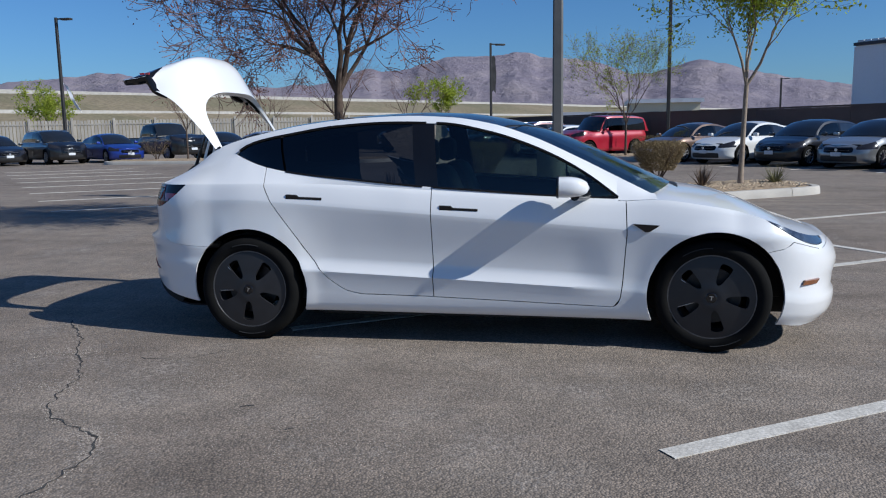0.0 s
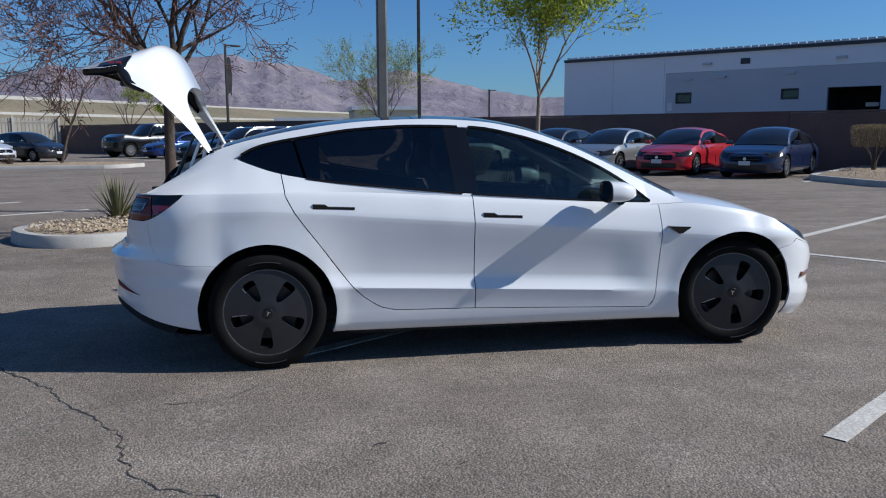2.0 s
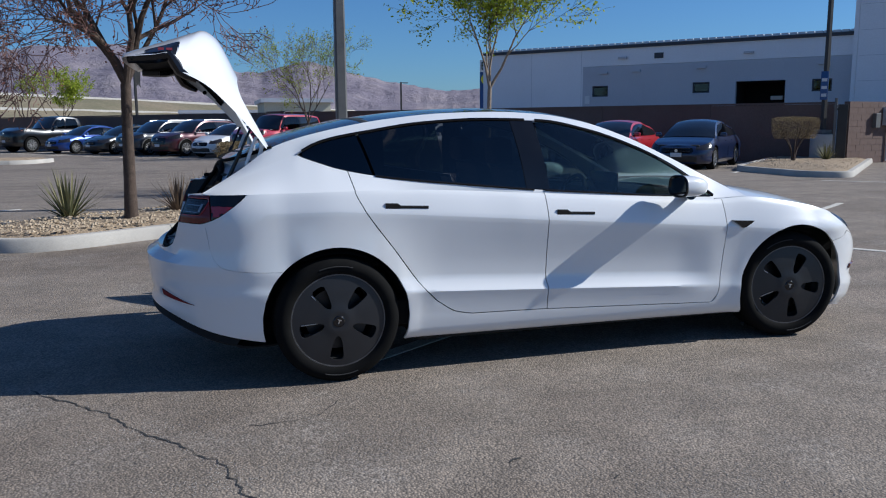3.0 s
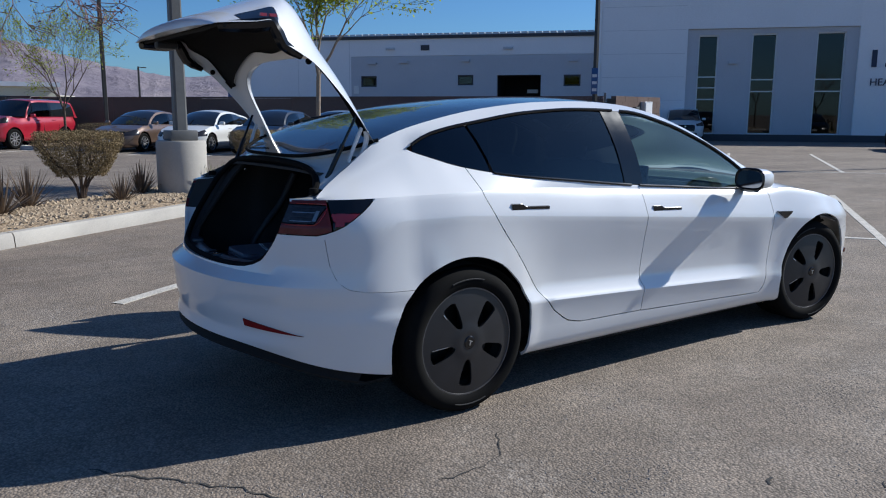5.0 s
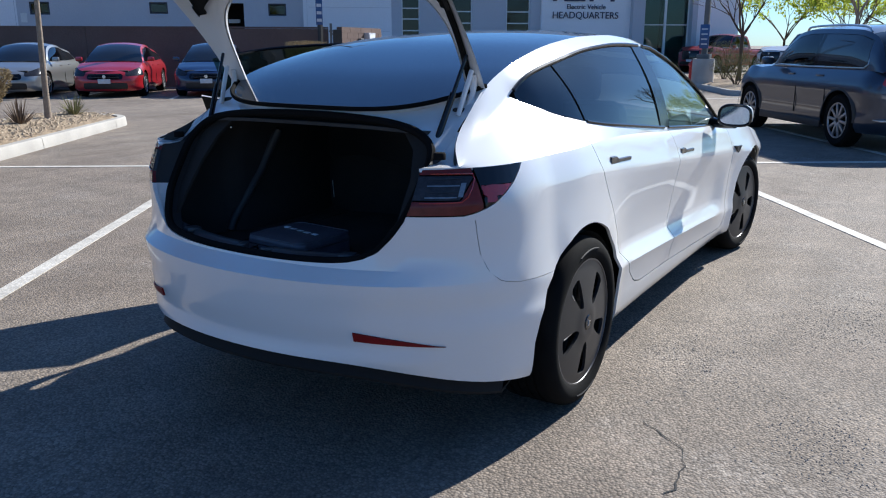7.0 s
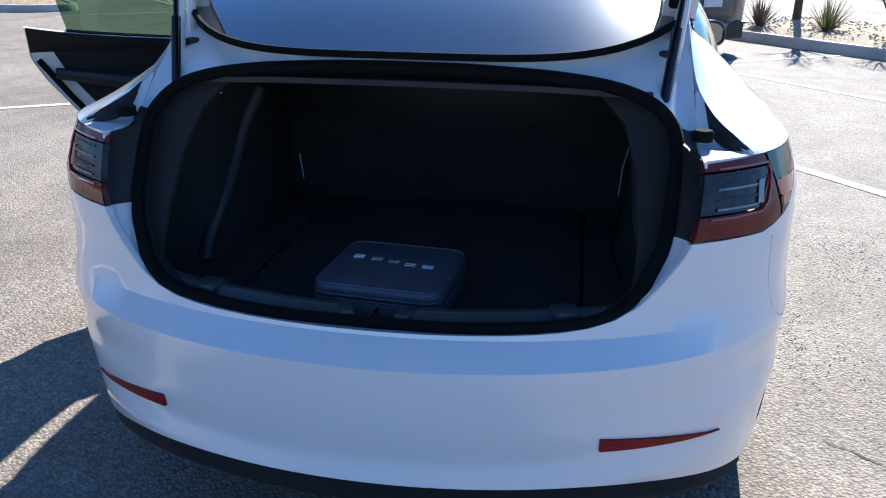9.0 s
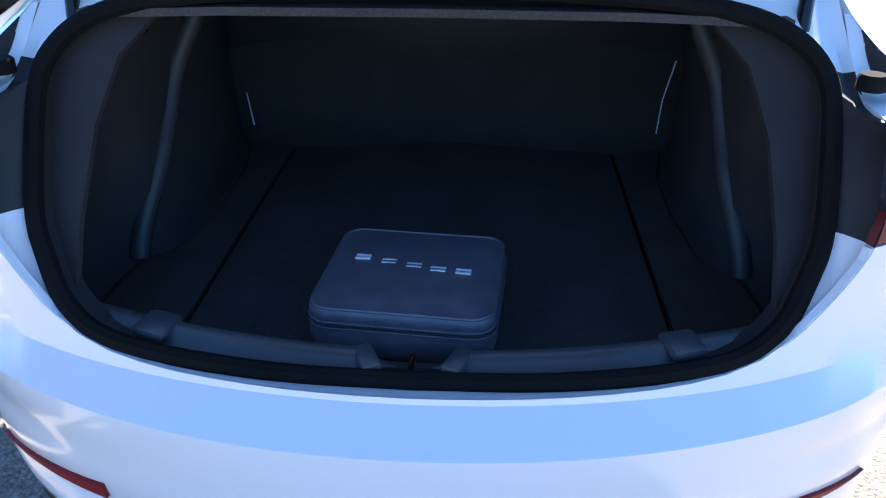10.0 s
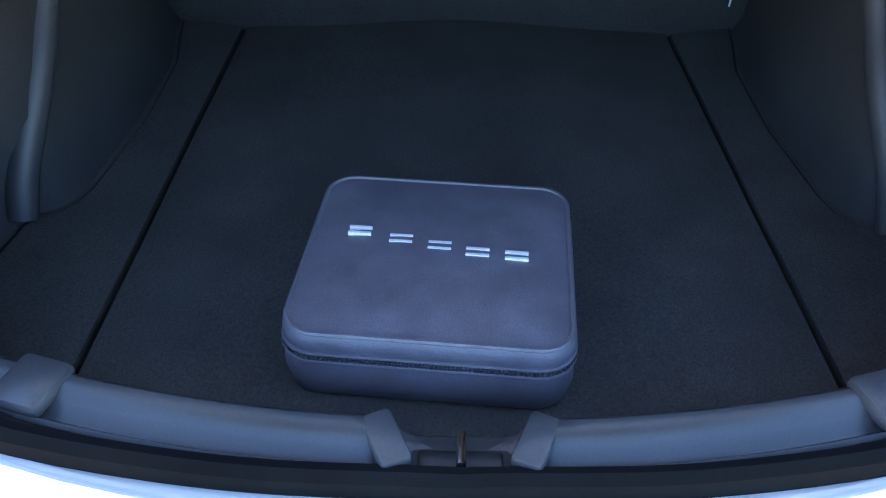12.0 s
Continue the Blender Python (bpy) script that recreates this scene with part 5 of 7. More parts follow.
NAVY = surface("navy_sign", (0.012, 0.022, 0.06), (0.016, 0.028, 0.07), 0.5, 0.05, 0.4, relief=0)
SIGNBLUE = surface("sign_blue", (0.02, 0.07, 0.20), (0.025, 0.085, 0.24), 0.5, 0.05, 0.4, relief=0)
SIGNYELLOW = surface("sign_yellow", (0.70, 0.62, 0.04), (0.75, 0.68, 0.06), 0.5, 0.05, 0.4, relief=0)
BRONZE = surface("dark_bronze_pole", (0.035, 0.033, 0.031), (0.05, 0.047, 0.044), 0.4, 0.01, 0.5, metal=0.3, relief=0.1, depth=0.001)
POLEGREY = surface("grey_pole_paint", (0.10, 0.10, 0.098), (0.14, 0.14, 0.135), 0.4, 0.01, 0.5, relief=0.1)
BARK = surface("brown_bark", (0.062, 0.042, 0.031), (0.105, 0.074, 0.055), 0.06, 0.008, 0.95, grain=0.4, relief=0.9, depth=0.01)
PALEBARK = surface("pale_bark", (0.22, 0.17, 0.13), (0.32, 0.26, 0.20), 0.06, 0.008, 0.95, grain=0.3, relief=0.8, depth=0.006)
TWIG = surface("reddish_twig", (0.13, 0.070, 0.058), (0.20, 0.115, 0.095), 0.2, 0.02, 0.9, relief=0)


def leaf_material(name, a, b, through=0.35):
    m, t, bs = principled(name, 0.75, spec=0.2)
    info = t.nodes.new("ShaderNodeNewGeometry")
    col = ramp(t, info.outputs["Random Per Island"], [(0.0, a), (1.0, b)])
    t.links.new(col, bs.inputs["Base Color"])
    tl, mx = t.nodes.new("ShaderNodeBsdfTranslucent"), t.nodes.new("ShaderNodeMixShader")
    t.links.new(col, tl.inputs[0])
    mx.inputs[0].default_value = through
    t.links.new(bs.outputs[0], mx.inputs[1])
    t.links.new(tl.outputs[0], mx.inputs[2])
    t.links.new(mx.outputs[0], t.nodes["Material Output"].inputs[0])
    return m


LEAF = leaf_material("spring_leaf", (0.24, 0.33, 0.035), (0.46, 0.50, 0.07), 0.6)
SHRUB = leaf_material("dry_shrub_leaf", (0.14, 0.105, 0.055), (0.30, 0.225, 0.12), 0.2)
SHRUBGREEN = leaf_material("olive_shrub_leaf", (0.07, 0.075, 0.025), (0.16, 0.15, 0.05), 0.2)
BLADE = leaf_material("desert_blade", (0.10, 0.105, 0.05), (0.24, 0.22, 0.11), 0.15)
BLADEBROWN = leaf_material("dry_blade", (0.09, 0.065, 0.05), (0.19, 0.14, 0.10), 0.1)
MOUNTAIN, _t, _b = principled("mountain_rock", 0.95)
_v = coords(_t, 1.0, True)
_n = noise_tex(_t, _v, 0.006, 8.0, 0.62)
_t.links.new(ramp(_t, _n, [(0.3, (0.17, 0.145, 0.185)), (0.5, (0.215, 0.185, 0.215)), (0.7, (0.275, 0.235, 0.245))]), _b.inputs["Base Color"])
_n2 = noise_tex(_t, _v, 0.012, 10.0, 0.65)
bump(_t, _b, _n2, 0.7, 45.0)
BERM = surface("dry_grass_bank", (0.235, 0.185, 0.118), (0.15, 0.135, 0.075), 14.0, 0.6, 0.95, grain=0.25, relief=0.6, depth=0.2, world_space=True)
ROADWALL = surface("road_barrier", (0.36, 0.34, 0.31), (0.42, 0.40, 0.36), 6.0, 0.5, 0.9, world_space=True)
FENCE = surface("pale_fence", (0.34, 0.31, 0.27), (0.42, 0.39, 0.34), 0.8, 0.03, 0.8, per_piece=0.12, world_space=True)

# Directions of the lot: U along the wall and the building front, N from them towards the lot's middle.
U, N = Vector((0.66, -0.751, 0)), Vector((-0.751, -0.66, 0))
V = Vector((0.827, 0.563, 0))
VN = Vector((-0.563, 0.827, 0))


def flat(name, pts, z, material, parent=None, label="", thick=0.004):
    """A thin slab with the given outline."""
    bm = bmesh.new()
    top = [bm.verts.new((x, y, z)) for x, y in pts]
    low = [bm.verts.new((x, y, z - thick)) for x, y in pts]
    bm.faces.new(top)
    for k in range(len(pts)):
        bm.faces.new((top[k], top[(k + 1) % len(pts)], low[(k + 1) % len(pts)], low[k]))
    return part(name, bm, material, parent, label, smooth=False)


# ---- ground, lines, kerbs ----
def ground():
    bm = bmesh.new()
    xs = [-4000, -1000, -300, -100, -40, -15, 0, 15, 40, 100, 300, 1000, 4000]
    vs = [[bm.verts.new((x, y, 0)) for y in xs] for x in xs]
    for i in range(12):
        for j in range(12):
            bm.faces.new((vs[i][j], vs[i + 1][j], vs[i + 1][j + 1], vs[i][j + 1]))
    tagged(part("ground", bm, ASPHALT, smooth=False), "worn grey asphalt of a parking lot with fine gravel showing", "asphalt", kind="structure")


def marking(a, b, width=0.10):
    a, b = Vector((*a, 0)), Vector((*b, 0))
    d = (b - a).normalized()
    n = Vector((-d.y, d.x, 0)) * width / 2
    k = max(2, int((b - a).length / 0.25))
    bm = bmesh.new()
    rng = random.Random(round(a.x * 100 + b.y * 10))
    left = [a.lerp(b, j / k) + n * (1 + rng.uniform(-0.07, 0.04)) for j in range(k + 1)]
    right = [a.lerp(b, j / k) - n * (1 + rng.uniform(-0.07, 0.04)) for j in range(k + 1)]
    rows = [[Vector((p.x, p.y, 0.0)) for p in left], [Vector((p.x, p.y, 0.005)) for p in left], [Vector((p.x, p.y, 0.005)) for p in right], [Vector((p.x, p.y, 0.0)) for p in right]]
    tagged(part("line_marking", grid(rows), LINE, smooth=False), "worn white painted parking line on asphalt", "road marking", "parking lines", "structure")


def at_v(s, o):
    p = V * s + VN * o
    return (p.x, p.y)


def lines():
    # Stall lines run along V; the cross line closes their heads.
    for o, s0 in ((-2.58, -0.51), (0.22, -1.4), (3.08, -0.6), (-5.4, -0.5), (-8.2, -0.5)):
        marking(at_v(s0, o), at_v(4.75, o))
    cross = 4.80
    marking(at_v(cross, -11), at_v(cross, 5.7))
    for o in (-8.2, -5.4, -2.58, 0.22, 3.08):
        marking(at_v(cross + 0.05, o), at_v(cross + 5.2, o))
    # Stalls before the wall.
    for k in range(-3, 14):
        p = Vector((10.0, 15.4, 0)) - U * (2.62 * k)
        q = p - N * 4.6
        marking((p.x, p.y), (q.x, q.y))
    # Stalls of the lot's far half and of the forecourt.
    for k in range(8):
        p = Vector((-5.0, 9.7, 0)) - U * (2.7 * k)
        q = p - V * 4.6
        marking((p.x, p.y), (q.x, q.y))
    for k in range(6):
        p = Vector((17.0, 4.2, 0)) + U * (2.7 * (k - 2))
        q = p + V * 9.6
        marking((p.x, p.y), (q.x, q.y))
    p, q = Vector((17.0, 4.2, 0)) - U * 8, Vector((17.0, 4.2, 0)) + U * 12
    marking((p.x, p.y), (q.x, q.y))


def ring_round(pts, r, n=6):
    """Corners of an outline rounded off."""
    out = []
    c = len(pts)
    for k in range(c):
        a, b, d = (Vector((*pts[(k + j) % c], 0)) for j in (-1, 0, 1))
        u, w = (a - b), (d - b)
        rr = min(r, u.length * 0.49, w.length * 0.49)
        p, q = b + u.normalized() * rr, b + w.normalized() * rr
        for j in range(n + 1):
            s = j / n
            x = p * (1 - s) ** 2 + b * 2 * s * (1 - s) + q * s * s
            out.append(Vector((x.x, x.y, 0)))
    return out


def island(name, pts, label, r=0.9, stones=500, seed=3, raised=0.15):
    """A planted island: kerb stones round a gravel bed."""
    ring = ring_round(pts, r)
    n = len(ring)
    mid = sum(ring, Vector()) / n
    nrm = []
    for k in range(n):
        d = (ring[(k + 1) % n] - ring[k - 1]).normalized()
        q = Vector((-d.y, d.x, 0))
        nrm.append(q if q.dot(mid - ring[k]) > 0 else -q)
    isl = tagged(new(name), label, "planted island", kind="structure")
    # Kerb stones about two metres long with open joints.
    prof = [(0.0, 0.0), (0.012, raised - 0.03), (0.035, raised), (0.15, raised), (0.16, raised - 0.012), (0.16, 0.0)]
    dense = []
    for k in range(n):
        m = max(1, int((ring[(k + 1) % n] - ring[k]).length / 0.25))
        for j in range(m):
            dense.append((ring[k].lerp(ring[(k + 1) % n], j / m), nrm[k].lerp(nrm[(k + 1) % n], j / m).normalized()))
    run, chunk = 0.0, [dense[0]]
    for k in range(1, len(dense) + 1):
        p = dense[k % len(dense)]
        run += (p[0] - chunk[-1][0]).length
        chunk.append(p)
        if run > 2.6 or k == len(dense):
            trimmed = list(chunk)
            dd = (chunk[-1][0] - chunk[-2][0]).normalized() * 0.012
            trimmed[-1] = (chunk[-1][0] - dd, chunk[-1][1])
            rows = [[Vector((q.x + nn.x * u, q.y + nn.y * u, z)) for u, z in prof] for q, nn in trimmed]
            part("kerb_stone", grid(rows), CONCRETE, isl)
            chunk, run = [p], 0.0
    rng = random.Random(seed)
    bm = bmesh.new()
    inner = [bm.verts.new((p.x + q.x * 0.14, p.y + q.y * 0.14, raised - 0.03)) for p, q in dense]
    top = [bm.verts.new((p.x + q.x * 0.45, p.y + q.y * 0.45, raised + 0.03 + 0.02 * rng.random())) for p, q in dense]
    for k in range(len(inner)):
        bm.faces.new((inner[k], inner[(k + 1) % len(inner)], top[(k + 1) % len(inner)], top[k]))
    c = bm.verts.new((mid.x, mid.y, raised + 0.06))
    for k in range(len(top)):
        bm.faces.new((top[k], top[(k + 1) % len(top)], c))
    part("gravel_bed", bm, GRAVEL, isl, "tan crushed gravel")
    # Loose stones.
    box2 = [min(p.x for p in ring), max(p.x for p in ring), min(p.y for p in ring), max(p.y for p in ring)]
    o = outline([(p.x, p.y) for p in ring])
    left = stones
    verts, faces = [], []
    while left > 0:
        x, y = rng.uniform(*box2[:2]), rng.uniform(*box2[2:])
        if o(x, y) < -0.2:
            s = rng.uniform(0.012, 0.035)
            z = raised + 0.02 + min(0.03, -o(x, y) * 0.06)
            base = len(verts)
            a = rng.uniform(0, 6.28)
            for dx, dy, dz in ((1, 0, 0), (0.2, 1, 0.1), (-1, 0.3, 0), (-0.1, -1, 0.1), (0.1, 0.1, 0.8)):
                verts.append((x + s * (dx * math.cos(a) - dy * math.sin(a)), y + s * (dx * math.sin(a) + dy * math.cos(a)), z + s * dz))
            for f in ((0, 1, 4), (1, 2, 4), (2, 3, 4), (3, 0, 4)):
                faces.append(tuple(base + q for q in f))
            left -= 1
    me = bpy.data.meshes.new("gravel_stones")
    me.from_pydata(verts, [], faces)
    me.materials.append(STONE)
    g = new("gravel_stone", me)
    g.parent = isl
    tagged(g, kind="stuff")
    return isl


def crack(pts, width=0.012, seed=1):
    """A crooked open crack in the asphalt, with side branches."""
    rng = random.Random(seed)
    bm = bmesh.new()
    p = [Vector((*q, 0.003)) for q in pts]
    line = []
    for a, b in zip(p, p[1:]):
        n = max(2, int((b - a).length / 0.035))
        d = (b - a).normalized()
        s = Vector((-d.y, d.x, 0))
        for k in range(n):
            line.append(a.lerp(b, k / n) + s * rng.gauss(0, 0.010))
    line.append(p[-1])
    l, r = [], []
    for k, q in enumerate(line):
        d = (line[min(k + 1, len(line) - 1)] - line[max(k - 1, 0)]).normalized()
        s = Vector((-d.y, d.x, 0)) * width * rng.uniform(0.15, 0.75)
        l.append(q + s)
        r.append(q - s)
    tagged(part("pavement_crack", grid([l, r]), CRACK, smooth=False), "thin dark jagged crack in the asphalt", "crack", kind="structure")


def grit(line, patches):
    """Pale loose grit along a crack and over ravelled patches."""
    rng = random.Random(12)
    spots = []
    for a, b in zip(line, line[1:]):
        for _ in range(70):
            f = rng.random()
            spots.append((a[0] + (b[0] - a[0]) * f + rng.gauss(0, 0.03), a[1] + (b[1] - a[1]) * f + rng.gauss(0, 0.03)))
    for x, y, r in patches:
        for _ in range(int(2600 * r)):
            spots.append((x + rng.gauss(0, r), y + rng.gauss(0, r * 0.6)))
    verts, faces = [], []
    for x, y in spots:
        q, a, b = rng.uniform(0.002, 0.0055), rng.uniform(0, 6.28), len(verts)
        for k in range(3):
            verts.append((x + q * math.cos(a + 2.1 * k), y + q * math.sin(a + 2.1 * k), 0.0005))
        verts.append((x, y, q * rng.uniform(0.5, 0.9)))
        faces += [(b, b + 1, b + 3), (b + 1, b + 2, b + 3), (b + 2, b, b + 3)]
    me = bpy.data.meshes.new("grit")
    me.from_pydata(verts, [], faces)
    me.materials.append(GRIT)
    tagged(new("grit", me), "pale loose grit along a crack in the asphalt", "grit", kind="stuff")


# ---- wall, building, distance ----
WALL_P, BLDG_P = Vector((14.6, 20.3, 0)), Vector((25.2, 31.5, 0))


def frame_at(origin):
    """Axes of a front: x along U, y away from the lot, z up."""
    m = Matrix.Identity(4)
    m.col[0][:3], m.col[1][:3], m.col[3][:3] = U, -N, origin
    return m


def slab(name, m, s0, s1, d0, d1, z0, z1, material, parent=None, label="", bevel=0.0):
    return part(name, one_box(s0, d0, z0, s1, d1, z1, bevel, m), material, parent, label, smooth=False)


def block_wall():
    m = frame_at(WALL_P)
    w = tagged(new("wall_lot"), "brown block wall behind the parked cars", "wall", kind="structure")
    for k in range(14):
        a = 5.0 - 4.0 * k
        slab("wall_panel", m, a - 3.99, a, 0.0, 0.2, 0.0, 1.93 + 0.01 * (k % 3), WALLBROWN, w)
        slab("wall_cap", m, a - 3.99, a, -0.02, 0.22, 1.94, 2.0, CAPBROWN, w)
    return w


def gate_corner():
    m = frame_at(WALL_P)
    g = tagged(new("return_wall"), "sunlit brown block wall with a pale meter box by the gate", "wall", kind="structure")
    r = m @ pose(5.45, -0.4, 0, 0, 0, 60)
    for k in range(10):
        for j in range(8):
            a = 0.42 * j - 0.21 * (k % 2)
            slab("block", r, max(0.0, a), min(3.2, a + 0.412), -0.003 * ((k + j) % 2), 0.2, 0.2 * k + 0.002, 0.2 * k + 0.194, WALLBROWN, g)
    slab("wall_core", r, 0.01, 3.19, 0.008, 0.19, 0.0, 1.99, CAPBROWN, g)
    b = tagged(new("meter_box"), "pale grey meter box on the block wall", "meter box")
    slab("case", r, 1.70, 2.25, -0.20, -0.006, 1.22, 1.82, COPING, b, bevel=0.01)
    slab("cover", r, 1.74, 2.21, -0.215, -0.201, 1.27, 1.77, PANEL_LIGHT, b)
    slab("conduit", r, 1.95, 2.0, -0.07, -0.02, 0.05, 1.22, COPING, b)
    slab("switch_box", r, 1.18, 1.42, -0.14, -0.006, 1.15, 1.62, POLEGREY, b, bevel=0.01)
    g2 = tagged(new("metal_gate"), "dark metal gate standing open at the wall's end", "gate")
    slab("gate_post", m, 5.03, 5.11, -0.7, -0.62, 0.0, 2.1, POLEGREY, g2)
    slab("gate_leaf", m, 5.13, 5.42, -0.68, -0.64, 0.15, 1.9, BRONZE, g2)
    for z in (0.25, 1.72):
        slab("gate_rail", m, 5.112, 5.42, -0.72, -0.685, z, z + 0.06, BRONZE, g2)
        slab("hinge", m, 5.0, 5.16, -0.74, -0.705, z + 0.1, z + 0.15, POLEGREY, g2)


def text(name, body, size, m, material, parent=None, depth=0.02):
    c = bpy.data.curves.new(name, "FONT")
    c.body, c.size, c.extrude, c.align_x, c.align_y = body, size, depth, "CENTER", "CENTER"
    ob = bpy.data.objects.new(name, c)
    scene.collection.objects.link(ob)
    dg = bpy.context.evaluated_depsgraph_get()
    me = bpy.data.meshes.new_from_object(ob.evaluated_get(dg))
    bpy.data.objects.remove(ob)
    bpy.data.curves.remove(c)
    me.materials.clear()
    me.materials.append(material)
    o = new(name, me)
    o.matrix_basis = m
    if parent:
        o.parent = parent
    return o


def tall_window(b, m, s0, s1, z0, z1, bars, d=0.0, room=None, glass=None, trim=None):
    """A glazed opening with a pale frame, cross bars and a room whose brightness is painted into its walls."""
    w = new("window")
    w.parent = b
    t = 0.07
    slab("window_frame", m, s0, s0 + t, d - 0.06, d + 0.06, z0, z1, trim or WINFRAME, w)
    slab("window_frame", m, s1 - t, s1, d - 0.06, d + 0.06, z0, z1, trim or WINFRAME, w)
    slab("window_frame", m, s0 + t, s1 - t, d - 0.06, d + 0.06, z1 - t, z1, trim or WINFRAME, w)
    slab("window_frame", m, s0 + t, s1 - t, d - 0.06, d + 0.06, z0, z0 + t, trim or WINFRAME, w)
    for z in bars:
        slab("glazing_bar", m, s0 + t, s1 - t, d - 0.05, d + 0.05, z - 0.03, z + 0.03, trim or WINFRAME, w)
    edges = [z0 + t] + [z for z in bars] + [z1 - t]
    for a, c in zip(edges, edges[1:]):
        slab("pane", m, s0 + t, s1 - t, d - 0.01, d + 0.01, a + 0.03, c - 0.03, glass or WINGLASS, w)
    slab("room_back", m, s0, s1, d + 0.7, d + 0.75, z0, z1, room or ROOMSHADE, w)
    slab("room_side", m, s0 - 0.03, s0, d + 0.07, d + 0.7, z0, z1, ROOMSHADE, w)
    slab("room_side", m, s1, s1 + 0.03, d + 0.07, d + 0.7, z0, z1, ROOMSHADE, w)
    return w


def building():
    m = frame_at(BLDG_P)
    b = thing("dealership_building", "grey and white dealership building with tall windows", "building")

    def walls(s0, s1, z0, z1, holes, d0, d1, material, name="wall"):
        """A front built round its openings."""
        cuts = sorted({s0, s1, *[h[0] for h in holes], *[h[1] for h in holes]})
        for a, c in zip(cuts, cuts[1:]):
            hs = sorted((h for h in holes if h[0] <= a + 1e-6 and h[1] >= c - 1e-6), key=lambda h: h[2])
            lo = z0
            for h in hs + [(0, 0, z1, z1)]:
                if h[2] - lo > 0.01:
                    slab(name, m, a, c, d0, d1, lo, h[2], material, b)
                lo = h[3]

    # Long low wing.
    walls(-15.1, -8.6, 0, 5.55, [], 0, 0.3, PANEL_LIGHT)
    wing = [(-8.0, -7.05, 2.88, 3.5), (-2.25, -1.35, 2.95, 3.52), (0.0, 2.45, 0.0, 3.5), (3.7, 4.62, 2.88, 3.5)]
    walls(-8.6, 5.7, 0, 4.6, wing, 0, 0.3, PANEL_GREY)
    walls(-8.6, 5.7, 4.61, 5.55, [], 0, 0.3, PANEL_LIGHT)
    for s in (-15.1, -11.9):
        slab("panel_joint", m, s + 3.2 - 0.01, s + 3.2 + 0.01, -0.004, 0.0, 0, 5.5, PANEL_GREY, b)
    slab("coping", m, -15.2, 5.72, -0.12, 0.4, 5.56, 5.72, PANEL_DARK, b)
    for k in range(52):
        slab("roof_rib", m, -15.1 + 0.4 * k, -14.76 + 0.4 * k, 0.1, 6.0, 5.73, 5.86, COPING, b)
    slab("roof", m, -15.1, 5.7, 0.3, 20, 5.5, 5.55, COPING, b)
    for h in (wing[0], wing[1], wing[3]):
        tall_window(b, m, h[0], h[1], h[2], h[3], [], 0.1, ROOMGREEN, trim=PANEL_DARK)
        slab("sunk_panel", m, h[0] - 0.05, h[1] + 0.05, -0.03, -0.002, h[2] - 0.12, h[2] - 0.03, PANEL_GREY, b)
    # The open bay's depth of shade is painted as near-black sheets.
    slab("bay_back", m, -0.2, 2.7, 3.0, 3.1, 0, 3.6, ROOMSHADE, b)
    slab("bay_side", m, -0.2, -0.02, 0.31, 3.0, 0, 3.6, ROOMSHADE, b)
    slab("bay_side", m, 2.47, 2.7, 0.31, 3.0, 0, 3.6, ROOMSHADE, b)
    slab("bay_top", m, -0.02, 2.47, 0.31, 3.0, 3.5, 3.6, ROOMSHADE, b)
    slab("bay_shelf", m, 1.5, 2.1, 1.6, 1.9, 2.55, 2.75, WINFRAME, b)
    for s, z in ((-7.3, 4.15), (-1.8, 4.25), (4.2, 4.2), (0.6, 4.9), (-6.2, 4.95), (-5.4, 4.2)):
        slab("wall_lamp", m, s - 0.25, s + 0.25, -0.16, -0.005, z, z + 0.12, PANEL_GREY, b)
    slab("louvre", m, -4.4, -3.9, -0.04, -0.005, 4.9, 5.2, PANEL_DARK, b)
    slab("plate_sign", m, -8.45, -8.15, -0.03, -0.004, 2.5, 2.95, WINFRAME, b)
    slab("end_wall", m, -15.4, -15.11, 0.3, 20, 0, 5.55, PANEL_LIGHT, b)
    # Tall white block.
    wins = [(10.65, 11.65, 0.35, 5.42), (13.28, 14.5, 0.35, 5.45), (16.37, 17.72, 0.35, 5.48)]
    walls(5.7, 10.1, 0.35, 7.3, [], -0.6, 0.3, PANEL_LIGHT)
    walls(10.1, 18.3, 0.35, 5.72, wins, -0.45, 0.3, PANEL_GREY)
    walls(10.1, 18.3, 5.73, 8.2, [], -0.6, 0.3, PANEL_LIGHT)
    walls(18.3, 23.4, 0.35, 8.2, [], -0.6, 0.3, PANEL_WHITE)
    slab("plinth", m, 5.7, 23.4, -0.62, 0.3, 0.0, 0.34, PANEL_DARK, b)
    slab("block_side", m, 5.5, 5.69, -0.6, 18, 0, 7.3, PANEL_LIGHT, b)
    slab("block_roof", m, 5.7, 29.5, 0.3, 18, 7.2, 7.3, COPING, b)
    for k in range(6):
        slab("panel_joint", m, 5.8, 10.0, -0.606, -0.601, 1.2 * k + 0.9, 1.2 * k + 0.915, PANEL_GREY, b)
    tall_window(b, m, *wins[0], [2.15, 2.75, 3.3], -0.3, ROOMGREEN)
    tall_window(b, m, *wins[1], [2.55, 3.15], -0.3, ROOMGREEN)
    tall_window(b, m, *wins[2], [2.55, 3.15], -0.3, ROOMGREEN)
    slab("wall_lamp", m, 12.2, 12.6, -0.62, -0.455, 3.95, 4.1, PANEL_GREY, b)
    # Marks on the white front: maker's marks as plain shapes, plain words as letters.
    bm = bmesh.new()
    tube(bm, [m @ Vector((20.86 + 0.98 * math.cos(a), -0.66, 5.84 + 0.98 * math.sin(a))) for a in [2 * math.pi * k / 48 for k in range(48)]], 0.085, 6, closed=True)
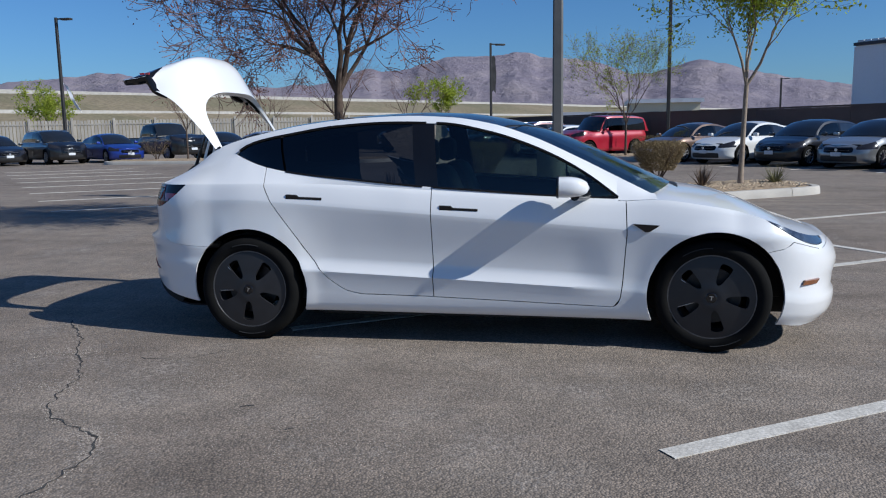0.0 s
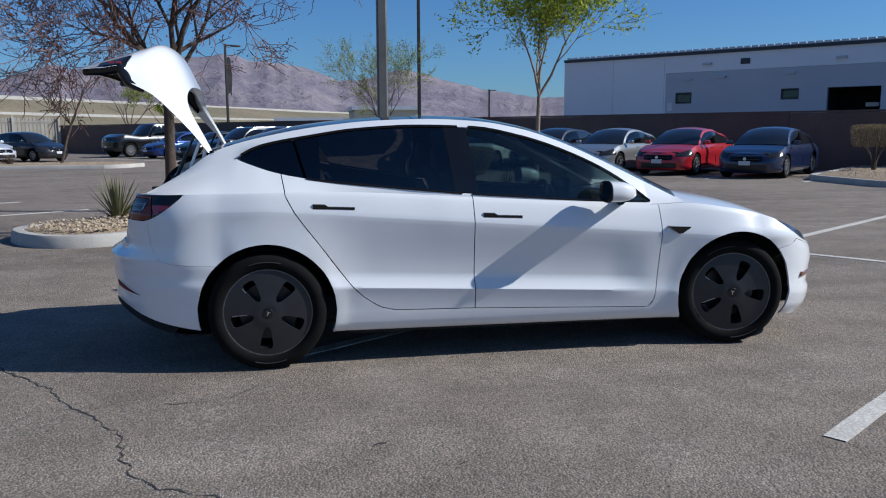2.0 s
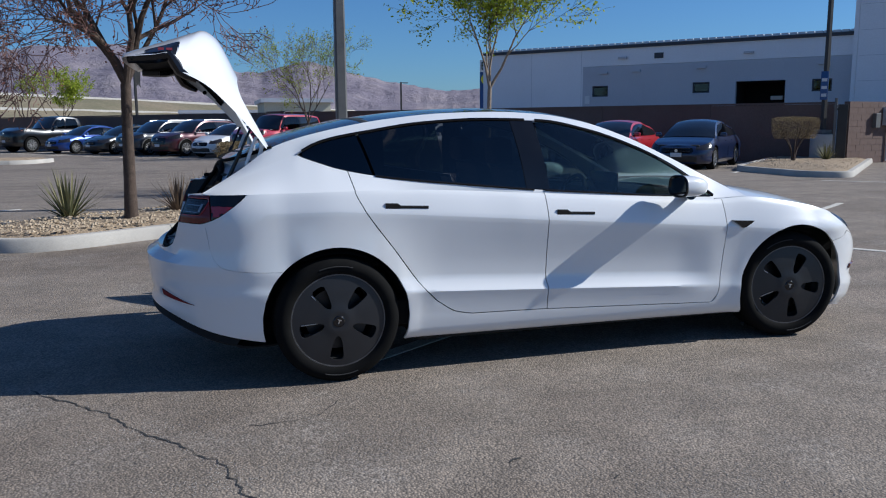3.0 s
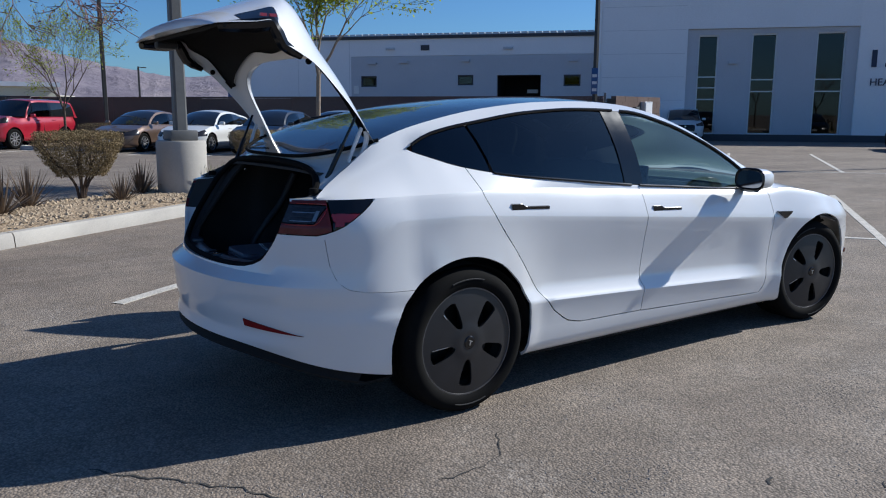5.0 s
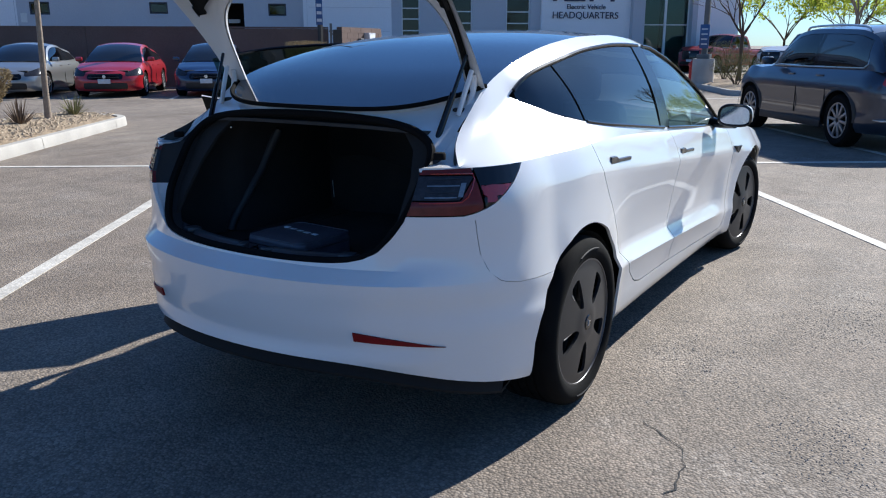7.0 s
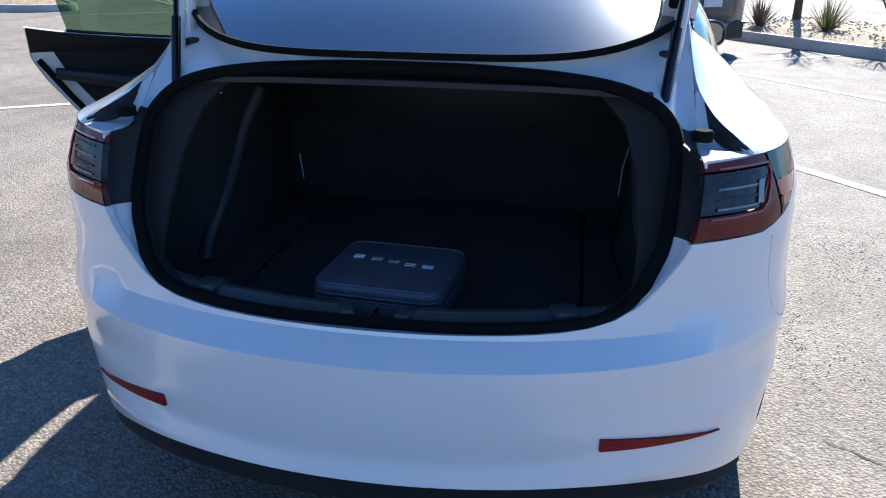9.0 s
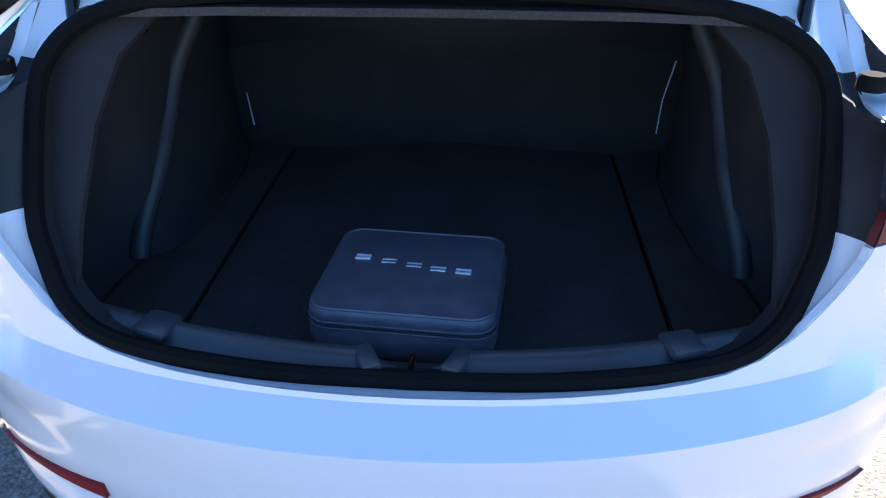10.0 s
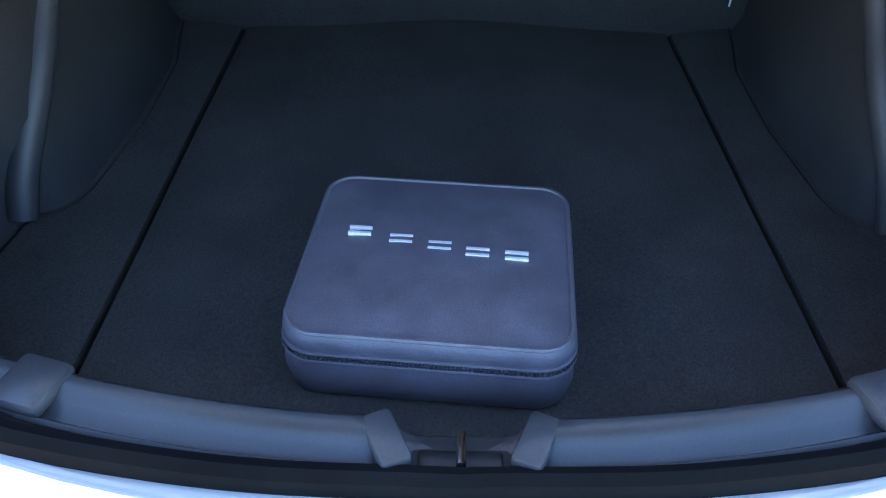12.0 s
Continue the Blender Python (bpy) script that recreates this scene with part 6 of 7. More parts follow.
    part("round_mark", bm, NAVY, b, "plain navy ring")
    bm = bmesh.new()
    bmesh.ops.create_circle(bm, cap_ends=True, segments=24, radius=0.55)
    for v in bm.verts:
        v.co = m @ Vector((20.86 + v.co.x, -0.64, 5.84 + v.co.y))
    part("round_mark_middle", bm, NAVY, b)
    for s0, s1, z0, z1 in ((18.92, 19.15, 3.72, 4.55), (19.55, 20.75, 3.72, 3.9), (19.55, 20.75, 4.37, 4.55), (21.0, 21.22, 3.72, 3.92), (21.45, 22.62, 3.95, 4.13), (22.2, 22.42, 3.72, 4.55)):
        slab("mark_bar", m, s0, s1, -0.66, -0.605, z0, z1, NAVY, b)
    for body, size, s, z in (("Electric Vehicle", 0.36, 20.82, 3.42), ("HEADQUARTERS", 0.50, 20.8, 2.97)):
        tm = m @ Matrix.Translation((s, -0.63, z)) @ Matrix.Rotation(radians(90), 4, "X")
        text("sign_word", body, size, tm, NAVY, b)
    # Glazed entrance.
    slab("entrance_frame", m, 23.4, 24.1, -1.0, 0.3, 0, 6.0, PANEL_GREY, b)
    slab("entrance_frame", m, 26.9, 27.2, -1.0, 0.3, 0, 6.0, PANEL_GREY, b)
    slab("entrance_head", m, 23.4, 27.2, -1.0, 0.3, 6.01, 7.6, PANEL_WHITE, b)
    slab("wall", m, 27.21, 29.5, -1.0, 0.3, 0, 7.6, PANEL_WHITE, b)
    slab("block_side", m, 29.51, 29.7, -1.0, 18, 0, 7.3, PANEL_WHITE, b)
    for k in range(2):
        tall_window(b, m, 24.1 + 1.4 * k, 24.1 + 1.4 * (k + 1), 0.02, 6.0, [2.5, 4.2], -0.5, ROOMLIGHT, SHOPGLASS)
    return b


def sign_tower(x, y, turn):
    """A tall painted sign board far beyond the wall."""
    s = thing("sign_tower", "tall blue and yellow sign board beyond the wall", "sign", m=pose(x, y, 0, 0, 0, turn))
    part("sign_board", one_box(-1.75, 0.0, 0.0, 1.75, 0.4, 9.4, 0.02), SIGNBLUE, s, smooth=False)
    part("sign_head", one_box(-1.74, -0.06, 7.9, 1.74, -0.004, 9.38, 0.01), WINFRAME, s, smooth=False)
    bm = lathe([(0.0, 0.0), (1.6, 0.0), (1.6, 0.04), (0.0, 0.04)], 32, "z")
    for v in bm.verts:
        v.co = Vector((v.co.x, -0.08 + v.co.z, 7.0 + v.co.y * 0.62))
    part("sign_disc", bm, SIGNYELLOW, s)
    text("sign_word", "BETT", 1.45, Matrix.Translation((0, -0.1, 8.62)) @ Matrix.Rotation(radians(90), 4, "X"), GLOSSBLACK, s)


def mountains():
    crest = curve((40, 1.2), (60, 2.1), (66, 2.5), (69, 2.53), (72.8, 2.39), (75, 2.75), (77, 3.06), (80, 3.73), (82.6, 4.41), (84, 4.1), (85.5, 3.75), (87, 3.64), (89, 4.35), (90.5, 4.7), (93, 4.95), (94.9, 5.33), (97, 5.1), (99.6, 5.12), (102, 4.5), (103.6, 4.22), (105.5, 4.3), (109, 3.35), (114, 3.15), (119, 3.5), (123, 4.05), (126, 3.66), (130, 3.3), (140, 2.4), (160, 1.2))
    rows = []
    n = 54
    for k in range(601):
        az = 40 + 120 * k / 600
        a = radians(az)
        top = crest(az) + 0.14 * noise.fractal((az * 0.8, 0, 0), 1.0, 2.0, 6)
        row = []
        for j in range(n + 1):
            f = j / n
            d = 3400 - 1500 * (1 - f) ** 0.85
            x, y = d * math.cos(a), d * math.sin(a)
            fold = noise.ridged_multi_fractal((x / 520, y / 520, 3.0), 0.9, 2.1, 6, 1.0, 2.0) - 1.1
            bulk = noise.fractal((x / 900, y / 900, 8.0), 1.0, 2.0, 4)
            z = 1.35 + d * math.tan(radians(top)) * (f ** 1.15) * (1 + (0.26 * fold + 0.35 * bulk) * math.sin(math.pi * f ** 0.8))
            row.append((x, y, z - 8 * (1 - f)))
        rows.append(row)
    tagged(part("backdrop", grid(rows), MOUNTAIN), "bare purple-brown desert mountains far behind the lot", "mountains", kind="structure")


def embankment():
    a, d = Vector((-76, 101, 0)), Vector((0.49, 0.87, 0)).normalized()
    n = Vector((d.y, -d.x, 0))
    rows = []
    for k in range(-14, 30):
        p = a + d * (10 * k)
        h = 7.6 + 0.25 * noise.noise((k * 0.3, 0, 0))
        row = []
        for off, f in ((46, 0.004), (36, 0.10), (26, 0.28), (15, 0.58), (8, 0.8), (2, 0.98), (-4, 1.0), (-30, 1.0)):
            row.append((p.x + n.x * off, p.y + n.y * off, 0.02 + h * f + 0.3 * noise.noise((k * 0.7, off * 0.2, 4)) * (0.2 < f < 0.95)))
        rows.append(row)
    tagged(part("backdrop", grid(rows), BERM), "dry grassy embankment of a raised road", "embankment", kind="structure")
    for lo, hi, off in ((7.3, 8.0, 1.0), (4.3, 4.75, 15.4)):
        p, q = a - d * 140, a + d * 285
        rows = [[(p + n * off + Vector((0, 0, lo))), (p + n * off + Vector((0, 0, hi))), (p + n * (off - 0.4) + Vector((0, 0, hi))), (p + n * (off - 0.4) + Vector((0, 0, lo)))], [(q + n * off + Vector((0, 0, lo))), (q + n * off + Vector((0, 0, hi))), (q + n * (off - 0.4) + Vector((0, 0, hi))), (q + n * (off - 0.4) + Vector((0, 0, lo)))]]
        tagged(part("road_barrier", grid(rows), ROADWALL, smooth=False), "pale concrete barrier along the raised road", "barrier", kind="structure")


def far_buildings():
    def low(name, x0, x1, y, h, material, roof, label, depth=12):
        b = thing(name, label, "building")
        part("wall", one_box(x0, y, 0, x1, y + depth, h), material, b, smooth=False)
        part("roof", one_box(x0 - 0.4, y - 0.5, h + 0.004, x1 + 0.4, y + depth, h + 0.5), roof, b, smooth=False)
        k = x0 + 2
        while k < x1 - 2:
            part("window", one_box(k, y - 0.05, h * 0.35, k + 1.4, y - 0.004, h * 0.75), PANEL_DARK, b, smooth=False)
            k += 3.6
    low("warehouse", -4.5, 12.0, 118, 3.2, PANEL_GREY, PANEL_GREY, "low grey warehouse beyond the wall")
    low("shop_building", 6.0, 14.5, 100, 4.3, surface("cream_render", (0.62, 0.58, 0.44), (0.56, 0.52, 0.40), 3.0, 0.1, 0.8), COPING, "cream building with a white canopy beyond the wall")


def picket_fence():
    p, d = Vector((-18.6, 57.6, 0)), Vector((-0.92, -0.39, 0)).normalized()
    f = thing("fence", "pale picket fence along the lot's far edge", "fence")
    m = Matrix.Identity(4)
    m.col[0][:3], m.col[1][:3], m.col[3][:3] = d, Vector((-d.y, d.x, 0)), p
    pk = one_box(0, -0.02, 0.08, 0.17, 0.02, 2.55, 0, None)
    me = bpy.data.meshes.new("picket")
    pk.to_mesh(me)
    pk.free()
    me.materials.append(FENCE)
    rng = random.Random(4)
    for k in range(290):
        o = new("picket", me)
        o.parent = f
        o.matrix_basis = m @ Matrix.Translation((0.25 * k, 0, 0)) @ Matrix.Diagonal((1, 1, 1 + rng.uniform(-0.01, 0.01), 1))
    for z in (0.4, 2.2):
        part("fence_rail", one_box(-0.1, 0.021, z, 72.5, 0.06, z + 0.1, 0, m), FENCE, f, smooth=False)
    for k in range(25):
        part("fence_post", one_box(3 * k - 0.07, 0.061, 0, 3 * k + 0.07, 0.2, 2.7, 0, m), FENCE, f, smooth=False)


# ---- poles ----
def light_pole(x, y, h, label, w=0.15, pedestal=True, banner=False, head_turn=0.0, metal=None):
    p = thing("light_pole", label, "light pole", "parking lot lights", m=pose(x, y, 0, 0, 0, head_turn))
    z0 = 0.0
    if pedestal:
        bm = lathe([(0.0, 0.0), (0.36, 0.0), (0.36, 0.80), (0.345, 0.83), (0.0, 0.83)], 32, "z")
        for v in bm.verts:
            v.co.z += 0.12
        part("pedestal", bm, CONCRETE, p, "round concrete pedestal")
        part("base_cover", one_box(-0.2, -0.2, 0.951, 0.2, 0.2, 1.10, 0.02), POLEGREY, p)
        z0 = 1.1
    rows = []
    for z, s in ((z0, w), (h, w * 0.8)):
        c, q = s / 2, s / 2 * 0.7
        rows.append([Vector((a, b, z)) for a, b in ((c, q), (q, c), (-q, c), (-c, q), (-c, -q), (-q, -c), (q, -c), (c, -q))])
    part("pole", grid(rows, True), metal or (POLEGREY if pedestal else BRONZE), p, smooth=False)
    part("arm", one_box(-0.04, -0.04, h - 0.12, 0.5, 0.04, h - 0.04, 0.01), BRONZE, p)
    part("lamp_head", one_box(0.35, -0.16, h - 0.16, 0.95, 0.16, h - 0.05, 0.02), BRONZE, p)
    if banner and head_turn == 0.0:
        bm = grid([[(0.10 + 0.30 * k / 3 + 0.12 * j, 0.05 * math.sin(j * 1.3), 4.4 - 0.24 * j - 0.08 * k) for k in range(4)] for j in range(7)])
        part("torn_cloth", bm, PANEL_LIGHT, p, "torn pale banner hanging down", solid=0.006)
    elif banner:
        bm = grid([[(0.06 + 0.28 * k / 4 + 0.03 * math.sin(j + k), 0.02 * math.sin(2 * j), h - 0.9 - 0.28 * j + 0.12 * math.sin(k)) for k in range(5)] for j in range(9)])
        part("banner", bm, BRONZE, p, "worn dark banner", solid=0.006)
    return p


# ---- plants ----
def tree(name, x, y, label, seed, height, fork, spread, levels, bark, twig_material, leaves=0, leaf_material_=None, trunk_r=0.09, lean=(0, 0), leaf_size=0.04, side=0.55, thin=0.003, limbs=4, low_leaves=False, crook=0.11):
    """A tapered trunk with limbs, finer branches and, if any, small leaves."""
    rng = random.Random(seed)
    t = thing(name, label, "tree", m=pose(x, y, 0.12))
    trunk, twigs, tips = bmesh.new(), bmesh.new(), []

    def grow(p, d, length, r, lev):
        n = 5 if lev < 2 else 4
        pts, rad = [p.copy()], [r]
        q, dd = p.copy(), d.copy()
        for k in range(n):
            dd = (dd + Vector((rng.gauss(0, crook), rng.gauss(0, crook), rng.gauss(0.03, crook * 0.7)))).normalized()
            q = q + dd * (length / n)
            pts.append(q.copy())
            rad.append(max(r * (1 - 0.55 * (k + 1) / n), thin))
        tube(trunk if lev < 2 else twigs, pts, rad, 8 if lev < 1 else (6 if lev < 2 else (4 if lev < 3 else 3)), caps=False)
        if lev >= 2 or (lev == 1 and low_leaves):
            tips.extend(pts[1:])
        if lev >= levels:
            return
        count = (4 if lev == 0 else 5) if lev < 2 else 4
        for k in range(count):
            j = n if k == 0 else rng.randint(2, n)
            a = rng.uniform(0, 2 * math.pi)
            base = (pts[j] - pts[j - 1]).normalized()
            o = base.orthogonal().normalized()
            o = Matrix.Rotation(a, 3, base) @ o
            amt = (0.3 if k == 0 else side) * rng.uniform(0.8, 1.4)
            nd = (base + o * amt + Vector((0, 0, 0.12 if lev < 2 else 0.0))).normalized()
            grow(pts[j], nd, length * rng.uniform(0.55, 0.8), rad[j] * rng.uniform(0.55, 0.8), lev + 1)

    base = [Vector((0, 0, -0.1)), Vector((lean[0] * 0.3, lean[1] * 0.3, fork * 0.3)), Vector((lean[0] * 0.6, lean[1] * 0.6, fork * 0.65)), Vector((lean[0], lean[1], fork))]
    tube(trunk, base, [trunk_r * 1.25, trunk_r, trunk_r * 0.9, trunk_r * 0.85], 12, caps=False)
    for k in range(limbs):
        a = 2 * math.pi * (k + rng.uniform(-0.25, 0.25)) / limbs
        d = Vector((math.cos(a) * spread, math.sin(a) * spread, 1.0)).normalized()
        grow(base[-1], d, (height - fork) * rng.uniform(0.42, 0.56), trunk_r * rng.uniform(0.5, 0.68), 0)
    part("trunk", trunk, bark, t)
    tagged(part("branchwork", twigs, twig_material, t), kind="stuff")
    if leaves:
        verts, faces = [], []
        for _ in range(leaves):
            c = rng.choice(tips) + Vector((rng.gauss(0, 0.06), rng.gauss(0, 0.06), rng.gauss(0, 0.06)))
            add_leaf(verts, faces, c, leaf_size * rng.uniform(0.6, 1.3), rng)
        crown = leaf_mesh("crown", verts, faces, leaf_material_)
        crown.parent = t
        tagged(crown, kind="stuff")
    return t


def add_leaf(verts, faces, c, s, rng, up=0.0):
    a = Vector((rng.gauss(0, 1), rng.gauss(0, 1), rng.gauss(up, 1))).normalized()
    b = a.orthogonal().normalized()
    b = Matrix.Rotation(rng.uniform(0, 6.28), 3, a) @ b
    k = len(verts)
    verts.extend([tuple(c), tuple(c + a * s * 0.5 + b * s * 0.28), tuple(c + a * s), tuple(c + a * s * 0.5 - b * s * 0.28)])
    faces.append((k, k + 1, k + 2, k + 3))


def leaf_mesh(name, verts, faces, material):
    me = bpy.data.meshes.new(name)
    me.from_pydata(verts, [], faces)
    me.materials.append(material)
    return new(name, me)


BUD = leaf_material("reddish_bud", (0.14, 0.05, 0.04), (0.24, 0.11, 0.08), 0.2)


def clipped_shrub(x, y, z, w, d, h, stem, label, seed, material=SHRUB, count=9000, round_top=False, flare=0.54):
    """A shrub clipped flat on top, widening upwards over bare stems; or a clipped ball."""
    rng = random.Random(seed)
    s = thing("shrub", label, "shrub", "clipped shrubs", m=pose(x, y, z, 0, 0, rng.uniform(-30, 30)))
    bm = bmesh.new()
    for k in range(7):
        a = 2 * math.pi * k / 7 + rng.uniform(-0.3, 0.3)
        e = Vector((math.cos(a) * w * 0.33, math.sin(a) * d * 0.33, stem + h * 0.45))
        tube(bm, spline([(0.03 * math.cos(a), 0.03 * math.sin(a), -0.06), tuple(e * 0.25 + Vector((0, 0, stem * 0.25))), tuple(e)], 4), [0.022 - 0.0016 * j for j in range(9)], 5)
        for _ in range(3):
            f = e + Vector((rng.gauss(0, w * 0.12), rng.gauss(0, d * 0.12), h * 0.35))
            tube(bm, [e * 0.7, (e + f) / 2, f], [0.010, 0.007, 0.004], 4)
    part("brushwood", bm, BARK, s)
    verts, faces = [], []
    n = 0
    while n < count:
        u, v, f = rng.uniform(-1, 1), rng.uniform(-1, 1), rng.random()
        if round_top:
            q = Vector((u, v, rng.uniform(-1, 1)))
            if q.length > 1 or q.length < 0.72 * rng.random():
                continue
            c = Vector((q.x * w / 2, q.y * d / 2, stem + h / 2 + q.z * h / 2))
        else:
            r = (abs(u) ** 3 + abs(v) ** 3) ** (1 / 3)
            if r > 1:
                continue
            # Most leaves sit near the skin.
            if r < 0.8 and f < 0.82 and rng.random() < 0.75:
                continue
            wide = 1 - flare + flare * f ** 0.75 - 0.10 * max(0.0, f - 0.82) / 0.18 + 0.07 * noise.noise((u * 3 + seed, v * 3, f * 4))
            c = Vector((u * w / 2 * wide, v * d / 2 * wide, stem + h * f * (1 - 0.06 * r * r + 0.05 * noise.noise((u * 4, v * 4, seed)))))
        add_leaf(verts, faces, c, rng.uniform(0.012, 0.030), rng)
        n += 1
    lf = leaf_mesh("foliage", verts, faces, material)
    lf.parent = s
    tagged(lf, kind="stuff")


def blade_clump(x, y, z, r, label, seed, material=BLADE, count=80):
    """A clump of stiff pointed blades."""
    rng = random.Random(seed)
    c = thing("desert_clump", label, "plant", "desert plants in the gravel", m=pose(x, y, z))
    bm = bmesh.new()
    for k in range(count):
        a, tilt = rng.uniform(0, 2 * math.pi), rng.uniform(0.08, 1.15)
        L = r * rng.uniform(0.75, 1.15)
        d = Vector((math.cos(a) * math.sin(tilt), math.sin(a) * math.sin(tilt), math.cos(tilt)))
        s = d.cross(Vector((0, 0, 1))).normalized() * r * 0.028
        p = Vector((math.cos(a) * 0.03, math.sin(a) * 0.03, -0.03))
        rows = []
        for j in range(5):
            f = j / 4
            q = p + d * L * f + Vector((0, 0, -0.12 * L * f * f * math.sin(tilt)))
            w = s * (1 - f ** 1.6)
            rows.append((bm.verts.new(q - w), bm.verts.new(q + Vector((0, 0, -0.1 * w.length))), bm.verts.new(q + w)))
        for a0, b0 in zip(rows, rows[1:]):
            bm.faces.new((a0[0], a0[1], b0[1], b0[0]))
            bm.faces.new((a0[1], a0[2], b0[2], b0[1]))
    tagged(part("foliage", bm, material, c, smooth=False), kind="stuff")


# ---- parked vehicles ----
CAR_GLASS = surface("dark_car_glass", (0.010, 0.012, 0.014), (0.016, 0.018, 0.02), 0.6, 0.05, 0.05, coat=0.6, relief=0, spec=0.6)
ALLOY = surface("alloy_rim", (0.30, 0.30, 0.31), (0.38, 0.38, 0.39), 0.1, 0.01, 0.35, metal=0.8, relief=0)
CAR_SIDE_GLASS = tinted_glass("parked_car_glass", (0.05, 0.06, 0.06))
PLATE = surface("plate_white", (0.55, 0.57, 0.6), (0.6, 0.62, 0.64), 0.1, 0.02, 0.5, relief=0)
KINDS = {
    # length, width, height, belt, bonnet front height, wheel radius, wheelbase, bottom, windscreen foot, roof front, roof rear, rear glass foot
    "sedan": (4.75, 1.83, 1.45, 0.92, 0.70, 0.33, 2.80, 0.18, 1.08, 0.20, -0.95, -1.95),
    "hatch": (4.40, 1.79, 1.47, 0.93, 0.72, 0.32, 2.65, 0.19, 1.02, 0.20, -1.30, -1.95),
    "suv": (4.70, 1.86, 1.66, 1.06, 0.92, 0.365, 2.79, 0.24, 0.98, 0.22, -1.65, -2.12),
    "boxy": (4.60, 1.88, 1.86, 1.16, 1.08, 0.38, 2.70, 0.30, 0.72, 0.25, -1.95, -2.18),
    "pickup": (5.80, 2.03, 1.96, 1.25, 1.18, 0.42, 3.70, 0.36, 0.75, 0.20, -1.05, -1.30),
}


def parked_car(name, label, kind, colour, m, metal=0.0, category="car", rims=None, detail=1):
    """A parked vehicle: shaped body, glasshouse with pillars, wheels, lamps, grille, mirrors. It faces +x before it is placed."""
    L, W, H, belt, nose, wr, wb, zb, ws, rf, rr, rg = KINDS[kind]
    body_paint = paint(name + "_" + kind + "_paint", colour, metal, 0.3, 0.04 if max(colour) > 0.1 else 0.005)
    car = thing(name, label, category, "parked cars", m=m)
    xf, xr, hw = L / 2, -L / 2, W / 2
    ax = [wb / 2 + 0.06, -wb / 2 + 0.06]
    deck = belt - (0.02 if kind != "pickup" else 0.08)
    top = curve((xr, deck - 0.02), (rg, deck), (rg + 0.4, belt), (ws, belt - 0.01), (ws + 0.35, belt - 0.035), (xf - 0.75, nose + 0.13), (xf - 0.4, nose + 0.07), (xf - 0.1, nose - 0.02))
    px = curve((zb, 0.10), (zb + 0.1, 0.02), (zb + 0.3, 0.0), (nose - 0.2, 0.02), (nose - 0.08, 0.07), (nose, 0.19), (belt, 0.3))
    rx = curve((zb, 0.12), (zb + 0.1, 0.03), (zb + 0.35, 0.0), (deck - 0.1, 0.02), (deck, 0.07))
    cols = []

    def column(x_of, y_of, ref):
        zt = top(ref)
        col = []
        for f in (0, 0.03, 0.1, 0.2, 0.32, 0.45, 0.58, 0.7, 0.82, 0.92, 0.97, 1.0):
            z = zb + (zt - zb) * f
            ins = -0.07 * (1 - min(1, f / 0.12)) - 0.02 * math.sin(math.pi * min(1, max(0, (f - 0.15) / 0.45))) - 0.10 * max(0, (f - 0.66) / 0.34) ** 2
            col.append((x_of(z), y_of(z) * (hw + ins) / hw, z))
        cols.append(col)

    for k in range(11):
        t = (k / 10) ** 2
        column(lambda z: xr + rx(z) + t * (0.6 - rx(z)), lambda z: hw * math.sqrt(1 - (1 - t) ** 3.2), xr + 0.6 * t)
    x = xr + 0.66
    while x < xf - 0.72:
        column(lambda z: x, lambda z: hw, x)
        x += 0.09
    for k in range(11):
        t = (1 - k / 10) ** 2
        column(lambda z: xf - px(z) - t * (0.7 - px(z)), lambda z: hw * math.sqrt(1 - (1 - t) ** 2.7), xf - 0.7 * t)
    shell = grid([[Vector(p) for p in c] for c in cols])
    for c0 in ax:
        f = lambda c, c0=c0: math.hypot(c.x - c0, c.z - wr) - wr * 1.16
        cut(shell, f)
        keep(shell, lambda c, f=f: f(c) > 0)
    lo, hi = nose - 0.17, nose - 0.02
    head = take(shell, lambda c: max(lo + 0.05 * (xf - c.x) - c.z + 0.03, c.z - hi - 0.22 * (xf - c.x), xf - 0.62 - c.x, hw * 0.56 - c.y), 0.0)
    grille = take(shell, lambda c: max(abs(c.y) - hw * 0.50, zb + 0.30 - c.z, c.z - (nose - 0.06), 0.3 - (c.x - (xf - 0.5))), 0.0)
    intake = take(shell, lambda c: max(abs(c.y) - hw * 0.62, zb + 0.05 - c.z, c.z - (zb + 0.22), xf - 0.4 - c.x), 0.0)
    tail = take(shell, lambda c: max(c.x - xr - (0.24 if kind == "suv" else 0.34), belt - (0.22 if kind == "suv" else 0.30) - c.z, c.z - belt + 0.05, hw * (0.50 if kind == "suv" else 0.60) - c.y), 0.0)
    handle_z = belt - 0.10
    both("body_side", shell, body_paint, car)
    for b, nm, mt in ((head, "head_lamp", LENS), (tail, "tail_lamp", RED)):
        both(nm, b, mt, car)
    g2 = join(mirrored(grille), grille)
    part("grille", g2, GLOSSBLACK, car)
    i2 = join(mirrored(intake), intake)
    part("air_intake", i2, BLACK, car)
    rows = []
    for c in cols:
        x, w, z = c[-1]
        cr = 0.035 if x > ws else 0.015
        rows.append([(x, w * v, z + cr * (1 - abs(v) ** 2.4)) for v in [j / 6 for j in range(-6, 7)]])
    part("upper_body", grid(rows), body_paint, car)
    # Upper side in body colour with the windows cut out of it, roof and end panes over the cabin.
    wt = hw * (0.66 if kind in ("sedan", "hatch") else 0.76)
    wbelt = hw - 0.10
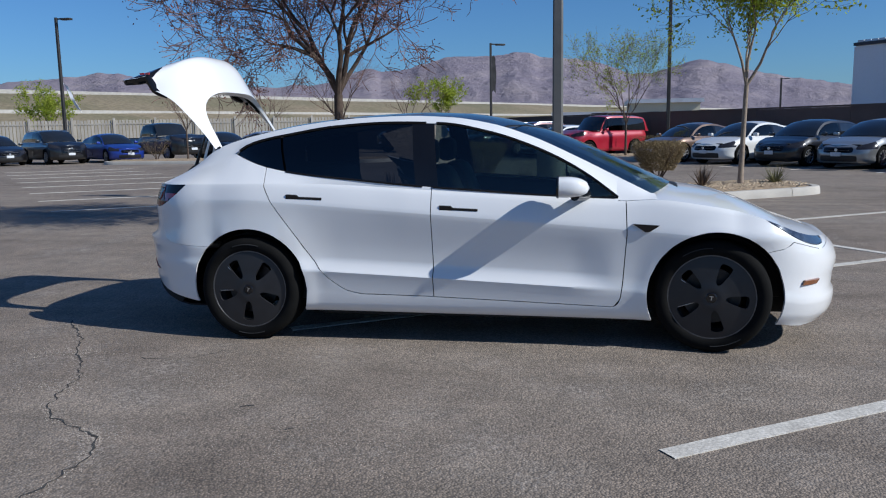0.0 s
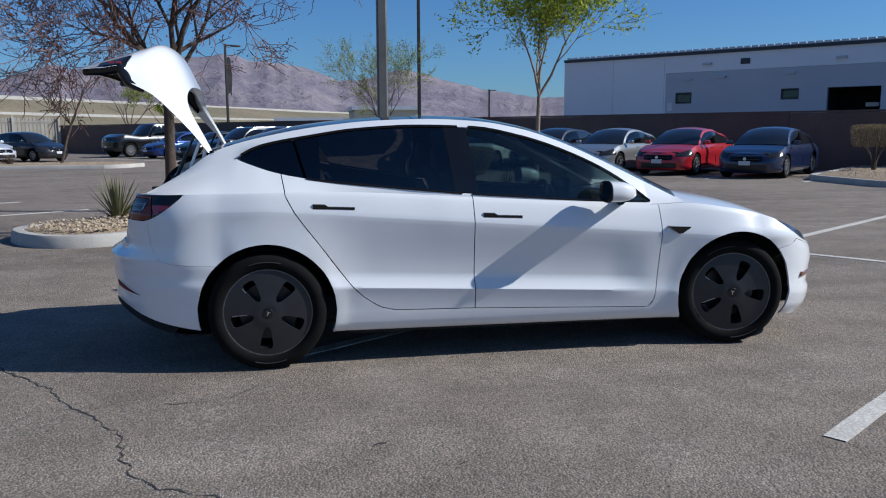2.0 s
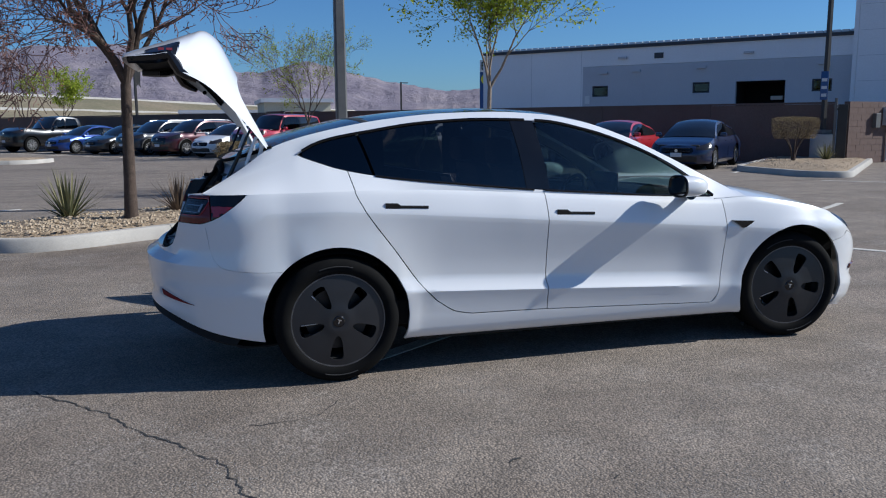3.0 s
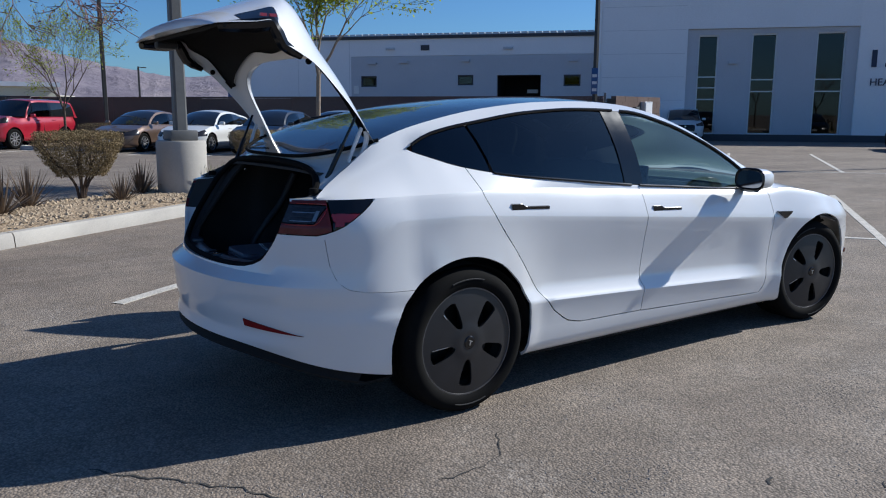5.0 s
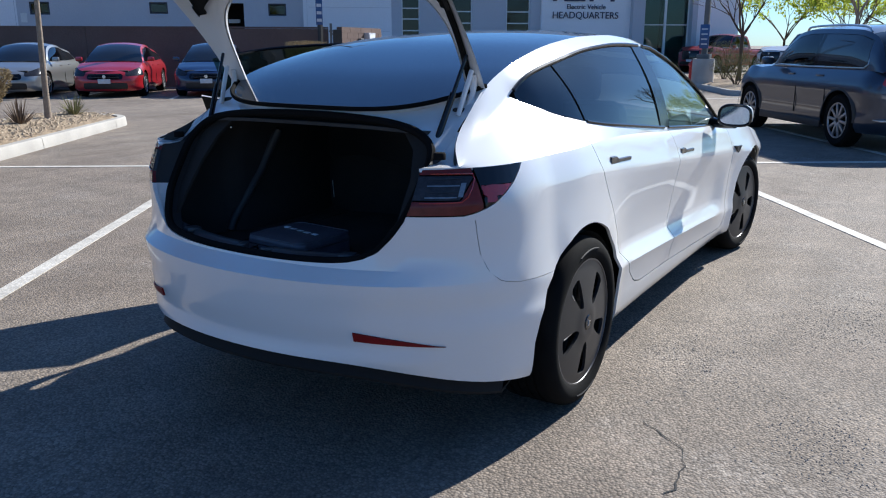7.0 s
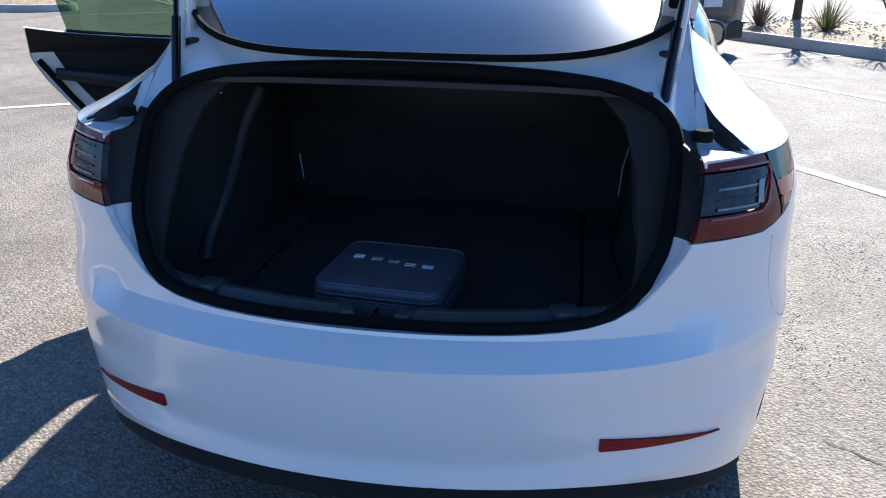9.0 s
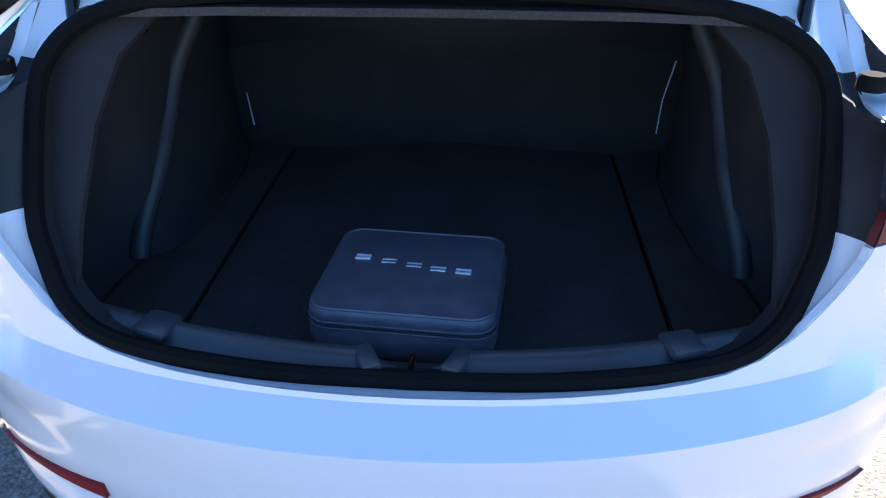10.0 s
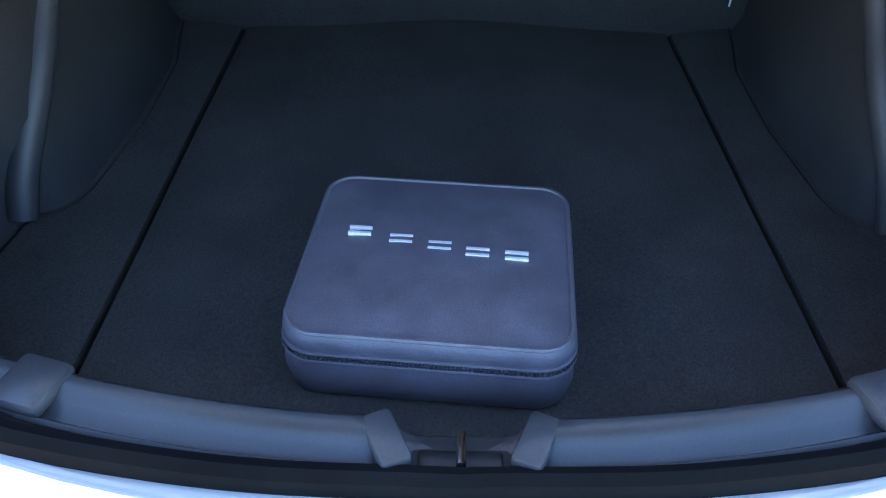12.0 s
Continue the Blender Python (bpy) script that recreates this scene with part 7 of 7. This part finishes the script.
    edge_z = curve((rg, belt - 0.01), (rg + 0.5 * (rr - rg), belt + 0.56 * (H - belt)), (rr, H - 0.14), (rr + 0.35, H - 0.075), (rf - 0.4, H - 0.05), (rf, H - 0.09), (rf + 0.5 * (ws - rf), belt + 0.52 * (H - belt)), (ws, belt - 0.015))
    edge_y = curve((rg, wbelt * 0.93), (rr, wt), (rf, wt), (ws, wbelt * 0.95))
    upper = grid(span(lambda x: (x, wbelt, top(x) - 0.004), lambda x: (x, edge_y(x), edge_z(x)), steps(rg, ws, 0.05), 8, 0.025))
    back = {"sedan": rg + 0.30, "hatch": rg + 0.22, "suv": rr - 0.12, "boxy": rr - 0.02, "pickup": rr + 0.10}[kind]
    xs = [x for x in steps(back, ws - 0.14, 0.06) if edge_z(x) - 0.075 > belt + 0.05]
    sill = [(x, belt + 0.028 + 0.03 * max(0.0, (rr - x))) for x in xs]
    pane = outline(sill + [(x + (0.06 if x == xs[0] else 0), edge_z(x) - 0.07) for x in xs[::-1]])
    panes = take(upper, lambda c: pane(c.x, c.z), 0.004)
    xp = (ws + rg) / 2 + 0.14
    pillar = take(panes, lambda c: abs(c.x + 0.15 * (c.z - belt) - xp) - 0.045, 0.0)
    both("cabin_side", upper, body_paint, car, solid=0.012)
    both("mid_pillar", pillar, GLOSSBLACK, car)
    if kind != "pickup":
        rear_pane = take(panes, lambda c: c.x - xp, 0.0)
        both("rear_window", rear_pane, CAR_GLASS, car, "dark side window")
    both("front_window", panes, CAR_SIDE_GLASS, car, "side window")
    bow = curve((rg, -0.12), (rr, -0.03), (rf, 0.05), (ws, 0.17))
    crown = curve((rg, 0.03), (rr, 0.07), (rf, 0.06), (ws, 0.03))

    def over(a, b):
        return grid([[(x + bow(x) * (1 - v * v), edge_y(x) * v, edge_z(x) + crown(x) * (1 - abs(v) ** 2.4)) for v in [j / 8 for j in range(-8, 9)]] for x in steps(a, b, 0.08)])

    part("windscreen", over(rf + 0.04, ws - 0.03), CAR_GLASS, car, "dark windscreen")
    part("roof", over(rr + 0.02, rf + 0.03), body_paint, car)
    part("rear_screen", over(rg + 0.04, rr + 0.01), CAR_GLASS, car, "dark rear screen")
    for sgn in (1, -1):
        bm = one_box(ws - 0.28, -0.09, -0.06, ws - 0.16, 0.09, 0.06, 0.03, Matrix.Translation((0, sgn * (hw + 0.06), belt + 0.08)))
        part("mirror", bm, body_paint, car)
        for c0 in ax:
            wh = new("wheel")
            wh.parent = car
            wh.matrix_basis = pose(c0, sgn * (hw - 0.02), wr, 0, 0, 0 if sgn < 0 else 180)
            s = wr / 0.33
            part("tyre", lathe([(0.21 * s, 0.01), (0.225 * s, -0.004), (0.29 * s, -0.012), (0.32 * s, 0.01), (0.33 * s, 0.04), (0.33 * s, 0.19), (0.30 * s, 0.22)], 32), RUBBER, wh)
            bm = bmesh.new()
            for k in range(10):
                box(bm, 0.03 * s, 0.0, -0.018 * s, 0.215 * s, 0.03, 0.018 * s, 0.004, Matrix.Rotation(2 * math.pi * k / 10 + 0.1, 4, "Y"))
            tube(bm, [(0.215 * s * math.cos(a), 0.008, 0.215 * s * math.sin(a)) for a in [2 * math.pi * k / 28 for k in range(28)]], 0.014 * s, 6, closed=True)
            part("rim", bm, rims or ALLOY, wh)
            part("wheel_back", lathe([(0.0, 0.07), (0.22 * s, 0.07)], 20), SHADE, wh)
            part("wheel_liner", grid([[(math.cos(a) * wr * 1.18, yy, math.sin(a) * wr * 1.18) for yy in (0.03, 0.3)] for a in [math.pi * k / 14 for k in range(15)]]), SHADE, wh)
        for k, x in enumerate((0.12, -0.72)):
            part("door_handle", one_box(x - 0.10, sgn * (hw - 0.035) - 0.012, handle_z - 0.012, x + 0.10, sgn * (hw - 0.035) + 0.012, handle_z + 0.012, 0.006), body_paint, car)
            part("door_seam", one_box(x - 0.24, sgn * (hw - 0.004) - 0.006, zb + 0.16, x - 0.233, sgn * (hw - 0.004) + 0.006, belt - 0.28), SHADE, car)
    floor_box = one_box(xr + 0.2, -hw + 0.32, zb - 0.03, xf - 0.25, hw - 0.32, belt - 0.2, 0.04)
    part("underbody", floor_box, SHADE, car)
    part("front_plate", one_box(xf - 0.0, -0.16, zb + 0.20, xf + 0.015, 0.16, zb + 0.32, 0.003), PLATE if detail else BLACK, car)
    part("rear_plate", one_box(xr - 0.015, -0.16, zb + 0.42, xr, 0.16, zb + 0.57, 0.003), PLATE, car)
    part("badge", lathe_at((xf - 0.005, 0, nose - 0.14), 0.045), SILVER, car)
    for z in (0.36, 0.44):
        part("grille_bar", one_box(xf - 0.03, -hw * 0.42, zb + z, xf + 0.005, hw * 0.42, zb + z + 0.015, 0.004), DARKMETAL, car)
    if kind == "pickup":
        bed = one_box(xr + 0.08, -hw + 0.12, deck - 0.02, rg - 0.1, hw - 0.12, deck + 0.03, 0.01)
        part("bed_cover", bed, BLACK, car)
    if kind == "suv":
        for sgn in (1, -1):
            bm = bmesh.new()
            tube(bm, spline([(x, sgn * (edge_y(x) - 0.02), edge_z(x) + dz) for x, dz in ((0.15, 0.0), (0.02, 0.045), (-0.7, 0.05), (-1.4, 0.05), (-1.55, 0.0))], 4), 0.017, 6)
            part("roof_rail", bm, SILVER, car, "bright metal roof rail")
            bm = bmesh.new()
            tube(bm, [(ws - 0.15, sgn * (wbelt + 0.008), belt + 0.012), (-0.4, sgn * (wbelt + 0.010), belt + 0.016), (back + 0.06, sgn * (wbelt + 0.006), belt + 0.022), (back - 0.01, sgn * (wbelt - 0.004), belt + 0.07), (back + 0.05, sgn * (wt + 0.035), edge_z(back) - 0.08)], 0.011, 6)
            part("window_trim", bm, SILVER, car, "bright strip under the windows")
            arches = [[(c0 + wr * q * math.cos(a), sgn * (hw + 0.006 - 0.02 * (q > 1.2)), wr + wr * q * math.sin(a)) for q in (1.13, 1.17, 1.28)] for c0 in ax[:1] for a in [math.pi * j / 16 for j in range(17)]]
            part("arch_guard", grid(arches), BLACK, car, "black plastic arch guard")
            part("arch_guard", grid([[(p[0] - wb, p[1], p[2]) for p in r] for r in arches]), BLACK, car, "black plastic arch guard")
            part("lower_bumper", one_box(xr + 0.05, 0.005 if sgn > 0 else -hw + 0.26, zb - 0.02, xr + 0.32, hw - 0.26 if sgn > 0 else -0.005, zb + 0.22, 0.03), BLACK, car, "black lower bumper")
            part("sill_guard", one_box(ax[1] + wr * 1.2, sgn * (hw - 0.02) - 0.02, zb - 0.01, ax[0] - wr * 1.2, sgn * (hw - 0.02) + 0.02, zb + 0.10, 0.01), BLACK, car)
            part("trim_strip", one_box(xr + 0.1, sgn * (hw - 0.16) - 0.02, zb + 0.18, xr + 0.42, sgn * (hw - 0.10) + 0.02, zb + 0.20, 0.004), SILVER, car)
    if kind == "boxy":
        bm = bmesh.new()
        for yy in (-0.55, 0.55):
            tube(bm, [(0.1, yy, H + 0.01), (0.0, yy, H + 0.10), (-1.6, yy, H + 0.10), (-1.7, yy, H + 0.01)], 0.02, 6)
        for xx in (0.0, -0.8, -1.6):
            tube(bm, [(xx, -0.55, H + 0.10), (xx, 0.55, H + 0.10)], 0.02, 6)
        part("roof_rack", bm, BLACK, car)
    return car


def lathe_at(p, r):
    bm = lathe([(0.0, 0.012), (r, 0.012), (r, 0.0)], 20, "z")
    for v in bm.verts:
        v.co = Vector((p[0] + v.co.z, p[1] + v.co.x, p[2] + v.co.y))
    return bm


def face_from_wheel(kind, wx, wy, head):
    """Pose of a car by its front left wheel and heading in degrees."""
    L, W, _, _, _, _, wb = KINDS[kind][:7]
    return pose(wx, wy, 0, 0, 0, head) @ Matrix.Translation((-(wb / 2 + 0.06), -(W / 2 - 0.05), 0))


# ---- the place ----
ground()
lines()
block_wall()
gate_corner()
building()
sign_tower(34.0, 91.5, -22)
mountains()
embankment()
far_buildings()
picket_fence()
MAIN_CRACK = [(-3.0, -0.55), (-2.79, -0.77), (-2.60, -1.0), (-2.44, -1.28), (-2.25, -1.51), (-2.06, -1.80), (-2.0, -2.06), (-1.91, -2.26), (-1.80, -2.38), (-1.55, -2.50), (-1.43, -2.57), (-1.38, -2.70), (-1.33, -2.80), (-1.33, -3.03), (-1.36, -3.3)]
crack(MAIN_CRACK, 0.009, 1)
crack([(-1.93, -1.40), (-1.77, -1.39), (-1.62, -1.34), (-1.48, -1.16)], 0.005, 2)
crack([(-0.96, -2.12), (-0.90, -2.09)], 0.012, 3)
crack([(-0.63, -2.38), (-0.59, -2.35)], 0.012, 4)
grit(MAIN_CRACK, ((-2.43, -1.31, 0.16), (-2.06, -1.95, 0.14), (-1.45, -2.55, 0.10), (-0.75, -1.2, 0.25), (0.1, -1.7, 0.3), (-1.3, -1.75, 0.2), (-0.3, -2.5, 0.28)))
island("planter", [at_v(-1.05, 5.78), at_v(10.55, 5.78), at_v(10.55, 7.80), at_v(-1.05, 7.80)], "kerbed gravel island with shrubs, trees and a light pole", 1.0, 3000)
island("planter", [(12.35, 14.3), (12.2, 11.2), (13.0, 10.6), (21.9, 18.6), (19.6, 21.2), (17.6, 19.0)], "kerbed gravel island at the end of the wall", 0.7, 900, 5)
island("planter", [(5.6, -6.0), (10.9, -2.4), (13.6, -4.4), (8.2, -8.6)], "kerbed gravel island with a young tree", 0.6, 900, 6)
island("planter", [(19.0, 3.1), (27.0, 7.1), (31.0, 7.0), (34.0, 2.0), (24.0, -1.2)], "kerbed gravel bed by the showroom entrance", 0.9, 500, 7)
island("planter", [(-22.0, 28.2), (-8.2, 27.6), (-7.4, 30.0), (-21.5, 31.0)], "long kerbed island among the far stalls", 0.9, 300, 8)
island("planter", [(2.6, 26.6), (0.6, 29.4), (3.4, 31.6), (5.2, 28.9)], "kerbed island between the parked cars", 0.7, 200, 9)

light_pole(0.18, 8.29, 8.0, "grey square light pole on a round concrete pedestal", 0.18)
light_pole(4.03, 29.85, 8.2, "tall dark light pole behind the parked cars", 0.16, False)
light_pole(-5.65, 47.2, 6.9, "dark light pole with a torn banner", 0.16, False, True, 20)
light_pole(17.3, 16.4, 8.0, "dark light pole at the end of the wall", 0.15, metal=BRONZE)
light_pole(-29.0, 36.0, 8.0, "dark light pole in the far lot", 0.18, False, True)
light_pole(23.6, 5.1, 7.5, "dark light pole with a blue sign by the showroom", 0.17)
light_pole(24.0, 100.0, 7.0, "distant dark light pole beyond the wall", 0.25, False)
sg = thing("pole_sign", "blue and white parking sign on the pole", "sign")
part("sign_board", one_box(-0.02, -0.15, 1.28, 0.02, 0.15, 2.05, 0.004, pose(23.42, 5.09, 0)), SIGNBLUE, sg)
for k in range(4):
    part("sign_bar", one_box(-0.026, -0.10, 1.40 + 0.16 * k, -0.021, 0.10, 1.44 + 0.16 * k, 0, pose(23.42, 5.09, 0)), PLATE, sg)
sg = thing("pole_sign", "small blue and white sign on the pole", "sign")
part("sign_board", one_box(-0.02, -0.11, 2.05, 0.02, 0.11, 2.95, 0.003, pose(17.16, 16.3, 0, 0, 0, 40)), SIGNBLUE, sg)
for k in range(3):
    part("sign_bar", one_box(-0.026, -0.08, 2.15 + 0.24 * k, -0.021, 0.08, 2.25 + 0.24 * k, 0, pose(17.16, 16.3, 0, 0, 0, 40)), PLATE, sg)

tree("bare_tree", -2.98, 5.92, "bare brown tree with reddish twigs in a gravel island", 11, 4.6, 1.75, 0.6, 5, BARK, TWIG, 22000, BUD, trunk_r=0.075, lean=(0.05, -0.1), leaf_size=0.034, side=0.95, thin=0.0048, limbs=6, crook=0.2)
tree("young_tree", 3.62, 10.68, "young tree with sparse yellow-green spring leaves", 5, 4.3, 1.95, 0.36, 4, PALEBARK, BARK, 9500, LEAF, 0.05, (0.05, 0.0), 0.072, 0.72, low_leaves=True, crook=0.15)
tree("young_tree", 2.2, 28.1, "thin tree with sparse green leaves behind the shrubs", 8, 4.6, 1.3, 0.4, 4, BARK, TWIG, 4500, LEAF, 0.05, (0, 0), 0.07)
tree("young_tree", -42.0, 52.0, "green-leaved young tree beyond the parked cars", 9, 5.0, 1.2, 0.5, 3, BARK, TWIG, 5000, LEAF, 0.07, (0, 0), 0.16)
tree("young_tree", -12.5, 66.0, "round yellow-green tree far behind the wall", 14, 5.4, 1.6, 0.55, 3, BARK, TWIG, 5000, LEAF, 0.07, (0, 0), 0.17)
tree("bare_tree", -10.8, 29.2, "small bare leaning tree in the far island", 21, 4.6, 1.6, 0.8, 3, BARK, TWIG, trunk_r=0.06, lean=(0.5, 0.0), side=0.7)
tree("bare_tree", -18.0, 29.5, "slim bare tree in the far island", 22, 3.6, 1.4, 0.5, 3, BARK, TWIG, trunk_r=0.045)
tree("bare_tree", -14.5, 62.0, "bare reddish tree beyond the fence", 23, 6.0, 1.6, 0.7, 3, BARK, TWIG, trunk_r=0.08)
tree("bare_tree", -26.0, 58.5, "bare reddish tree beyond the fence", 24, 5.6, 1.6, 0.7, 3, BARK, TWIG, trunk_r=0.08)
tree("bare_tree", 24.9, 4.2, "bare brown tree by the showroom entrance", 25, 4.8, 1.6, 0.8, 3, BARK, TWIG, 500, LEAF, 0.07, (0, 0), 0.05, 0.7)
tree("bare_tree", 27.5, 1.0, "slim bare tree by the showroom entrance", 26, 6.2, 2.2, 0.4, 3, PALEBARK, PALEBARK, 300, LEAF, 0.07)
tree("bare_tree", 12.3, -4.2, "slim bare tree with a brown trunk in a gravel island", 27, 3.6, 2.2, 0.4, 2, BARK, TWIG, trunk_r=0.065)
for k, (x, y, h) in enumerate(((48, -2, 6.5), (52, 1, 6.0), (56, -6, 6.5), (60, 4, 7.0), (66, -1, 7.0), (62, 9, 6.5), (54, 12, 6.0), (58, -11, 7.0), (70, 14, 8.0), (72, 6, 8.0), (64, -16, 7.5), (76, -6, 8.0))):
    tree("young_tree", x, y, "hazy green tree far beyond the forecourt", 31 + k, h, 1.6, 0.7, 3, BARK, TWIG, 2600, LEAF, 0.10, (0, 0), 0.24)

clipped_shrub(1.99, 9.72, 0.2, 1.05, 0.95, 0.55, 0.32, "dry brown shrub clipped flat on top over bare stems", 2, count=19000)
clipped_shrub(-1.28, 8.05, 0.2, 1.25, 1.1, 0.62, 0.30, "wide dry brown shrub clipped flat on top", 3, count=22000)
clipped_shrub(15.07, 15.07, 0.18, 1.4, 1.1, 0.66, 0.68, "brown shrub clipped square at the wall's end", 4, count=12000, flare=0.2)
clipped_shrub(3.1, 26.9, 0.1, 1.6, 1.2, 0.6, 0.3, "low brown shrub clipped flat before the wall", 5, count=4000)
clipped_shrub(-19.5, 29.3, 0.1, 1.5, 1.2, 0.75, 0.35, "dry brown shrub clipped flat in the far island", 6, count=3500)
clipped_shrub(-14.3, 29.2, 0.1, 1.6, 1.2, 0.8, 0.35, "dry brown shrub clipped flat in the far island", 7, count=3500)
clipped_shrub(26.0, 4.95, 0.15, 1.9, 1.9, 1.15, 0.25, "olive shrub clipped to a ball by the entrance", 8, SHRUBGREEN, 9000, True)
clipped_shrub(22.2, 3.70, 0.15, 1.7, 1.7, 0.85, 0.15, "olive shrub clipped to a low ball", 9, SHRUBGREEN, 9000, True)
clipped_shrub(9.0, -4.75, 0.15, 1.2, 1.2, 0.9, 0.5, "small olive shrub on a bare stem", 10, SHRUBGREEN, 4500, True)
for k, (x, y, r, mt) in enumerate(((-3.78, 6.35, 0.64, BLADE), (-2.42, 6.75, 0.55, BLADEBROWN), (-2.05, 7.35, 0.55, BLADEBROWN), (-0.42, 8.35, 0.50, BLADEBROWN), (0.55, 7.92, 0.52, BLADE), (1.25, 8.75, 0.45, BLADE), (2.85, 10.2, 0.45, BLADEBROWN), (4.35, 11.05, 0.42, BLADE), (-0.9, 7.5, 0.4, BLADEBROWN), (16.6, 15.4, 0.6, BLADE), (10.7, -3.25, 0.55, BLADEBROWN), (10.1, -4.15, 0.6, BLADE), (24.0, 1.0, 0.6, BLADE), (-12.5, 28.6, 0.5, BLADEBROWN))):
    blade_clump(x, y, 0.19, r, "spiky green desert plant in the gravel" if mt is BLADE else "dry brown spiky plant in the gravel", 40 + k, mt)

HEAD = math.degrees(math.atan2(N.y, N.x))
ROW = [
    ("sedan", (12.3, 15.1), "dark navy sedan parked nose out before the wall", "sedan", (0.004, 0.012, 0.05), 0.0),
    ("sedan", (10.65, 17.2), "bright red sedan parked nose out before the wall", "sedan", (0.42, 0.012, 0.02), 0.2),
    ("sedan", (9.04, 19.26), "silver-grey sedan parked nose out before the wall", "sedan", (0.32, 0.33, 0.33), 0.6),
    ("sedan", (7.5, 21.1), "black hatchback parked nose out before the wall", "hatch", (0.004, 0.004, 0.006), 0.0),
    ("sedan", (5.85, 23.15), "white sedan parked nose out before the wall", "sedan", (0.66, 0.66, 0.64), 0.0),
    ("sedan", (4.2, 25.3), "bronze-brown sedan parked nose out before the wall", "sedan", (0.16, 0.105, 0.075), 0.5),
    ("suv", (0.72, 29.6), "red off-road wagon with a roof rack", "boxy", (0.36, 0.012, 0.03), 0.1),
    ("hatch", (-1.0, 31.4), "white hatchback parked nose out", "hatch", (0.68, 0.69, 0.70), 0.0),
    ("suv", (-2.7, 33.5), "dark maroon wagon parked nose out", "suv", (0.06, 0.010, 0.014), 0.3),
    ("suv", (-4.4, 35.6), "dark blue-black wagon parked nose out", "suv", (0.005, 0.008, 0.018), 0.0),
    ("sedan", (-6.1, 37.6), "black sedan parked nose out", "sedan", (0.004, 0.004, 0.005), 0.0),
    ("sedan", (-8.2, 39.9), "bright blue sedan parked nose out", "sedan", (0.012, 0.045, 0.22), 0.4),
    ("pickup", (-10.8, 43.0), "lifted black pickup truck", "pickup", (0.010, 0.010, 0.011), 0.2),
]
for name, w, label, kind, colour, metal in ROW:
    parked_car(name, label, kind, colour, face_from_wheel(kind, *w, HEAD), metal, "pickup" if kind == "pickup" else "car")
FAR = [
    (-28.1, 29.1, "black sedan parked before the fence", "sedan", (0.010, 0.010, 0.012)),
    (-25.9, 30.6, "black wagon parked before the fence", "suv", (0.010, 0.010, 0.012)),
    (-23.7, 32.1, "bright blue sedan parked before the fence", "sedan", (0.01, 0.035, 0.26)),
    (-21.4, 33.7, "black pickup truck parked before the fence", "pickup", (0.010, 0.010, 0.011)),
    (-19.0, 35.3, "black sedan parked before the fence", "sedan", (0.012, 0.012, 0.015)),
    (-16.9, 36.8, "white sedan parked before the fence", "sedan", (0.62, 0.63, 0.66)),
    (-14.8, 38.2, "black hatchback parked before the fence", "hatch", (0.012, 0.011, 0.011)),
]
for x, y, label, kind, colour in FAR:
    parked_car("pickup" if kind == "pickup" else "sedan", label, kind, colour, pose(x, y, 0, 0, 0, -34), 0.25, "car", None, 1)
parked_car("suv", "dark grey-blue wagon parked in the next stalls", "suv", (0.030, 0.042, 0.068), pose(9.75, -0.68, 0, 0, 0, 35.5), 0.5)
parked_car("sedan", "old black saloon parked before the showroom", "sedan", (0.004, 0.004, 0.005), pose(29.2, 10.4, 0, 0, 0, 46), 0.0)
parked_car("suv", "white wagon parked by the showroom wall", "suv", (0.62, 0.62, 0.62), pose(31.2, 23.4, 0, 0, 0, HEAD), 0.0)
parked_car("pickup", "white pickup truck beyond the entrance bed", "pickup", (0.62, 0.62, 0.61), pose(35.4, 3.3, 0, 0, 0, 150), 0.0, "pickup")
parked_car("pickup", "red pickup truck beyond the entrance bed", "pickup", (0.30, 0.012, 0.015), pose(41.0, 8.6, 0, 0, 0, 160), 0.1, "pickup")
hy = thing("fire_hydrant", "small red fire hydrant by the entrance bed", "hydrant", m=pose(25.6, 6.0, 0.14))
HYDRANT = surface("red_hydrant", (0.45, 0.03, 0.02), (0.38, 0.02, 0.02), 0.2, 0.02, 0.5)
part("barrel", lathe([(0.0, 0.0), (0.16, 0.0), (0.16, 0.05), (0.11, 0.06), (0.11, 0.5), (0.14, 0.52), (0.13, 0.6), (0.05, 0.7), (0.0, 0.72)], 20, "z"), HYDRANT, hy)
bm = bmesh.new()
tube(bm, [(-0.2, 0, 0.42), (0.2, 0, 0.42)], 0.055, 10)
part("nozzle", bm, HYDRANT, hy)
